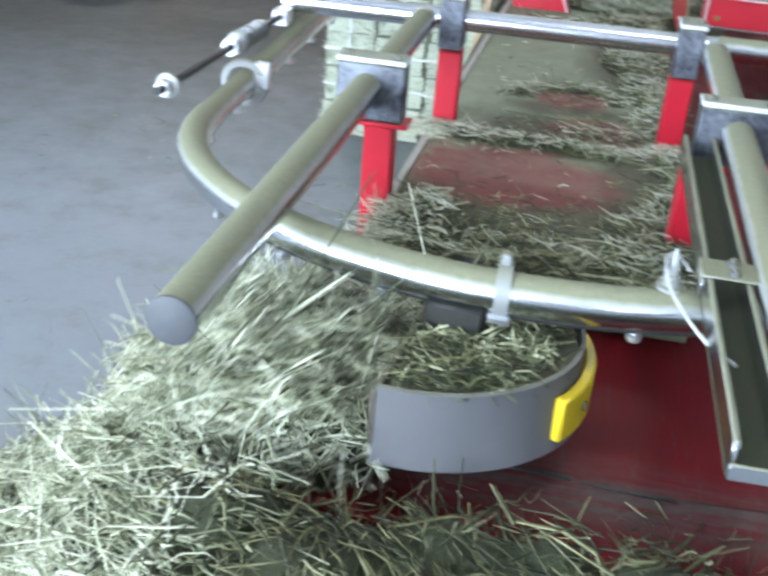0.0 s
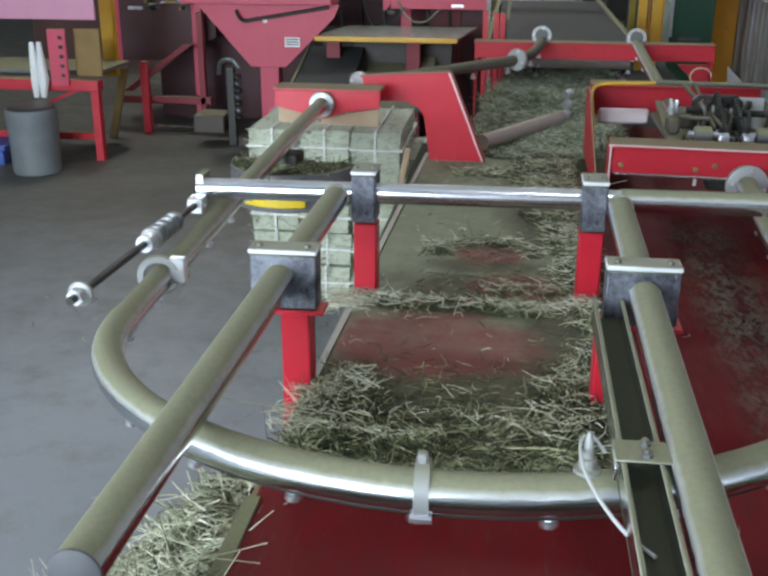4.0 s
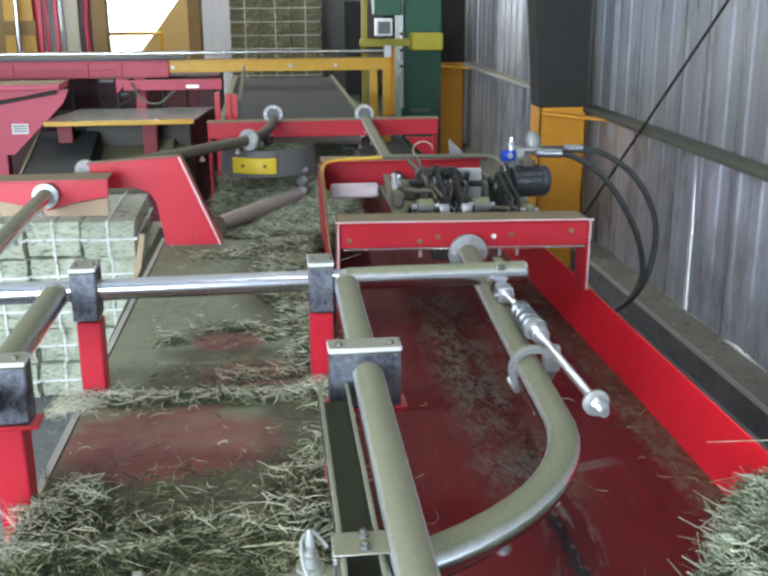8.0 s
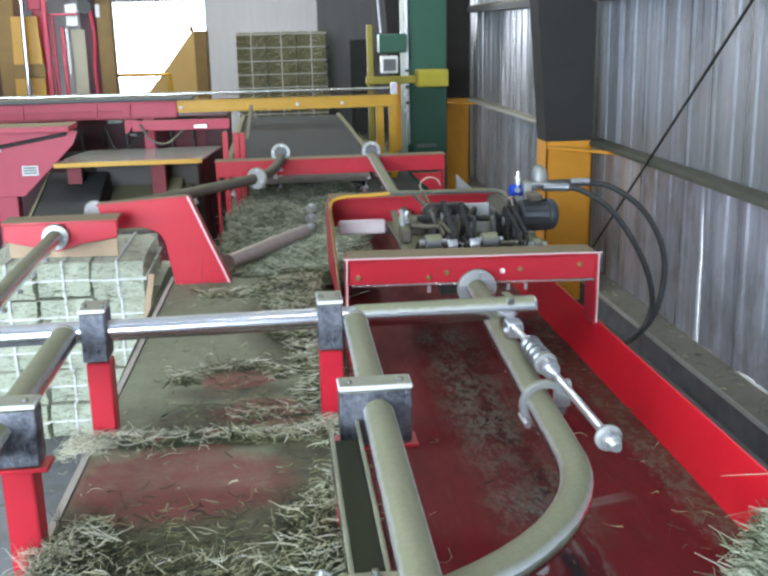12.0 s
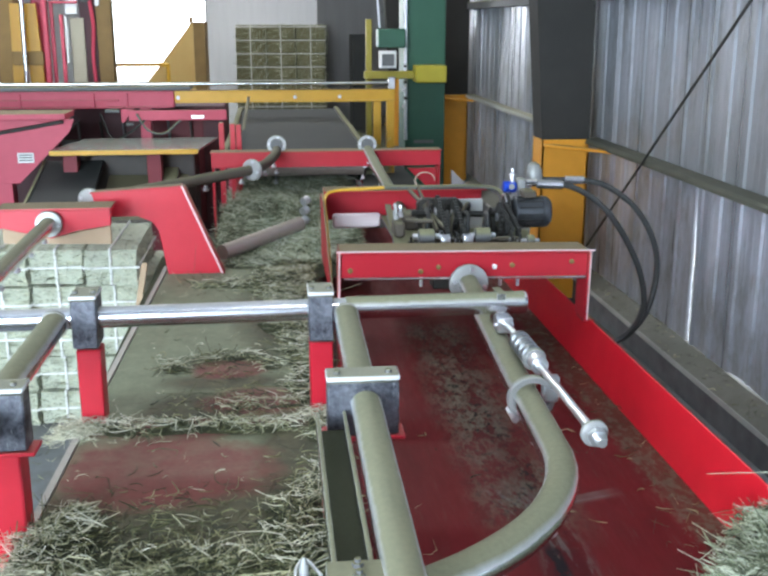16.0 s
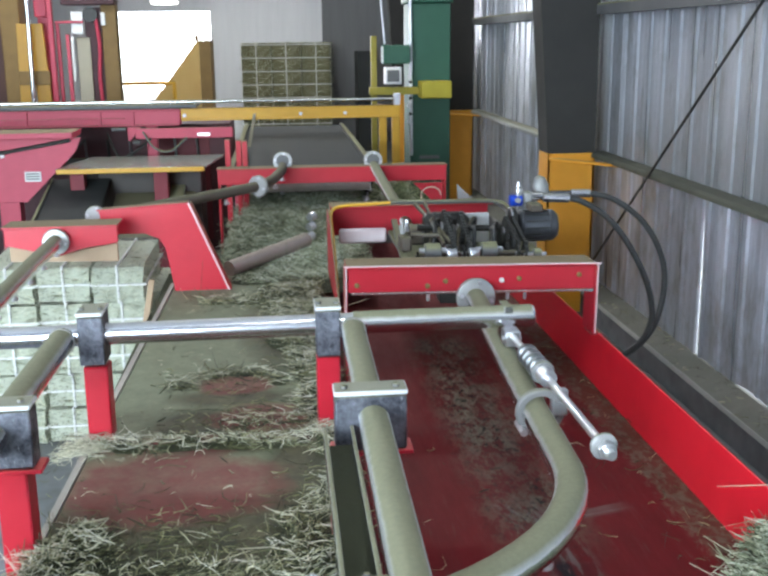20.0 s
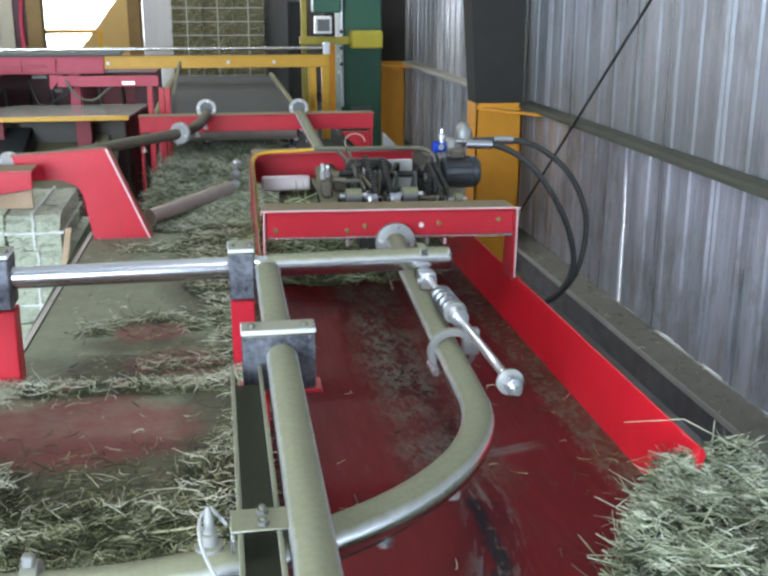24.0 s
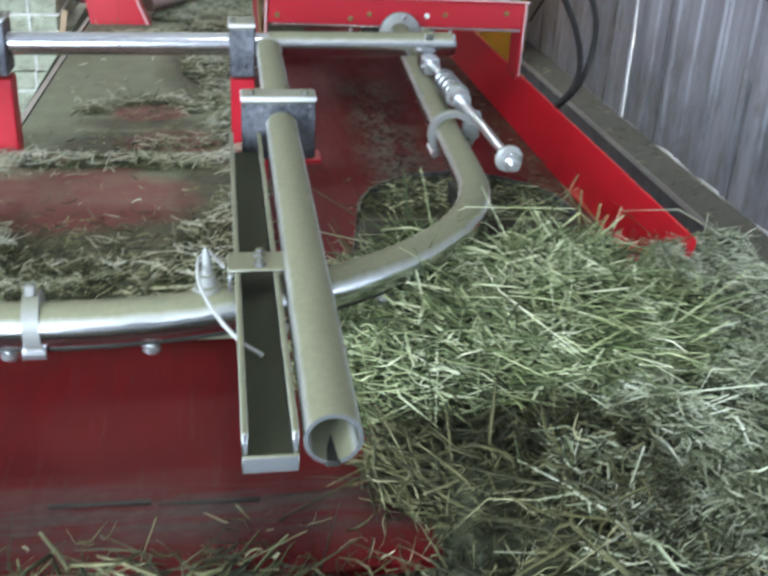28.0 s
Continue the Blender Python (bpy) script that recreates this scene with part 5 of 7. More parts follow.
def hydraulic_hose(pts, ferrules):
    hose = thing("hydraulic_hose", (1.6, 4.1, 0.62), "black hydraulic hose arching down towards the wall", "hose", "hydraulic hoses")
    part("hose", sweep(bmesh.new(), smooth_path(pts), 0.0125, 12), RUBBER, hose)
    for a, b in ferrules:
        part("ferrule", rod(a, b, 0.017, 12), CHROME, hose, "chromed ferrule")
    return hose


hydraulic_hose([(1.305, 4.1, 1.086), (1.374, 4.1, 1.078), (1.458, 4.1, 1.038), (1.533, 4.1, 0.976), (1.612, 4.1, 0.872), (1.685, 4.1, 0.734), (1.719, 4.1, 0.606), (1.71, 4.1, 0.52), (1.671, 4.1, 0.456), (1.60, 4.1, 0.40), (1.48, 4.08, 0.33), (1.38, 4.07, 0.2), (1.35, 4.06, 0.013)], [((1.24, 4.1, 1.088), (1.345, 4.1, 1.083))])
hydraulic_hose([(1.30, 4.24, 1.083), (1.40, 4.21, 1.086), (1.50, 4.2, 1.079), (1.583, 4.2, 1.049), (1.683, 4.2, 0.975), (1.754, 4.2, 0.879), (1.798, 4.2, 0.771), (1.806, 4.2, 0.663), (1.787, 4.19, 0.565), (1.755, 4.18, 0.49), (1.68, 4.17, 0.41), (1.55, 4.16, 0.34), (1.43, 4.15, 0.2), (1.41, 4.14, 0.013)], [((1.385, 4.212, 1.086), (1.465, 4.203, 1.085))])

brace = thing("wall_brace", (2.0, 5.0, 1.4), "taut dark cable brace along the wall", "brace")
part("cable", rod((2.1, 6.1, 0.378), (2.1, 2.2, 3.237), 0.007, 8), DARK, brace)

# ---- bracket and arm over the return side ----
bracket = thing("return_bracket", (-0.7, 4.28, 0.66), "red bracket holding the return pipe, dusty on top", "bracket")
part("plate", slab([(-0.925, 0.99), (-0.48, 1.0), (-0.482, 0.925), (-0.62, 0.905), (-0.72, 0.875), (-0.93, 0.925)], "y", 4.255, 4.27), RED_CLEAN, bracket)
part("top_plate", boxed((-0.93, 4.23, 0.9935), (-0.475, 4.38, 1.004), 0.002), RED, bracket, "dusty top plate")
part("rub_board", slab([(-0.92, 0.918), (-0.73, 0.870), (-0.61, 0.898), (-0.49, 0.918), (-0.49, 0.84), (-0.92, 0.85)], "y", 4.29, 4.31), WOOD, bracket, "pale wooden board")

arm = thing("bent_guide_plate", (-0.2, 4.45, ZI), "bright red bent arm plate standing on the bench", "arm")
part("arm_plate", slab([(-0.585, 1.025), (-0.21, 1.048), (-0.055, 0.668), (-0.285, 0.668), (-0.315, 0.86), (-0.34, 0.90), (-0.40, 0.925), (-0.56, 0.925)], "y", 4.445, 4.457), RED_CLEAN, arm)
part("arm_edge", slab([(-0.21, 1.05), (-0.198, 1.05), (-0.043, 0.668), (-0.055, 0.668)], "y", 4.435, 4.50), RED, arm)
# strip draws the bevel highlight on the arm's edge
part("rubbed_edge", slab([(-0.212, 1.052), (-0.204, 1.052), (-0.049, 0.670), (-0.057, 0.670)], "y", 4.432, 4.4345, 0), EDGE_SHINE, arm, "pale edge of highlight and wear")
part("arm_top", slab([(-0.59, 1.026), (-0.21, 1.049), (-0.21, 1.055), (-0.59, 1.032)], "y", 4.435, 4.50, 0), RED, arm)

# ---- far beam ----
fbeam = thing("far_beam", (0.45, 5.55, ZD), "red channel beam carrying the far pipe ends", "beam")
part("web", boxed((-0.15, 5.545, 0.972), (1.08, 5.557, 1.05), 0.002), RED, fbeam)
part("top_flange", boxed((-0.155, 5.53, 1.0505), (1.085, 5.64, 1.058), 0.002), RED, fbeam)
for x in (-0.15, 1.068):
    part("leg", boxed((x, 5.56, 0.0), (x + 0.012, 5.66, 1.05), 0.002), RED, fbeam)
part("gusset", slab([(0.90, 0.955), (1.066, 0.80), (1.066, 0.955)], "y", 5.58, 5.592), RED, fbeam)
fdeck = thing("far_deck", (0.45, 7.6, 0.4), "worn grey infeed deck beyond the beam", "deck")
part("deck", slab([(-0.10, 5.92), (1.25, 5.92), (1.25, 9.9), (-0.10, 9.9)], "z", 0.50, 0.55), BELT, fdeck)
for x in (-0.08, 1.2):
    for y in (6.2, 9.6):
        part("leg", boxed((x - 0.03, y, 0), (x + 0.03, y + 0.06, 0.499), 0.002), RED, fdeck)
fconv = thing("outfeed_conveyor", (0.3, 7.2, 0), "dark grey belt conveyor leading away under the yellow beam", "conveyor")
part("belt", boxed((-0.08, 5.78, 0.985), (0.70, 9.0, 1.0), 0.006), BELT, fconv)
part("side_bar", boxed((0.701, 5.76, 0.955), (0.735, 9.0, 1.018), 0.004), DUST_STEEL, fconv, "dusty side bar")
part("side_bar", boxed((-0.115, 5.9, 0.955), (-0.081, 9.0, 1.018), 0.004), DUST_STEEL, fconv)
part("side_plate", boxed((-0.105, 6.4, 0.60), (-0.085, 9.0, 0.9545), 0.003), PINK, fconv)
for x in (-0.10, 0.70):
    for y in (6.5, 8.8):
        part("leg", boxed((x, y, 0.0), (x + 0.035, y + 0.05, 0.954), 0.003), PINK, fconv)
part("head_pulley", lathe((-0.075, 5.82, 0.930), (1, 0, 0), [(0, 0.03), (0.002, 0.044), (0.76, 0.044), (0.762, 0.03)], 20), plain("worn_brown_pulley", (0.14, 0.11, 0.09), (0.30, 0.26, 0.23), 12.0, 0.5, 0.2), fconv, "worn brown head pulley")
nozzle = thing("roller_row", (0.30, 5.05, ZI), "steel roller lying across the far bench with stacked washers", "roller")
part("roller", rod((-0.06, 4.62, 0.72), (0.30, 5.05, 0.76), 0.035, 14), dusty("rubbed_steel", (0.40, 0.33, 0.30), 0.38, 0.5, low=0.6, high=1.2, top=0.6), nozzle)
for k in range(3):
    part("washer", lathe((0.31 + 0.005 * k, 5.07 + 0.03 * k, 0.765 + 0.045 * k), (0.6, 0.7, 0.2), [(0, 0.02), (0.035, 0.022)], 14), ZINC, nozzle)


# ---- far machines ----
cross = thing("transfer_conveyor", (-0.8, 8.2, 0), "long red and yellow transfer conveyor crossing the hall", "conveyor")
part("yellow_beam", boxed((-0.58, 8.18, 1.12), (1.14, 8.26, 1.215), 0.006), YELLOW, cross, "yellow box beam")
part("red_beam", boxed((-3.25, 8.17, 1.085), (-0.581, 8.27, 1.215), 0.006), PINK, cross, "faded red box beam")
for z0, z1, y in ((1.120, 1.134, 8.162), (1.196, 1.2155, 8.168)):
    part("yellow_lip", boxed((-0.575, y, z0), (1.135, 8.1795, z1), 0.002), YELLOW, cross)
for x0, x1, z0, z1, y in ((-3.2, -0.62, 1.198, 1.2155, 8.150), (-3.2, -0.60, 1.085, 1.098, 8.152), (-2.4, -1.0, 1.135, 1.150, 8.158)):
    part("red_lip", boxed((x0, y, z0), (x1, 8.1695, z1), 0.002), PINK, cross)
# thin dark strip in place of the shadow line under the guide rail
part("shadow_rail", boxed((-2.9, 8.11, 1.217), (1.08, 8.119, 1.2215), 0.001), DARK, cross)
part("top_rail", rod((-3.0, 8.1, 1.275), (1.10, 8.1, 1.265), 0.013, 10), STEEL, cross, "bright guide rail")
part("top_belt", boxed((-2.6, 8.12, 1.222), (-0.45, 8.75, 1.25), 0.004), DUST_STEEL, cross)
part("end_plate", boxed((1.08, 8.08, 1.22), (1.13, 8.13, 1.31), 0.004), ZINC, cross)
for x in (0.97, 1.075):
    part("yellow_leg", boxed((x, 8.19, 0.0), (x + 0.062, 8.25, 1.119), 0.004), YELLOW, cross, "yellow leg")
for x in (-2.55, -0.85):
    part("red_leg", boxed((x, 8.19, 0.0), (x + 0.08, 8.27, 1.084), 0.004), PINK, cross)
part("red_apron", boxed((-0.92, 8.08, 0.995), (-0.18, 8.10, 1.075), 0.003), PINK, cross)
for x in (-2.9, -2.3, -1.75, -1.2, -0.95):
    part("stiffener", boxed((x, 8.150, 1.09), (x + 0.018, 8.169, 1.21), 0.002), PINK, cross)
for x in (-1.9, -1.32, -0.80, -0.55, 0.35, 0.7):
    part("bolt", lathe((x, 8.165, 1.16 if x > -0.6 else 1.24), (0, -1, 0), [(0, 0.014), (0.01, 0.014)], 8), WHITE, cross)

# fittings, lines and brackets hung under the beam
rr = random.Random(77)
for k in range(22):
    x = rr.uniform(-3.1, -0.4)
    part("fitting", boxed((x, 8.05, 0.96 + 0.05 * (k % 3)), (x + rr.uniform(0.03, 0.12), 8.075, 0.985 + 0.05 * (k % 3)), 0.003), (DARK, ZINC, DUST_STEEL, DARK, BROWN)[k % 5], cross)
for k in range(4):
    x = (-1.85, -1.62, -1.13, -0.86)[k]
    part("line", sweep(bmesh.new(), smooth_path([(x, 8.06, 1.05), (x + 0.08, 8.04, 0.93 - 0.03 * (k % 3)), (x + 0.2, 8.05, 0.90), (x + 0.33, 8.06, 1.0)]), 0.009, 6), DARK if k % 3 else DUST_STEEL, cross)
for x in (-2.2, -1.42, -0.98):
    part("bracket", slab([(x, 1.084), (x + 0.10, 1.084), (x + 0.02, 0.98), (x, 0.98)], "y", 8.10, 8.12), PINK, cross)

press_plate = thing("sheet_feed_table", (-0.8, 7.6, 0), "steel feed table with a polished top and yellow edge", "feed table")
# polished top lightened: the gate's glare is put into its base colour
part("top", slab([(-1.37, 7.30), (-0.34, 7.30), (-0.25, 8.05), (-1.25, 8.05)], "z", 0.855, 0.868), plain("glare_pale_steel", (0.30, 0.33, 0.28), (0.56, 0.60, 0.55), 4.0, 0.22, 0.6, 0.02), press_plate, "polished steel top")
part("edge", boxed((-1.36, 7.27, 0.835), (-0.35, 7.299, 0.868), 0.003), YELLOW, press_plate, "yellow front edge")
for x in (-1.3, -0.72):
    part("leg", boxed((x, 7.4, 0), (x + 0.10, 7.5, 0.854), 0.004), DULL_RED, press_plate)
part("belly", slab([(7.35, 0.35), (7.9, 0.20), (7.9, 0.80), (7.35, 0.60)], "x", -0.62, -0.52), DUST_STEEL, press_plate)
part("crossbar", boxed((-1.2, 7.45, 0.30), (-0.4, 7.5, 0.36), 0.003), PINK, press_plate)

ramp_belt = thing("incline_belt", (-1.25, 6.9, 0), "dusty inclined belt running under the feed table", "belt")
part("belt", slab([(6.1, 0.30), (7.6, 0.72), (7.6, 0.76), (6.1, 0.34)], "x", -1.45, -1.05), BELT, ramp_belt)
part("frame", slab([(6.1, 0.22), (7.6, 0.62), (7.6, 0.77), (6.1, 0.36)], "x", -1.47, -1.452), DUST_STEEL, ramp_belt)
for y in (6.3, 7.3):
    part("leg", boxed((-1.46, y, 0), (-1.42, y + 0.05, 0.28 + (y - 6.1) * 0.26), 0.003), RED, ramp_belt)

tower = thing("gate_frame", (-0.07, 5.9, 0), "pair of red upright frame bars beside the far beam", "frame")
for x in (-0.13, -0.065, -0.03):
    part("upright", boxed((x, 5.86 + abs(x), 0.0), (x + 0.03, 5.90 + abs(x), 1.17), 0.003), RED, tower)
part("strut", slab([(5.95, 1.13), (6.0, 1.13), (7.4, 1.19), (7.4, 1.22)], "x", 0.0, 0.02), GRIMY, tower)

hopper = thing("red_hopper", (-1.75, 7.4, 0), "faded red triangular hopper plate on a leg", "hopper")
part("plate", slab([(-2.25, 1.075), (-1.20, 1.075), (-1.24, 0.98), (-1.60, 0.63), (-1.86, 0.63)], "y", 7.39, 7.41), PINK, hopper)
part("shelf", boxed((-2.34, 7.30, 1.078), (-1.24, 7.62, 1.12), 0.004), PINK, hopper, "dusty top shelf")
part("leg", boxed((-1.80, 7.42, 0.0), (-1.66, 7.54, 0.64), 0.005), PINK, hopper)
part("back_leg", boxed((-1.50, 7.9, 0.0), (-1.40, 8.0, 0.7), 0.005), DUST_STEEL, hopper)
part("cheek", slab([(7.41, 1.07), (8.0, 1.07), (8.0, 0.75), (7.41, 0.63)], "x", -1.62, -1.605), DUST_STEEL, hopper)
lab = part("plate_label", boxed((-1.60, 7.382, 0.775), (-1.49, 7.389, 0.845), 0.001), WHITE, hopper, "small white label")
for k in range(3):
    part("print_line", boxed((-1.59, 7.379, 0.79 + 0.018 * k), (-1.50, 7.3815, 0.798 + 0.018 * k), 0), DARK, lab)
part("hanging_strap", sweep(bmesh.new(), smooth_path([(-1.95, 7.37, 1.03), (-1.90, 7.36, 0.96), (-1.78, 7.36, 0.975), (-1.5, 7.37, 1.02), (-1.27, 7.37, 1.06)]), 0.014, 6), DARK, hopper, "dark strap")
part("bolt", lathe((-1.74, 7.385, 0.96), (0, -1, 0), [(0, 0.018), (0.01, 0.018)], 8), WHITE, hopper)
chest = thing("valve_stand", (-2.05, 7.6, 0), "small valve stand with coiled chrome fittings", "stand")
part("box", boxed((-2.36, 7.5, 0.10), (-2.12, 7.75, 0.24), 0.01), GRIMY, chest)
part("post", boxed((-2.10, 7.55, 0), (-2.04, 7.6, 0.60), 0.004), DARK, chest)
for k in range(7):
    part("coil", lathe((-2.0, 7.5, 0.22 + 0.05 * k), (0.2, 0, 1), [(0, 0.02), (0.01, 0.030), (0.025, 0.030), (0.035, 0.02)], 12), SPRING if k % 2 else DARK, chest)
part("tap", sweep(bmesh.new(), smooth_path([(-2.14, 7.5, 0.55), (-2.12, 7.5, 0.64), (-2.04, 7.5, 0.66), (-1.98, 7.5, 0.60)]), 0.016, 8), SPRING, chest)

green = thing("green_press_column", (1.55, 9.3, 0), "tall dark green press column with yellow boxes", "press column")
part("column", boxed((1.36, 9.25, 0), (1.72, 9.75, 2.03), 0.01), GREEN, green)
part("cap", boxed((1.34, 9.23, 2.031), (1.74, 9.77, 2.085), 0.01), GREEN, green)
part("side_box", boxed((1.10, 9.08, 1.51), (1.34, 9.3, 1.67), 0.01), GREEN, green)
pb = part("panel_box", boxed((1.105, 9.0, 1.34), (1.25, 9.12, 1.485), 0.006), WHITE, green, "white control box")
part("panel_face", boxed((1.125, 8.992, 1.36), (1.23, 8.9995, 1.46), 0.002), DUST_STEEL, pb)
part("yellow_box", boxed((1.42, 8.98, 1.215), (1.69, 9.2, 1.36), 0.008), plain("olive_yellow_paint", (0.36, 0.30, 0.02), (0.45, 0.38, 0.03), 9.0, 0.5), green, "olive yellow box")
part("yellow_arm", boxed((0.98, 9.1, 1.245), (1.419, 9.18, 1.31), 0.004), plain("olive_arm_paint", (0.28, 0.23, 0.02), (0.35, 0.29, 0.03), 9.0, 0.5), green, "olive yellow arm")
part("yellow_post", boxed((1.0, 9.15, 0.5), (1.05, 9.22, 1.75), 0.004), plain("olive_post_paint", (0.24, 0.20, 0.02), (0.3, 0.25, 0.03), 9.0, 0.5), green)
part("conduit", rod((1.36, 9.2, 0.7), (1.35, 9.2, 2.9), 0.014, 8), ZINC, green)
part("conduit", rod((1.12, 9.15, 1.68), (1.02, 9.15, 2.9), 0.01, 8), ZINC, green)
for k in range(6):
    part("knob", lathe((1.34 + 0.01 * (k % 2), 9.19, 1.0 + 0.07 * k), (0, -1, 0), [(0, 0.016), (0.02, 0.016)], 8), DARK if k % 2 else ZINC, green)
part("lettering_bar", boxed((1.44, 9.243, 0.66), (1.62, 9.2495, 0.69), 0.001), DUST_STEEL, green)

press = thing("bale_press", (-2.1, 10.3, 0), "tall red and orange bale press with a bright piston rod", "press")
part("side_column", boxed((-2.42, 10.30, 0), (-2.235, 10.55, 3.2), 0.01), BROWN, press, "rust-brown column")
part("rear_column", boxed((-2.10, 10.42, 0), (-1.985, 10.6, 2.32), 0.01), PINK, press)
for x0, x1, lean in ((-2.30, -2.20, 0.03), (-2.12, -1.99, -0.04)):
    part("guard_door", slab([(x0, 0.9), (x1, 0.9), (x1 + lean, 1.90), (x0 + lean, 1.90)], "y", 10.29, 10.33, 0.004), plain("ochre_door", (0.42, 0.22, 0.02), (0.52, 0.30, 0.04), 6.0, 0.5), press, "orange guard door")
part("door_band", boxed((-2.28, 10.27, 1.33), (-1.99, 10.289, 1.46), 0.004), BROWN, press)
part("piston_rod", rod((-2.15, 10.2, 0.9), (-2.13, 10.2, 2.32), 0.022, 12), CHROME, press, "bright piston rod")
part("red_ram", boxed((-2.11, 10.34, 1.96), (-1.99, 10.41, 2.26), 0.008), PINK, press)
part("slim_column", boxed((-1.975, 10.28, 0), (-1.935, 10.34, 2.26), 0.004), PINK, press)
part("head_hose", sweep(bmesh.new(), smooth_path([(-2.22, 10.3, 2.30), (-2.1, 10.28, 2.38), (-1.98, 10.3, 2.27)]), 0.02, 8), DARK, press)
stack_head = thing("tying_head", (-1.65, 10.5, 0), "bale tying head with white panels between dark red posts", "tying head")
for x, z in ((-1.93, 1.92), (-1.84, 1.80)):
    part("post", boxed((x, 10.38, 0), (x + 0.035, 10.42, z), 0.004), PINK, stack_head)
part("cross_rail", boxed((-1.93, 10.36, 1.90), (-1.66, 10.379, 1.925), 0.003), PINK, stack_head)
part("white_panel", boxed((-1.78, 10.38, 1.80), (-1.665, 10.40, 2.01), 0.004), WHITE, stack_head, "white panel")
part("white_guide", boxed((-1.79, 10.37, 1.35), (-1.765, 10.379, 1.78), 0.003), WHITE, stack_head)
part("tan_panel", boxed((-1.75, 10.42, 0.9), (-1.62, 10.44, 1.77), 0.004), plain("dusty_tan_panel", (0.36, 0.33, 0.24), (0.46, 0.43, 0.33), 5.0, 0.7), stack_head)
part("dark_column", boxed((-1.66, 10.45, 0), (-1.50, 10.60, 2.05), 0.006), plain("dark_maroon_column", (0.05, 0.018, 0.022), (0.09, 0.03, 0.035), 5.0, 0.6), stack_head)
part("rust_column", boxed((-1.499, 10.42, 0), (-1.36, 10.60, 2.07), 0.006), BROWN, stack_head, "rust-brown column")
part("head", boxed((-1.86, 10.36, 2.071), (-1.36, 10.62, 2.12), 0.006), plain("dark_maroon_head", (0.05, 0.018, 0.022), (0.09, 0.03, 0.035), 5.0, 0.6), stack_head)
part("bright_tab", boxed((-1.50, 10.40, 1.88), (-1.46, 10.418, 2.0), 0.003), WHITE, stack_head)
part("wheel", lathe((-1.60, 10.40, 1.98), (0, 1, 0), [(0, 0.07), (0.03, 0.07)], 18), DARK, stack_head)
part("red_motor", rod((-1.86, 10.4, 2.15), (-1.74, 10.4, 2.15), 0.035, 12), PINK, stack_head)
part("hose", sweep(bmesh.new(), smooth_path([(-1.56, 10.43, 2.0), (-1.53, 10.42, 1.7), (-1.55, 10.43, 1.4), (-1.54, 10.43, 1.1)]), 0.018, 8), PINK, stack_head)

partition = thing("stacker_frame", (-3.9, 11.6, 0), "tall dark maroon stacker frame with white uprights", "stacker")
part("backing", boxed((-5.6, 11.62, 0), (-2.75, 11.7, 3.2), 0.005), plain("dull_maroon_sheet", (0.05, 0.022, 0.02), (0.10, 0.045, 0.035), 2.0, 0.6), partition)
part("green_board", boxed((-4.35, 11.56, 0.7), (-3.5, 11.6, 2.6), 0.005), plain("olive_board", (0.07, 0.075, 0.03), (0.12, 0.12, 0.05), 3.0, 0.7), partition, "dull olive board")
for x, w in ((-3.84, 0.06), (-3.37, 0.05), (-3.22, 0.045), (-3.07, 0.06)):
    part("upright", boxed((x, 11.48, 0.3), (x + w, 11.53, 3.2), 0.004), WHITE, partition, "white upright")
part("rung", boxed((-3.23, 11.495, 1.32), (-3.0, 11.52, 1.36), 0.003), WHITE, partition)
for x in (-4.55, -3.45):
    part("post", boxed((x, 11.50, 0), (x + 0.09, 11.56, 3.2), 0.004), PINK, partition)

panel = thing("sloping_guard", (-1.1, 14.0, 0), "tan sloping guard panel beside the far gate", "guard panel")
part("panel", slab([(-1.72, 0.55), (-1.60, 0.80), (-0.88, 1.72), (-0.85, 1.72), (-0.85, 0.0), (-1.72, 0.0)], "y", 13.98, 14.02), plain("tan_sheet", (0.50, 0.32, 0.10), (0.60, 0.42, 0.16), 4.0, 0.7), panel)
part("side", boxed((-0.849, 13.98, 0), (-0.70, 14.6, 1.735), 0.004), BROWN, panel)
part("peg", boxed((-0.90, 13.98, 1.721), (-0.85, 14.02, 1.80), 0.003), BROWN, panel)
grail = thing("yellow_guard_rail", (-1.3, 12.0, 0), "low yellow tube guard rail before the gate", "guard rail")
part("rail", rod((-1.75, 12, 1.265), (-0.985, 12, 1.265), 0.022, 8), YELLOW, grail)
for x in (-1.7, -1.0):
    part("post", rod((x, 12, 0), (x, 12, 1.265), 0.022, 8), YELLOW, grail)

under = thing("machine_housing", (-1.3, 8.7, 0), "dark maroon machine housing under the conveyor", "housing")
part("housing", boxed((-3.0, 8.62, 0.0), (-0.22, 9.35, 1.06), 0.01), plain("housing_maroon", (0.045, 0.014, 0.018), (0.10, 0.034, 0.038), 3.0, 0.6), under)
part("door", boxed((-1.55, 8.60, 0.12), (-1.05, 8.615, 0.80), 0.006), DUST_STEEL, under)
part("door", boxed((-0.85, 8.60, 0.10), (-0.40, 8.615, 0.95), 0.006), plain("dull_red_door", (0.10, 0.015, 0.02), (0.16, 0.025, 0.03), 5.0, 0.6), under)
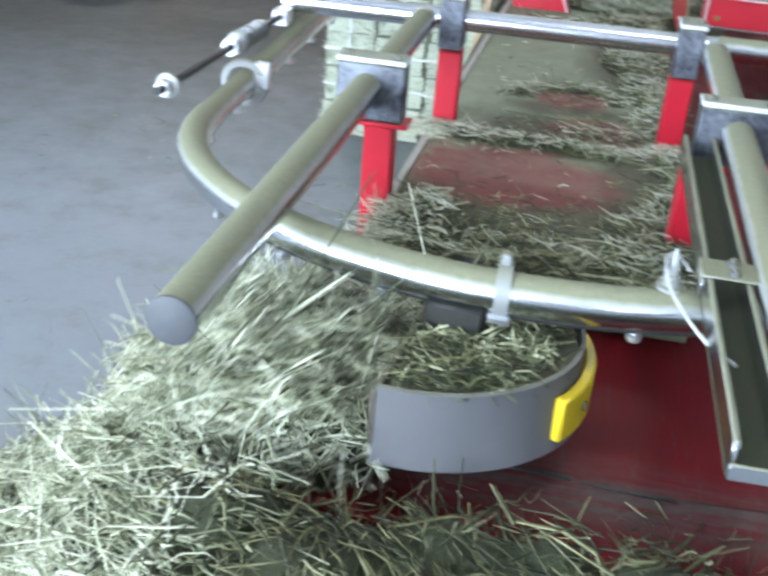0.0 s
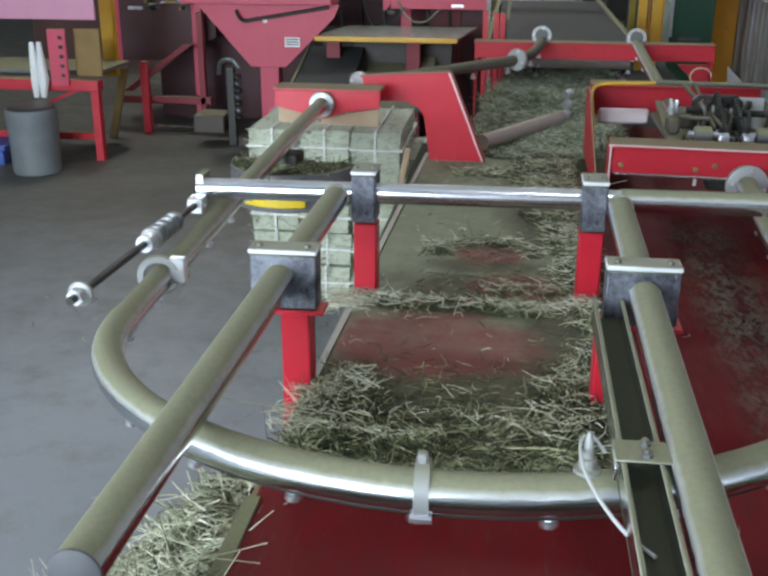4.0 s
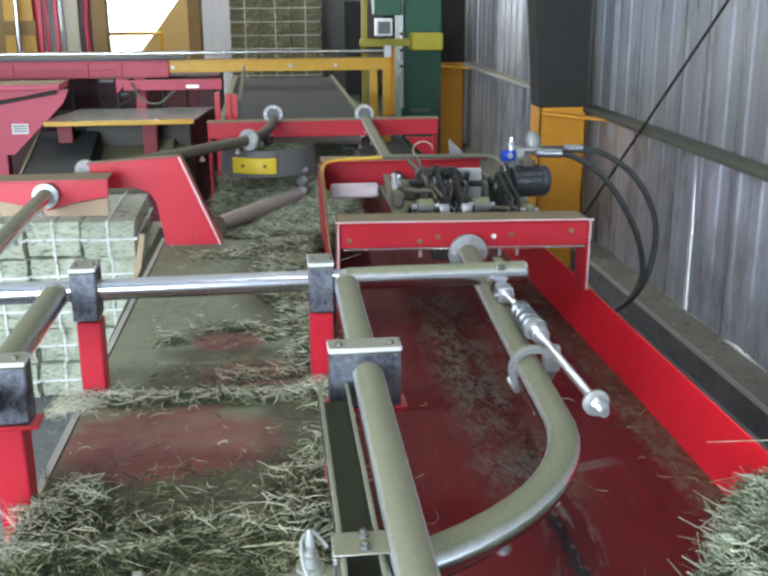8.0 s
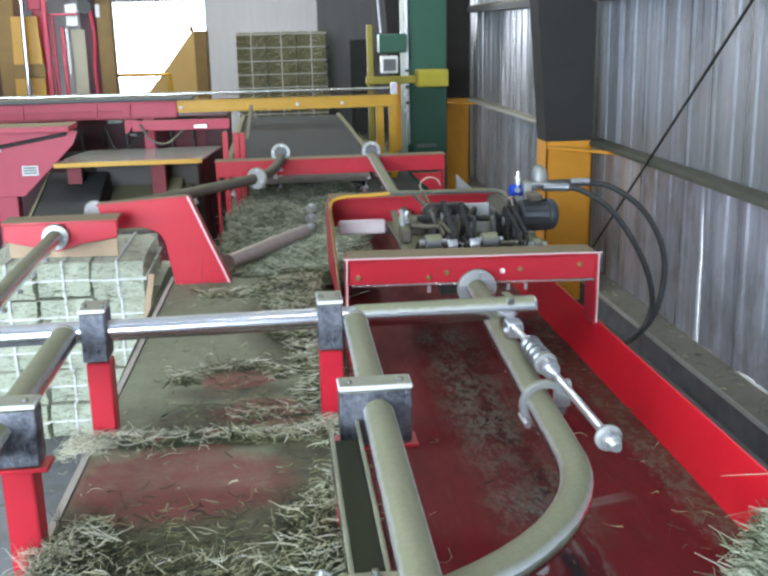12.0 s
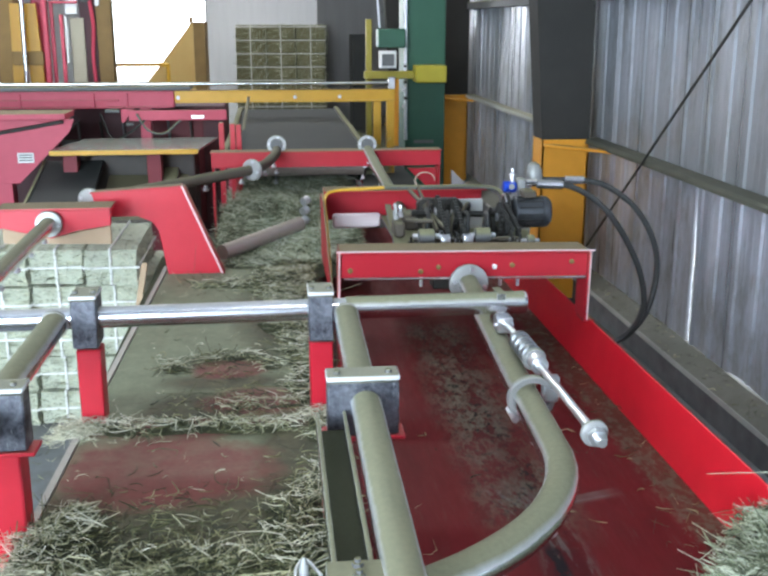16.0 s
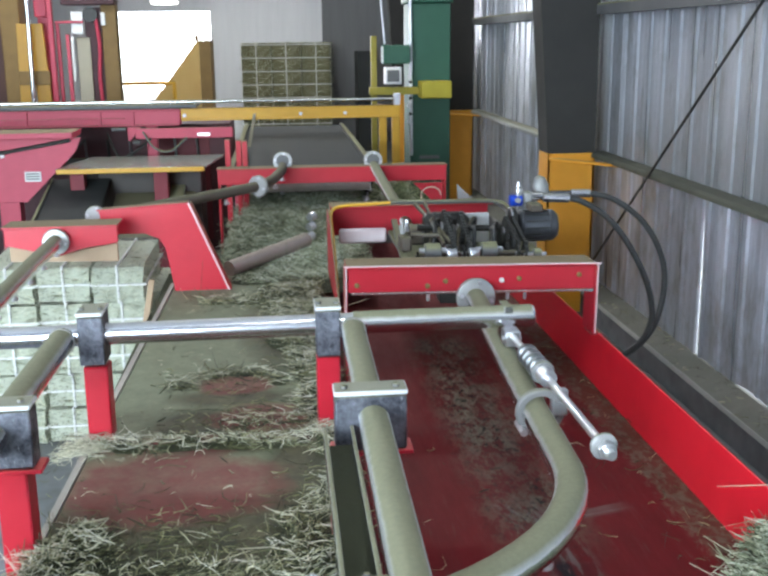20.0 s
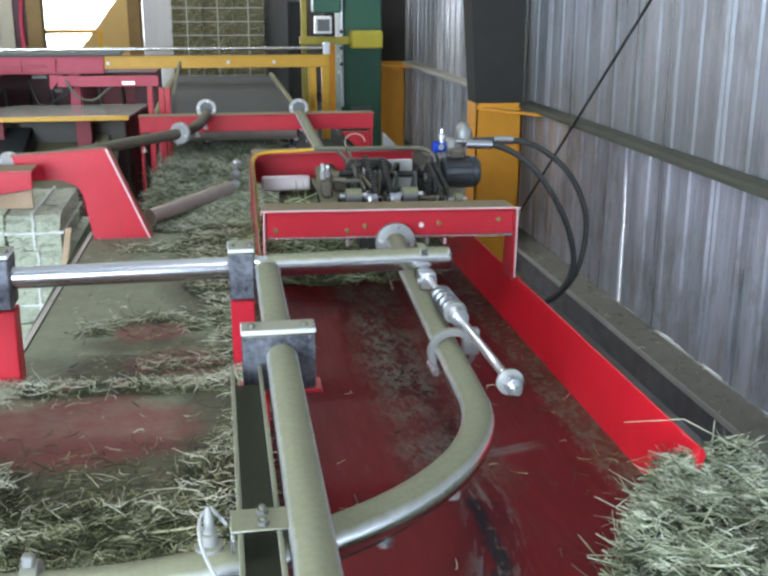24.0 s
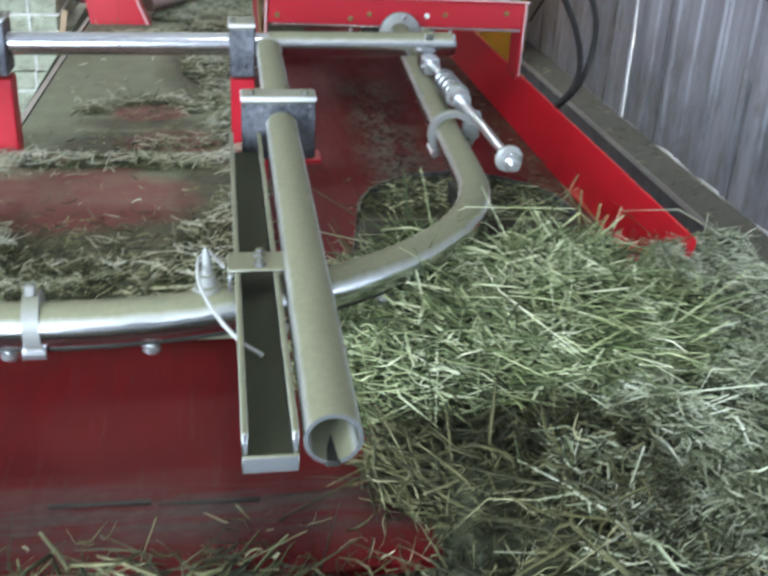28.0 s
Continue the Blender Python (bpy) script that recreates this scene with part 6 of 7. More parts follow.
for k in range(6):
    part("cable", sweep(bmesh.new(), smooth_path([(-1.4 + 0.18 * k, 8.58, 0.95), (-1.36 + 0.18 * k, 8.55, 0.6 - 0.05 * (k % 3)), (-1.25 + 0.18 * k, 8.56, 0.45), (-1.2 + 0.18 * k, 8.58, 0.2)]), 0.012, 6), DARK if k % 2 else DUST_STEEL, under)
side_body = thing("feed_housing", (-0.9, 7.75, 0), "dark housing below the feed table", "housing")
part("housing", boxed((-1.15, 7.62, 0.0), (-0.40, 8.0, 0.80), 0.01), plain("housing_dark_brown", (0.030, 0.024, 0.020), (0.075, 0.062, 0.050), 5.0, 0.6), side_body)
part("flap", slab([(7.0, 0.40), (7.6, 0.62), (7.6, 0.65), (7.0, 0.43)], "x", -1.02, -0.45), GRIMY, side_body)
for x in (-1.0, -0.5):
    part("hanger", boxed((x, 7.0, 0.0), (x + 0.03, 7.04, 0.42), 0.003), DARK, side_body)

# left-hand benches
bench = thing("infeed_bench", (-3.1, 7.2, 0), "red steel infeed bench with faded plates and a yellow post", "bench")
part("yellow_post", boxed((-3.07, 7.58, 0.5), (-2.97, 7.66, 1.27), 0.005), YELLOW, bench, "yellow post")
part("yellow_top", boxed((-4.2, 7.59, 1.22), (-3.071, 7.65, 1.27), 0.005), YELLOW, bench)
part("orange_panel", boxed((-3.03, 7.0, 0.59), (-2.84, 7.02, 0.92), 0.005), BROWN, bench, "orange-brown side panel")
part("pink_panel", boxed((-4.3, 7.0, 0.98), (-2.86, 7.02, 1.14), 0.004), plain("washed_pink_paint", (0.50, 0.20, 0.30), (0.60, 0.28, 0.38), 5.0, 0.5), bench, "washed-out pink panel")
part("pink_end", boxed((-3.17, 6.88, 0.54), (-3.04, 6.90, 0.93), 0.004), PINK, bench)
for k in range(5):
    part("slot", boxed((-3.09, 6.872, 0.60 + 0.065 * k), (-3.06, 6.8795, 0.625 + 0.065 * k), 0.002), DARK, bench)
part("table_rail", boxed((-4.3, 6.9, 0.50), (-2.84, 7.0, 0.58), 0.005), RED, bench)
part("leg", boxed((-2.91, 6.92, 0), (-2.85, 6.98, 0.575), 0.004), RED, bench)
part("leg", boxed((-2.91, 7.9, 0), (-2.85, 7.96, 0.575), 0.004), RED, bench)
part("foot_rail", boxed((-3.9, 6.93, 0.15), (-2.911, 6.98, 0.20), 0.004), RED, bench)
part("brace", slab([(-3.38, 0.36), (-3.32, 0.36), (-2.92, 0.53), (-2.98, 0.53)], "y", 6.94, 6.97), RED, bench)
part("top_sheet", boxed((-4.3, 7.03, 0.60), (-2.86, 7.57, 0.63), 0.004), DUST_STEEL, bench)
trough = thing("feed_trough", (-2.7, 8.3, 0), "dark maroon feed trough on red A-frame legs", "trough")
part("body", slab([(-3.22, 1.08), (-2.40, 1.08), (-2.40, 0.72), (-2.95, 0.52), (-3.22, 0.52)], "y", 8.35, 8.95), plain("maroon_paint", (0.05, 0.012, 0.014), (0.085, 0.02, 0.02), 5.0, 0.5), trough, "dark maroon trough body")
part("rail", boxed((-3.1, 7.98, 0.23), (-2.36, 8.04, 0.29), 0.004), DULL_RED, trough)
part("leg", boxed((-2.45, 7.98, 0), (-2.40, 8.04, 0.95), 0.004), DULL_RED, trough)
part("brace", slab([(-3.1, 0.32), (-3.02, 0.32), (-2.50, 0.70), (-2.58, 0.70)], "y", 8.0, 8.03), DULL_RED, trough)
part("brace", slab([(-3.13, 0.0), (-3.07, 0.0), (-2.93, 0.55), (-2.99, 0.55)], "y", 7.7, 7.73), BROWN, trough)
part("rope", sweep(bmesh.new(), smooth_path([(-2.95, 8.33, 0.98), (-2.80, 8.33, 1.0), (-2.62, 8.33, 1.03)]), 0.007, 6), WHITE, trough)
back_bin = thing("back_conveyor", (-2.6, 9.6, 0), "red roller conveyor standing behind the hopper", "conveyor")
part("frame", boxed((-3.6, 9.5, 0.55), (-1.3, 9.58, 0.75), 0.005), PINK, back_bin)
part("bed", boxed((-3.6, 9.59, 0.66), (-1.3, 10.0, 0.72), 0.005), DUST_STEEL, back_bin)
for x in (-3.3, -1.6):
    part("leg", boxed((x, 9.5, 0), (x + 0.08, 9.58, 0.549), 0.004), PINK, back_bin)
bin_ = thing("waste_barrel", (-3.18, 6.55, 0), "dented grey plastic waste barrel", "barrel")
part("barrel", lathe((-3.18, 6.55, 0.0), (0, 0, 1), [(0, 0.15), (0.01, 0.16), (0.2, 0.165), (0.40, 0.17), (0.42, 0.175), (0.44, 0.17)], 20), plain("weathered_grey_plastic", (0.10, 0.11, 0.11), (0.20, 0.21, 0.22), 8.0, 0.6), bin_)
part("liner", lathe((-3.18, 6.55, 0.441), (0, 0, 1), [(0, 0.165), (0.02, 0.15), (0.025, 0.1)], 16), DARK, bin_, "black bag liner")
gl = thing("work_gloves", (-3.25, 6.86, 0.45), "pair of pale work gloves hanging on the bench", "gloves")
for dx in (0.0, 0.055):
    bm = bmesh.new()
    sweep(bm, [(-3.28 + dx, 6.86, 0.84), (-3.275 + dx, 6.86, 0.70), (-3.27 + dx, 6.86, 0.58), (-3.28 + dx, 6.855, 0.46)], [0.018, 0.03, 0.038, 0.02], 8)
    part("glove", bm, WHITE, gl)
pallet = thing("blue_pallet", (-3.65, 6.8, 0), "blue plastic pallet on the floor", "pallet")
part("deck", boxed((-4.2, 6.68, 0.10), (-3.48, 7.2, 0.14), 0.006), plain("blue_plastic", (0.04, 0.08, 0.30), (0.07, 0.12, 0.40), 8.0, 0.5), pallet)
for k in range(4):
    part("foot", boxed((-4.18 + 0.2 * k, 6.69, 0.0), (-4.10 + 0.2 * k, 7.1, 0.099), 0.004), bpy.data.materials["blue_plastic"], pallet)
for k in range(6):
    part("rib", boxed((-4.18 + 0.115 * k, 6.674, 0.02), (-4.15 + 0.115 * k, 6.6795, 0.12), 0.001), bpy.data.materials["blue_plastic"], pallet)

# ---- bales ----


def bale(at, w, d, h, seed, label, group, strings=(0.25, 0.75), wrap=(0.5,), stuffing=BALE, proto={}):
    key = (round(w, 3), round(d, 3), round(h, 3), seed % 3)
    if key in proto:
        return copy_thing(proto[key], Matrix.Translation(at))
    b = thing("hay_bale", at, label, "hay bale", group)
    r = random.Random(seed)
    bm = bmesh.new()
    bmesh.ops.create_cube(bm, size=1, matrix=Matrix.Translation((at[0], at[1], at[2] + h / 2)) @ Matrix.Diagonal((w - 0.012, d - 0.012, h - 0.008, 1)))
    bmesh.ops.subdivide_edges(bm, edges=list(bm.edges), cuts=5, use_grid_fill=True)
    for v in bm.verts:
        n = noise.noise_vector(v.co * 14 + Vector((seed, 0, 0)))
        v.co += Vector((n.x, n.y, n.z * 0.6)) * 0.008
        if v.co.z < at[2] + 0.004:
            v.co.z = at[2]
    part("pressed_hay", bm, stuffing, b)
    def loop(pts):
        part("twine", sweep(bmesh.new(), pts + [pts[0]], 0.006 if w < 0.3 else 0.010, 6, cap=False), TWINE, b)
    x, y, z = at
    hw, hd, e = w / 2, d / 2, 0.002
    for f in strings:
        zz = z + h * f
        loop([(x - hw - e, y - hd - e, zz), (x + hw + e, y - hd - e, zz), (x + hw + e, y + hd + e, zz), (x - hw - e, y + hd + e, zz)])
    for f in wrap:
        xx = x - hw + w * f
        loop([(xx, y - hd - e, z + e), (xx, y - hd - e, z + h + e), (xx, y + hd + e, z + h + e), (xx, y + hd + e, z + e)])
    fz = np.random.default_rng(900 + seed)
    m = 420
    fp = np.column_stack([fz.uniform(-hw, hw, m), fz.uniform(-hd, hd, m), fz.uniform(0.01, h, m)])
    fc = fz.integers(0, 4, m)
    fp[fc < 2, 1] = -hd - 0.001
    fp[fc == 2, 2] = h + 0.001
    fp[fc == 3, 0] = hw + 0.001
    fv, fq = stalks(fz, fp + np.array(at), 0.035 * (w / 0.23), 0.0013 * (w / 0.23), 0.75)
    tagged(from_arrays("loose_hay", fv, fq, PALE_HAY, b), kind="stuff")
    proto[key] = b
    return b


for row in range(5):
    for colm in range(3):
        bale((-0.985 + 0.232 * colm + 0.006 * (row % 2), 4.72 + 0.012 * ((row + colm) % 3), 0.002 + 0.158 * row), 0.228, 0.62, 0.156, row * 3 + colm, "small pressed hay bale tied with white twine", "bale stack by the arm", (0.5,), (0.5,))
for row in range(4):
    bale((-0.34, 4.86, 0.002 + 0.158 * row), 0.16, 0.5, 0.156, 30 + row, "small pressed hay bale tied with white twine", "bale stack by the arm", (0.5,), (0.4,))
board = thing("leaning_lath", (-0.40, 4.36, 0.0), "pale wooden lath leaning on the bales", "lath")
part("lath", slab([(-0.53, 0.0), (-0.50, 0.0), (-0.36, 0.74), (-0.385, 0.74)], "y", 4.36, 4.372), WOOD, board)
for row in range(8):
    for colm in range(3):
        bale((-0.17 + 0.48 * colm, 17.3, 0.002 + 0.21 * row), 0.47, 0.9, 0.208, 50 + row * 3 + colm, "olive pressed hay bale strapped with white twine", "far bale stack", (0.5,) if row % 2 else (0.9,), (0.5,), OLIVE_BALE)
dark_stack = thing("dark_crate", (1.25, 16.5, 0), "dark crate standing by the far bales", "crate")
part("crate", boxed((1.42, 16.2, 0), (1.68, 16.9, 1.55), 0.01), BELT, dark_stack)

# ---- high lamps ----
def high_lamp(x, y, z=4.6, watts=120):
    l = thing("high_bay_lamp", (x, y, z), "round high bay lamp glowing under the roof", "lamp", "high bay lamps")
    part("shade", lathe((x, y, z), (0, 0, 1), [(0.0, 0.30), (0.02, 0.305), (0.05, 0.26), (0.07, 0.10), (0.10, 0.05)], 24), LAMP_SHELL, l)
    part("bulb", lathe((x, y, z - 0.03), (0, 0, 1), [(0.0, 0.27), (0.025, 0.285), (0.028, 0.285)], 24), GLOW, l, "glowing diffuser")
    part("drop_rod", rod((x, y, z + 0.10), (x, y, 6.199), 0.006, 6), RING, l)
    if watts:
        data = bpy.data.lights.new("lamp_light", "AREA")
        data.shape, data.size, data.energy, data.color = "DISK", 0.4, watts, (1.0, 0.98, 0.94)
        ob = new("lamp_light", data)
        ob.matrix_world = look((x, y, z - 0.06), (x, y, 0))


# lamps at z 4.6 are unseen, added to light machines and bales
for x, y, z, w in ((-3.13, 24.0, 3.2, 0), (-1.05, 24.0, 3.18, 0), (-0.70, 22.0, 2.85, 0), (-2.22, 23.0, 2.55, 0), (-0.3, 24.0, 3.37, 0), (1.0, 24.0, 3.4, 0), (-1.8, 12.0, 4.6, 80), (0.3, 14.5, 4.6, 45), (-3.2, 8.6, 4.6, 90), (0.4, 8.0, 4.6, 45), (-3.0, 2.0, 4.6, 0), (0.6, 1.0, 4.6, 15)):
    high_lamp(x, y, z, w)


# ---- hay ----
def heap(name, x0, x1, y0, y1, height, n, seed, label, length=0.095, width=0.0017, step=0.035, lift=0.02, flat=0.72, keep=None, at=None, straw=None):
    """A heap of hay: a matted bed and a thatch of single stalks on it."""
    rng = np.random.default_rng(seed)
    ob = thing(name, at or ((x0 + x1) / 2, (y0 + y1) / 2, 0), label, "hay", kind="stuff")
    v, q = surface(x0, x1, y0, y1, step, height)
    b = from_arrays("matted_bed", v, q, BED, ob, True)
    tagged(b, kind="stuff")
    c = np.stack([rng.uniform(x0, x1, n), rng.uniform(y0, y1, n)], -1)
    z = height(c[:, 0], c[:, 1])
    if keep is not None:
        ok = keep(c[:, 0], c[:, 1], z)
        c, z = c[ok], z[ok]
    pts = np.column_stack([c, z + np.abs(rng.normal(0, lift, len(z)))])
    field = waves(seed + 400, 8, 3.0, 9.0)
    v, q = tangle(rng, pts, length, width, flat, 2.6 * field(c[:, 0], c[:, 1]), 0.55)
    tagged(from_arrays("stalks", v, q, straw or HAY, ob), kind="stuff")
    return ob


def lumps(seed, low=14.0, high=34.0):
    """Rounded tufts with sharp creases between them, about 0 to 1."""
    a, b = waves(seed, 9, low, high), waves(seed + 1, 9, low * 0.6, high * 0.6)
    return lambda x, y: np.minimum(np.abs(a(x, y)) * 3.2, 1.2) * 0.6 + np.minimum(np.abs(b(x, y)) * 2.4, 1.2) * 0.4


W1, W2, W3 = waves(11), waves(12, 16, 3, 20), waves(13, 18, 4, 24)
L1, L2 = lumps(210), lumps(230)

# heap where the rail ends, spilling down past the table
def right_heap(x, y):
    ridge = 0.645 - 0.08 * np.clip((1.75 - y) / 0.8, 0, 1) - 0.20 * np.clip((1.42 - y) / 0.4, 0, 1)
    edge = np.clip((x - (0.74 + 0.40 * np.clip((y - 1.45) / 0.75, 0, 1.2) + 0.03 * W2(0 * x, y))) / 0.13, 0, 1)
    side = np.clip((1.75 - x) / 0.35, 0, 1)
    back = np.clip((2.18 + 0.02 * W2(x, 0 * y) - y) / 0.10, 0, 1)
    foot = 0.31 * np.clip((1.88 + 0.05 * W2(0 * x, y) - x) / 0.3, 0, 1) ** 0.6 * np.clip((y - 0.78 - 0.05 * W2(x, 0 * y)) / 0.35, 0, 1) ** 0.6 - 0.01
    return foot + (ridge - 0.33 + 0.02 * W2(x, y) + 0.075 * L1(x, y)) * (edge * back) ** 0.6 * (0.35 + 0.65 * side) + 0.01 * W3(x, y)


heap("hay_heap", 0.70, 1.9, 0.7, 2.3, right_heap, 42000, 21, "heap of green hay spilled at the end of the rail", length=0.062, width=0.0018, keep=lambda x, y, z: z > 0.02, lift=0.008, step=0.022, flat=0.84, straw=GREY_HAY)


# the great heap before and left of the table
def front_heap(x, y):
    front = (0.49 - 0.03 * np.clip((x - 0.5) / 0.5, 0, 1) + 0.085 * np.clip((x + 0.22) / 0.25, 0, 1) * np.exp(-((y - 1.15 - 0.03 * W2(x, 0 * y)) / 0.09) ** 2)) * np.clip((y - 0.35) / 0.25, 0, 1) * np.clip((1.21 + 0.05 * np.clip((x + 0.22) / 0.25, 0, 1) - y) / 0.10, 0, 1) ** 0.6
    out = np.clip((-0.42 - x) / (1.0 - 0.55 * np.clip((y - 1.5) / 0.7, 0, 1)), 0, 1)
    left = 0.50 * (1 - out) ** 1.05 * np.clip((2.32 - y) / 0.22, 0, 1) ** 0.7 * np.clip((y - 0.35) / 0.25, 0, 1)
    front = front + 0.13 * np.exp(-((x + 0.30) / 0.26) ** 2 - ((y - 1.10) / 0.16) ** 2)
    front = np.maximum(front, (0.60 + 0.03 * np.clip((x - 0.6) / 0.4, 0, 1)) * np.clip((x - 0.34 + 0.05 * W2(0 * x, y)) / 0.22, 0, 1) * np.clip((1.43 + 0.12 * np.clip((x - 0.6) / 0.5, 0, 1) - y) / 0.12, 0, 1) ** 0.6 * np.clip((y - 0.5) / 0.2, 0, 1))
    left = left + 0.06 * np.exp(-((x + 0.52) / 0.15) ** 2 - ((y - 1.30) / 0.25) ** 2)
    h = np.where(x < -0.44, np.maximum(left, front * (1 - out) ** 1.2), front)
    return np.where(h > 0.004, np.maximum(0.002, h - 0.03 + (0.03 * W1(x, y) + 0.085 * L2(x, y)) * np.clip(h * 5, 0, 1)), -0.03)


rk = np.random.default_rng(5)
heap("hay_pile", -1.5, -0.28, 0.3, 2.4, front_heap, 26600, 22, "large pile of fallen pale hay on the floor before the table", keep=lambda x, y, z: (z > 0.015) & (rk.uniform(-0.48, -0.28, len(x)) > x), lift=0.014, step=0.024, width=0.0019, flat=0.76, straw=PALE_HAY)
heap("trodden_hay", -0.52, 0.95, 0.3, 2.4, front_heap, 26000, 25, "hay heaped before the table front, shade put into its colour", keep=lambda x, y, z: (z > 0.015) & (rk.uniform(0, 1, len(x)) < 0.8) & (rk.uniform(-0.52, -0.30, len(x)) < x), lift=0.014, step=0.024, width=0.0018, flat=0.8, straw=SHADED_HAY)


heap("trodden_hay", 0.56, 1.15, 0.3, 1.7, front_heap, 15000, 26, "paler hay heaped at the table corner", keep=lambda x, y, z: (z > 0.015) & (rk.uniform(0.66, 0.98, len(x)) < x), lift=0.012, step=0.024, width=0.0018, flat=0.84, length=0.07, straw=GREY_HAY)


# loose drifts on the bench
def drift_height(x, y):
    def over(v, at, soft):
        return np.clip((v - at) / soft, 0, 1)
    right = over(x, 0.20 - 0.10 * over(y, 3.1, 0.5) - 0.04 * over(2.6, y, 0.4) + 0.05 * W1(0 * x, y * 2), 0.05) * over(4.9, y, 0.5)
    front = over(2.12 + 0.05 * W2(x * 1.5, 0 * y) + 0.10 * over(-0.16, x, 0.1) * over(x, -0.34, 0.06), y, 0.07)
    corner = over(2.30 + 0.03 * W2(x, y), y, 0.1) * over(x, 0.10, 0.1)
    line = np.exp(-((y - 2.725 - 0.03 * W2(x, 0 * y)) / (0.035 + 0.02 * over(-0.1, x, 0.1))) ** 2) * (0.75 + 0.25 * W3(x, y))
    curl = 0.55 * np.exp(-((np.hypot((x - 0.03) / 1.15, y - 3.18) - 0.11 - 0.04 * W3(x, y)) / 0.045) ** 2) * over(y, 3.14, 0.05)
    low = 0.6 * np.exp(-((y - 2.82 - 0.04 * W1(x, 0 * y)) / 0.035) ** 2) * over(x, -0.04, 0.1)
    far = 0.5 * np.exp(-((y - 4.3 - 0.1 * W2(x, 0 * y)) / 0.10) ** 2) * over(x, -0.24, 0.1)
    sparse = 0.32 * over(2.36 + 0.05 * W3(x, y), y, 0.1) * np.clip(0.6 + 0.5 * W3(x * 2, y * 2), 0, 1)
    return np.maximum.reduce([right, front, corner, line, curl, low, far, sparse]) * (x < 0.36)


rng = np.random.default_rng(31)
heap("hay_drift", -0.36, 0.345, 1.895, 4.9, lambda x, y: ZI - 0.014 + drift_height(x, y) * (0.010 + 0.024 * L1(x, y)), 46000, 23, "drifts of loose hay on the dusty bench", lift=0.006, flat=0.86, length=0.062, width=0.0015,
     keep=lambda x, y, z: rng.uniform(0, 1, len(x)) < drift_height(x, y) ** 1.5 * np.clip(0.55 + 0.6 * W3(x, y), 0.15, 1), step=0.02, at=(0, 3.0, ZI))


def far_height(x, y):
    return ZI - 0.012 + (0.02 + 0.14 * np.clip((y - 4.75) / 0.8, 0, 1)) * np.clip((y - 4.45) / 0.15, 0, 1) * np.clip((x + 0.13) / 0.14, 0, 1) * (1 + 0.25 * W2(x, y))


heap("far_hay", -0.13, 0.60, 4.4, 6.5, far_height, 20000, 24, "grey-green hay strewn under the crossing pipe", length=0.06, width=0.0014, lift=0.008, keep=lambda x, y, z: z > ZI + 0.004, at=(0.1, 5.0, ZI), straw=GREY_HAY)

def loose(name, pts, length, width, seed, label, straw):
    r = np.random.default_rng(seed)
    ob = thing(name, tuple(pts.mean(0)), label, "hay", kind="stuff")
    v, q = stalks(r, pts, length, width, 0.94, thick=0.4)
    tagged(from_arrays("stalks", v, q, straw, ob), kind="stuff")


rs = np.random.default_rng(91)
c = np.column_stack([rs.uniform(-0.40, 0.33, 16000), rs.uniform(1.91, 4.45, 16000)])
hh = drift_height(c[:, 0], c[:, 1])
pick = (hh > 0.3) & (rs.uniform(0, 1, len(c)) < 0.09 + 0.22 * W3(c[:, 0], c[:, 1]) + 0.42 * (np.abs(c[:, 1] - 2.73) < 0.06) + 0.34 * ((c[:, 0] < -0.20) & (c[:, 1] < 2.25)) + 0.25 * ((c[:, 0] > 0.15) & (c[:, 1] > 2.2)))
loose("pale_straw", np.column_stack([c[pick], ZI + 0.006 + 0.03 * hh[pick]]), 0.05, 0.0013, 92, "pale dry straw lying on the drifts", STRAW)
c = np.column_stack([rs.uniform(-0.34, 0.33, 4000), rs.uniform(1.9, 4.5, 4000)])
pick = rs.uniform(0, 1, len(c)) < 0.015 + 0.05 * (c[:, 1] < 2.95) * np.clip(W3(c[:, 0] * 1.3, c[:, 1] * 1.3) + 0.2, 0, 1) + 0.5 * np.clip(drift_height(c[:, 0], c[:, 1]) * 1.2 + 0.4 * W2(c[:, 0] * 1.5, c[:, 1] * 1.5) - 0.1, 0, 1)
loose("bench_chaff", np.column_stack([c[pick], np.full(pick.sum(), ZI + 0.003)]), 0.024, 0.0015, 93, "short chaff scattered over the dusty bench", PALE_HAY)
c = np.column_stack([rs.uniform(-0.33, 0.32, 9000), rs.uniform(1.98, 3.5, 9000)])
patch = 0.9 * np.exp(-((c[:, 1] - 2.12) / 0.17) ** 2) + 0.75 * np.exp(-((c[:, 1] - 2.9) / 0.16) ** 2 - ((c[:, 0] - 0.14) / 0.17) ** 2) + 0.6 * np.exp(-((c[:, 1] - 3.25) / 0.12) ** 2 - ((c[:, 0] - 0.05) / 0.18) ** 2) + 0.8 * np.exp(-((c[:, 0] - 0.26) / 0.08) ** 2) + 0.015
pick = rs.uniform(0, 1, len(c)) < 0.55 * patch * np.clip(0.5 + 0.9 * W3(c[:, 0] * 1.4, c[:, 1] * 1.4), 0.05, 1)
loose("damp_hay", np.column_stack([c[pick], np.full(pick.sum(), ZI + 0.002)]), 0.05, 0.0014, 97, "dark hay pressed flat on the bench", DARK_FLAT)

fx = rs.uniform(-0.36, 0.34, 2600)
fy = rs.uniform(1.885, 1.94, 2600)
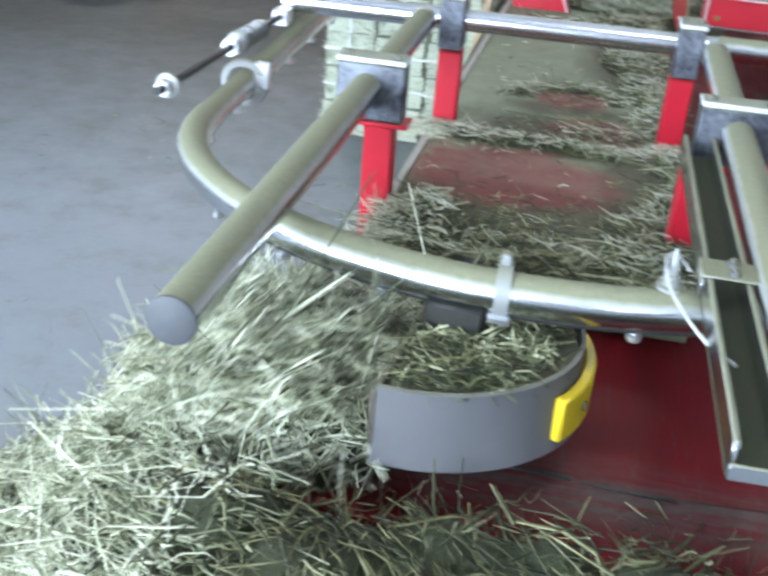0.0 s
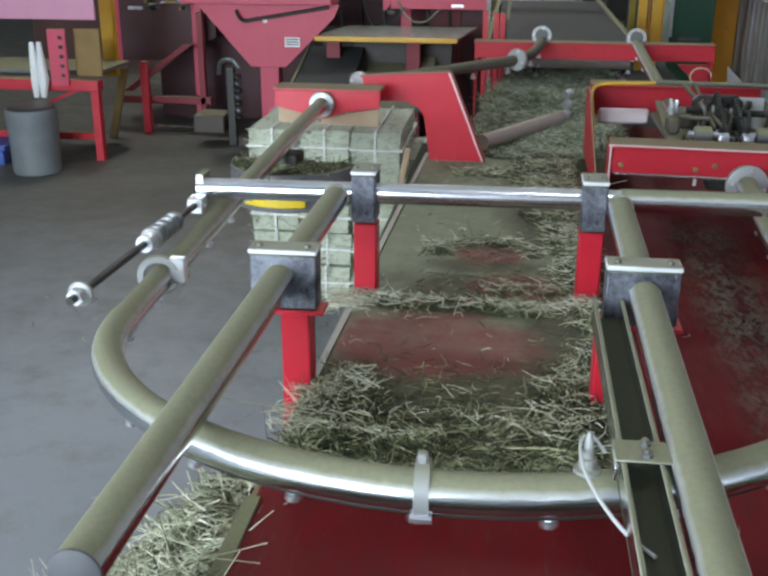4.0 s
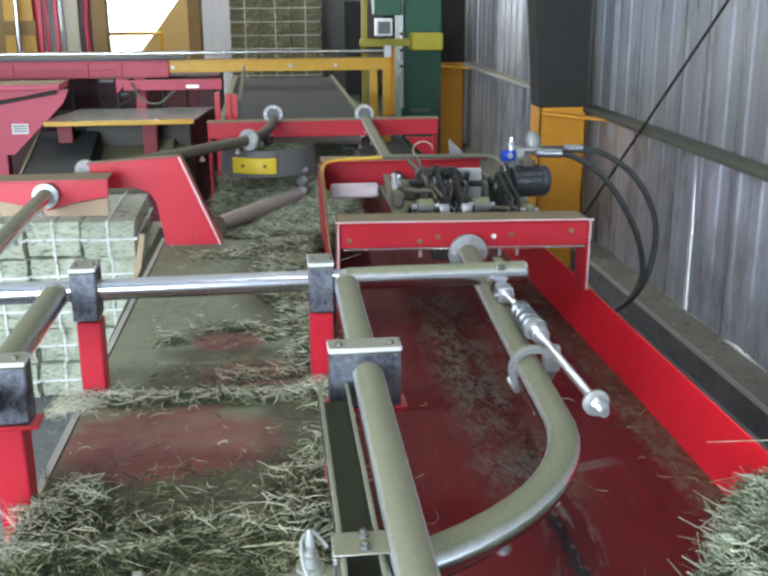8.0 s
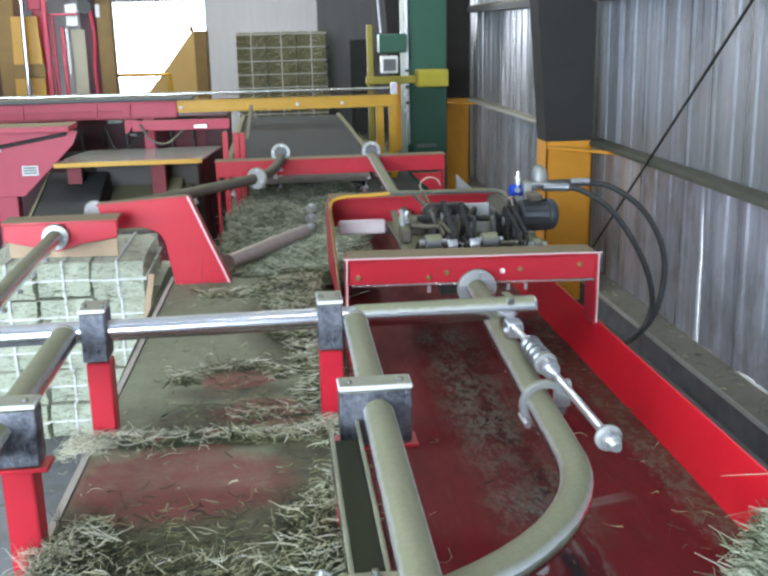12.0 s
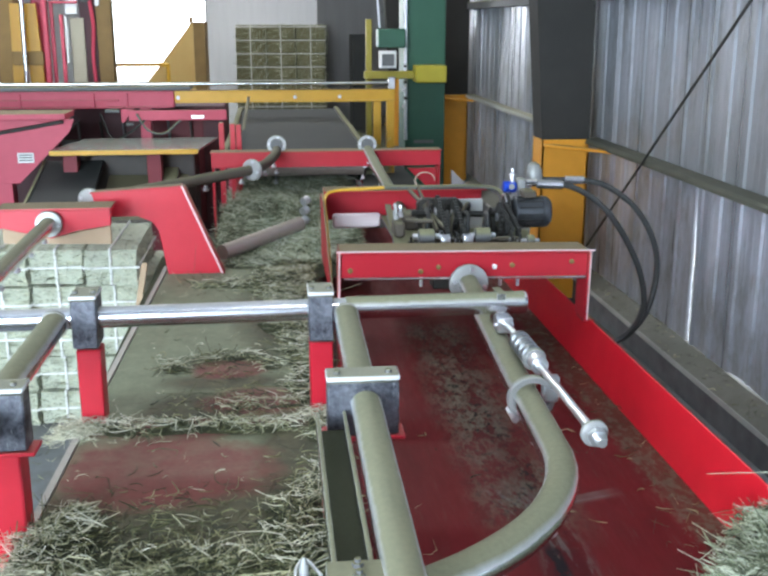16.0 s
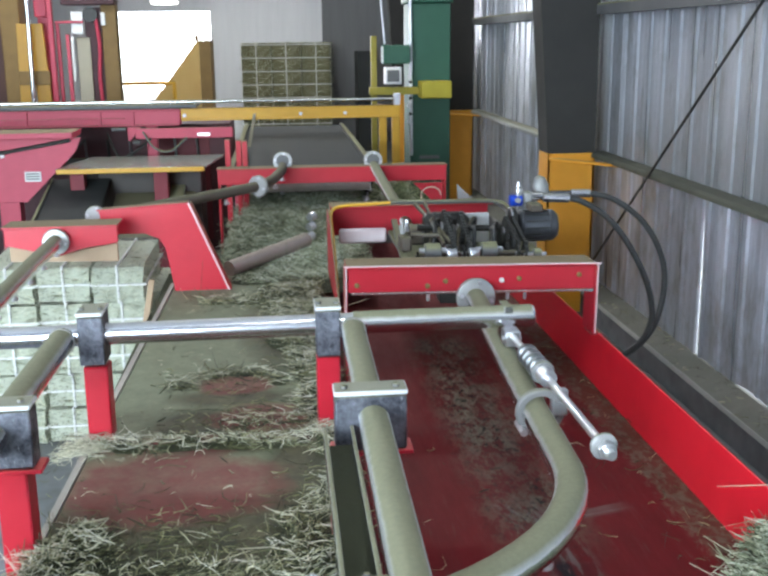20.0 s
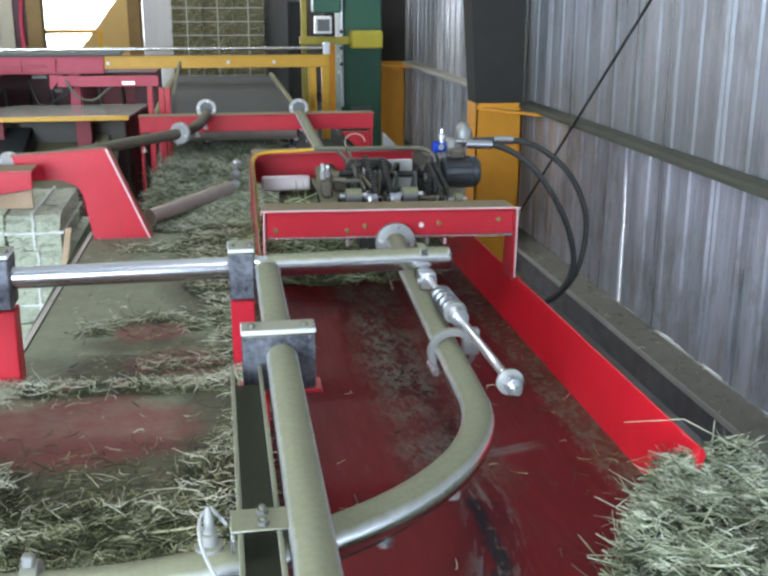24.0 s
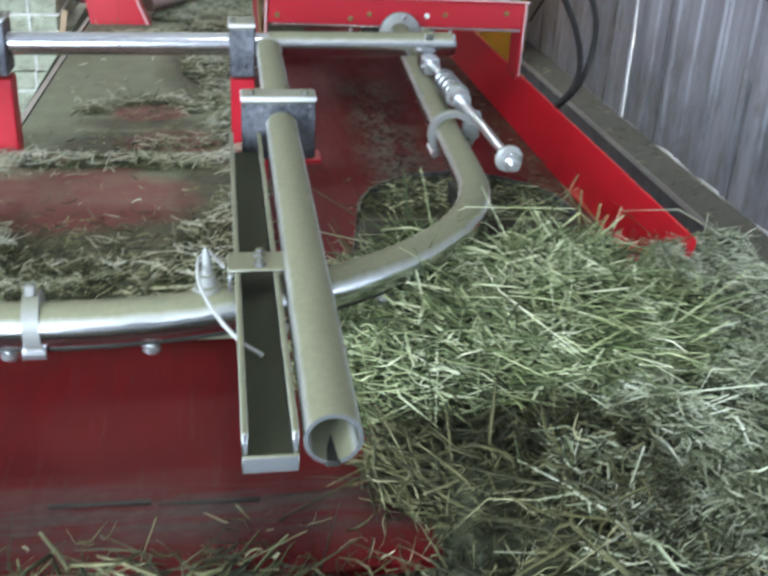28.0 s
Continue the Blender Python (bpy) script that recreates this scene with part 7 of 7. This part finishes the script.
loose("edge_fringe", np.column_stack([fx, fy, ZI + 0.012 - 1.6 * np.clip(1.93 - fy, 0, 1) * rs.uniform(0.2, 1.0, 2600)]), 0.055, 0.0014, 95, "hay hanging over the front edge of the bench", HAY)
gx = rs.uniform(-0.43, -0.30, 260)
loose("spilled_straw", np.column_stack([gx, 2.73 + rs.normal(0, 0.035, 260), ZI + 0.008 - 0.25 * np.clip(-0.355 - gx, 0, 1)]), 0.06, 0.0014, 96, "pale straw spilling over the side of the bench", STRAW)

kx = rs.uniform(2.08, 2.19, 260)
loose("kerb_chaff", np.column_stack([kx, rs.uniform(2.2, 6.2, 260), 0.1395 + (kx - 2.075) * 0.452]), 0.03, 0.0013, 94, "chaff and crumbs lying on the sloping kerb", HAY)

# thin litter on the red sheet and the floor
def litter(name, x0, x1, y0, y1, z, n, seed, label, length=0.06, bias=None):
    r = np.random.default_rng(seed)
    ob = thing(name, ((x0 + x1) / 2, (y0 + y1) / 2, z), label, "hay litter", kind="stuff")
    c = np.stack([r.uniform(x0, x1, n), r.uniform(y0, y1, n), np.full(n, z + 0.003)], -1)
    if bias is not None:
        c = c[r.uniform(0, 1, n) < bias(c[:, 0], c[:, 1])]
    v, q = stalks(r, c, length, 0.0013, 0.97)
    tagged(from_arrays("stalks", v, q, HAY, ob), kind="stuff")


litter("deck_litter", 0.42, 1.2, 1.5, 3.3, ZD, 90, 41, "thin hay litter on the red sheet", 0.05, lambda x, y: np.clip(np.abs(x - 0.8) * 2 + 0.1 + 0.4 * W2(x, y), 0, 1))
litter("front_litter", -0.38, 0.6, 1.2, 1.36, ZD, 190, 44, "hay lying along the front of the red sheet", 0.05, lambda x, y: np.clip((1.40 - y) * 6 + 0.2 * W2(x, y), 0, 1))
litter("rail_litter", 1.1, 1.22, 1.9, 4.5, ZD, 60, 42, "hay chaff along the foot of the rail", 0.03)
litter("floor_litter", -3.0, -0.4, 1.0, 4.3, 0.0, 700, 43, "scattered hay on the concrete floor", 0.06, lambda x, y: np.clip(0.25 + 0.5 * W1(x, y), 0, 1))

# ---- hay that the pad brings ----
def hay_block(name, size, n, seed, label, at=(0, 0, 0), straw=None, length=0.10):
    """A ragged block of sliced hay, with its base at its own origin."""
    r = np.random.default_rng(seed)
    ob = thing(name, at, label, "hay", kind="stuff")
    sx, sy, sz = size
    lump = lumps(seed + 600, 12.0, 30.0)

    def top(u, v):
        """Height over the plan place (u, v), both -1 to 1 inside the rounded outline."""
        r = (np.abs(u) ** 3 + np.abs(v) ** 3) ** (1 / 3)
        return sz * np.clip(1.0 - r ** 5, 0, 1) ** 0.5 * (0.68 + 0.42 * lump(u * sx / 2 + seed, v * sy / 2))
    rings, turns = 16, 44
    rad = np.linspace(0, 1, rings)[:, None]
    ang = np.linspace(0, 2 * np.pi, turns, endpoint=False)[None]
    far = (np.abs(np.cos(ang)) ** 3 + np.abs(np.sin(ang)) ** 3) ** (-1 / 3) * (1 + 0.05 * np.sin(3 * ang + seed) + 0.04 * np.sin(7 * ang + 2 * seed))
    u, v = rad * far * np.cos(ang), rad * far * np.sin(ang)
    bed = np.stack([u * sx / 2, v * sy / 2, np.maximum(top(u, v) - 0.015, 0.002)], -1).reshape(-1, 3)
    idx = np.arange(rings * turns).reshape(rings, turns)
    quads = np.stack([idx[:-1], np.roll(idx[:-1], -1, 1), np.roll(idx[1:], -1, 1), idx[1:]], -1).reshape(-1, 4)
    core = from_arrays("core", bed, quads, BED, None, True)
    core.parent = ob
    tagged(core, kind="stuff")
    th = r.uniform(0, 2 * np.pi, n)
    rr = np.where(r.uniform(0, 1, n) < 0.35, r.uniform(0.88, 1.03, n), np.sqrt(r.uniform(0, 1, n)))
    fr = (np.abs(np.cos(th)) ** 3 + np.abs(np.sin(th)) ** 3) ** (-1 / 3)
    u, v = rr * fr * np.cos(th), rr * fr * np.sin(th)
    z = np.where(rr > 0.9, r.uniform(0.02, 1.0, n) * top(u * 0.85, v * 0.85), top(u, v) + np.abs(r.normal(0, 0.012, n)))
    p = np.column_stack([u * sx / 2, v * sy / 2, np.maximum(z, 0.006)])
    field = waves(seed + 800, 7, 4.0, 11.0)
    turn = np.where(rr > 0.9, th + np.pi / 2, 2.4 * field(p[:, 0], p[:, 1]))
    a, q = tangle(r, p, length, 0.0019, 0.62, turn, 0.5)
    a[:, 2] = np.maximum(a[:, 2], 0.001)
    st = from_arrays("stalks", a, q, straw or HAY, None)
    st.parent = ob
    tagged(st, kind="stuff")
    return ob


slice_block = hay_block("hay_slice", (0.74, 0.40, 0.23), 8500, 51, "thick slice of green hay pushed along the chute", straw=FRESH_HAY)
# darker than the slice it leaves: its shade is in the hay colour
rolled = hay_block("rolled_hay", (0.58, 0.26, 0.065), 1600, 57, "loose hay rolling out before the slice, darkened for shade", straw=SHADED_HAY)
pushed = [hay_block("pushed_hay", (0.36 + 0.05 * k, 0.36, 0.22 - 0.03 * k), 3000, 60 + k, "loose hay pushed off the end of the table", straw=PALE_HAY) for k in range(3)]
tufts = [hay_block("falling_tuft", (0.20, 0.16, 0.10), 600, 70 + k, "tuft of hay dropping from the table edge", straw=PALE_HAY) for k in range(10)]

# ---- the pad that sweeps the hay round ----
pad = thing("sweep_pad", (0, 0, 0), "half-round grey rubber sweep pad strewn with hay, yellow bumper", "pad")
D_OUT = [(0.05, -0.235), (0.05, 0.235)] + [(0.05 - 0.26 * math.sin(a), 0.235 * math.cos(a)) for a in (math.pi * k / 18 for k in range(1, 18))]
part("body", slab(D_OUT, "z", -0.170, -0.088, 0.006), GRIMY, pad)
side = bmesh.new()
rows = []
for z, f in ((-0.066, 0.985), (-0.068, 1.012), (-0.12, 1.02), (-0.17, 1.04), (-0.192, 1.075), (-0.196, 1.06)):
    rows.append([side.verts.new((0.05 - 0.26 * f * math.sin(math.pi * k / 40), 0.235 * f * math.cos(math.pi * k / 40), z)) for k in range(41)])
for a, b in zip(rows, rows[1:]):
    for k in range(40):
        side.faces.new((a[k], a[k + 1], b[k + 1], b[k]))
part("side_skin", side, PAD, pad, "grey rubber side")
part("side_seam", boxed((-0.212, -0.004, -0.165), (-0.208, 0.0, -0.07), 0), DARK, pad)
part("front_plate", boxed((0.0505, -0.235, -0.175), (0.062, 0.235, -0.078), 0.003), GRIMY, pad, "dark brown front plate")
part("rim", slab([(x * 1.05, y * 1.05) for x, y in D_OUT], "z", -0.198, -0.1945, 0.001), plain("pale_worn_rubber", (0.26, 0.255, 0.21), (0.42, 0.41, 0.34), 20.0, 0.7), pad, "pale worn bottom rim")
ARC = [math.radians(-26 + 52 * k / 10) for k in range(11)]
bump_block = part("bumper", slab([(0.05 - 0.26 * 1.10 * math.cos(a), 0.235 * 1.10 * math.sin(a)) for a in ARC] + [(0.05 - 0.26 * 1.025 * math.cos(a), 0.235 * 1.025 * math.sin(a)) for a in reversed(ARC)], "z", -0.178, -0.10, 0.004), SIGNAL, pad, "yellow bumper block")
for y in (-0.06, 0.05):
    part("screw", lathe((-0.230, y, -0.138), (-1, 0, 0), [(0, 0.008), (0.004, 0.008)], 8), DARK, bump_block)
part("hanger", boxed((-0.05, -0.03, -0.087), (0.045, 0.03, -0.03), 0.004), DARK, pad)

rp = np.random.default_rng(81)
pc = np.column_stack([rp.uniform(-0.17, 0.04, 900), rp.uniform(-0.21, 0.21, 900), np.full(900, -0.070)])
pc = pc[((pc[:, 0] - 0.05) / 0.24) ** 2 + (pc[:, 1] / 0.22) ** 2 < 1]
pv, pq = stalks(rp, pc, 0.06, 0.0018, 0.93)
ph = from_arrays("hay_strewn", pv, pq, HAY, None)
ph.parent = pad
tagged(ph, "hay stalks lying on the pad", kind="stuff")

# ---- bolts of the drive chain, hanging through the slot of the pipe ----
first_bolt = thing("chain_bolt", (0, 0, 0), "zinc bolt of the drive chain under the slotted pipe", "bolt", "chain bolts")
part("head", lathe((0, 0, -0.058), (0, 0, 1), [(0, 0.010), (0.003, 0.013), (0.011, 0.013), (0.013, 0.010)], 8), ZINC, first_bolt)
part("shank", lathe((0, 0, -0.0449), (0, 0, 1), [(0, 0.007), (0.012, 0.007)], 8), ZINC, first_bolt)
bolts = [first_bolt] + [copy_thing(first_bolt, Matrix.Identity(4)) for _ in range(86)]


# ---- what moves ----
LOOP = [Vector(p) for p in (NEAR[18:] + LEFT[1:] + CROSSING[1:] + FAR[1:] + RIGHT[1:] + RIGHT_NEAR[1:] + NEAR[1:19])]
RUN = [0.0]
for a, b in zip(LOOP, LOOP[1:]):
    RUN.append(RUN[-1] + (b - a).length)
TOTAL = RUN[-1]


def on_loop(s):
    """Place and heading on the pipe track, s metres on from the middle of the near bend."""
    s %= TOTAL
    i = min(max(np.searchsorted(RUN, s) - 1, 0), len(LOOP) - 2)
    f = (s - RUN[i]) / max(1e-9, RUN[i + 1] - RUN[i])
    p = LOOP[i].lerp(LOOP[i + 1], f)
    def near(q):
        q %= TOTAL
        j = min(max(np.searchsorted(RUN, q) - 1, 0), len(LOOP) - 2)
        return LOOP[j].lerp(LOOP[j + 1], (q - RUN[j]) / max(1e-9, RUN[j + 1] - RUN[j]))
    d = near(s + 0.06) - near(s - 0.06)
    return p, math.atan2(d.y, d.x)


def pad_run(t):
    """How far the pad has come: steady on the near side, steady again on its way back."""
    end = TOTAL - 1.09
    knots = ((0.0, 0.11), (0.5, 0.46), (1.0, 0.77), (1.5, 1.08), (2.0, 1.42), (4.5, 2.92), (5.0, 3.2), (5.5, 3.48), (6.0, 3.76), (6.5, 4.0), (7.5, 4.45), (8.0, 4.68), (10.0, 5.6), (20.0, end - 8 * 0.62), (28.0, end))
    return float(np.interp(t, [k for k, _ in knots], [s for _, s in knots]))


def motions():
    rows, slice_rows = [], []
    for k in range(0, 113):
        t = k * 0.25
        p, a = on_loop(pad_run(t))
        swing = float(np.interp(t, (3.0, 4.5, 6.0, 8.0, 9.0), (0, -7, 6, -4, 0)))
        drift = float(np.interp(t, (1.25, 2.0, 2.5, 4.5, 5.5, 6.0, 7.0, 7.5), (0, -0.055, -0.05, 0.045, 0.06, 0.075, 0.02, 0)))
        sag = float(np.interp(t, (2.5, 4.5, 6.0, 7.0, 8.0), (0, -0.012, -0.022, -0.01, 0)))
        rows.append((t, pose(p.x + drift, p.y, p.z + sag, 0, 0, math.degrees(a) + swing)))
        if t >= 20.0:
            y = float(np.interp(t, (20.0, 25.5, 26.0, 26.5, 27.0, 27.5, 28.0), (6.62, 3.24, 2.93, 2.53, 2.19, 1.92, 1.70)))
            slice_rows.append((t, pose(0.77 + 0.015 * math.sin(t), y, ZD + 0.004, 0, 0, 2.5 * math.sin(t * 0.8))))
    walk(pad, rows)
    for n, b in enumerate(bolts):
        keys = []
        for k in range(57):
            p, _ = on_loop(pad_run(k * 0.5) + 0.13 + n * TOTAL / len(bolts))
            keys.append((k * 0.5, pose(p.x, p.y, p.z)))
        walk(b, keys)
    lift = [(0.0, pose(0.70, 8.6, ZD + 0.004)), (18.0, pose(0.70, 8.0, ZD + 0.004))]
    walk(slice_block, lift + slice_rows)
    inside = [(t, m @ pose(0, 0, 0.06)) for t, m in lift + slice_rows if t <= 27.0]
    walk(rolled, inside + [(27.5, pose(0.78, 1.86, ZD + 0.05, 4, 0, 5)), (27.75, pose(0.76, 1.62, ZD + 0.03, 10, 0, 8)), (28.0, pose(0.76, 1.45, ZD + 0.004, 0, 0, 10))])
    # hay of the round before: swept left along the near end, over the edge, down on the pile
    for k, h in enumerate(pushed):
        x0, y0 = (-0.37, -0.46, -0.54)[k], (1.42, 1.52, 1.36)[k]
        z0, z1 = (0.55, 0.47, 0.36)[k], (0.18, 0.14, 0.08)[k]
        stay = pose(x0 - 0.27, y0 - 0.04, z1, 6, -8, 25 * k - 10)
        walk(h, [(0.0, pose(x0, y0, z0, 3 * k, -4 * k, 25 * k)), (0.5, pose(x0 - 0.27, y0 - 0.03, z0 * 0.6, 6, -8, 25 * k - 6)), (1.0, pose(x0 - 0.27, y0 - 0.04, (z0 * 0.3 + z1 * 0.7), 6, -8, 25 * k - 10)), (1.4, stay), (28.0, stay)])
    for k, h in enumerate(tufts):
        t0 = 0.13 * k
        x, y = -0.46 - 0.05 * (k % 4), 1.34 + 0.07 * (k % 5)
        stay = pose(x - 0.20, y - 0.05, 0.24, 8 * k, 18, 36 * k)
        down = [] if t0 == 0 else [(0.0, pose(x + 0.16 + 0.1 * t0, y, 0.60, 0, 0, 36 * k))]
        for dt, dx, z, turn in ((0.0, 0.0, 0.58, 0), (0.22, -0.09, 0.46, 25), (0.42, -0.16, 0.30, 50)):
            down.append((t0 + dt, pose(x + dx, y, z, 8 * k * turn / 60, turn * 0.35, 36 * k)))
        walk(h, down + [(t0 + 0.6, stay), (28.0, stay)])


motions()
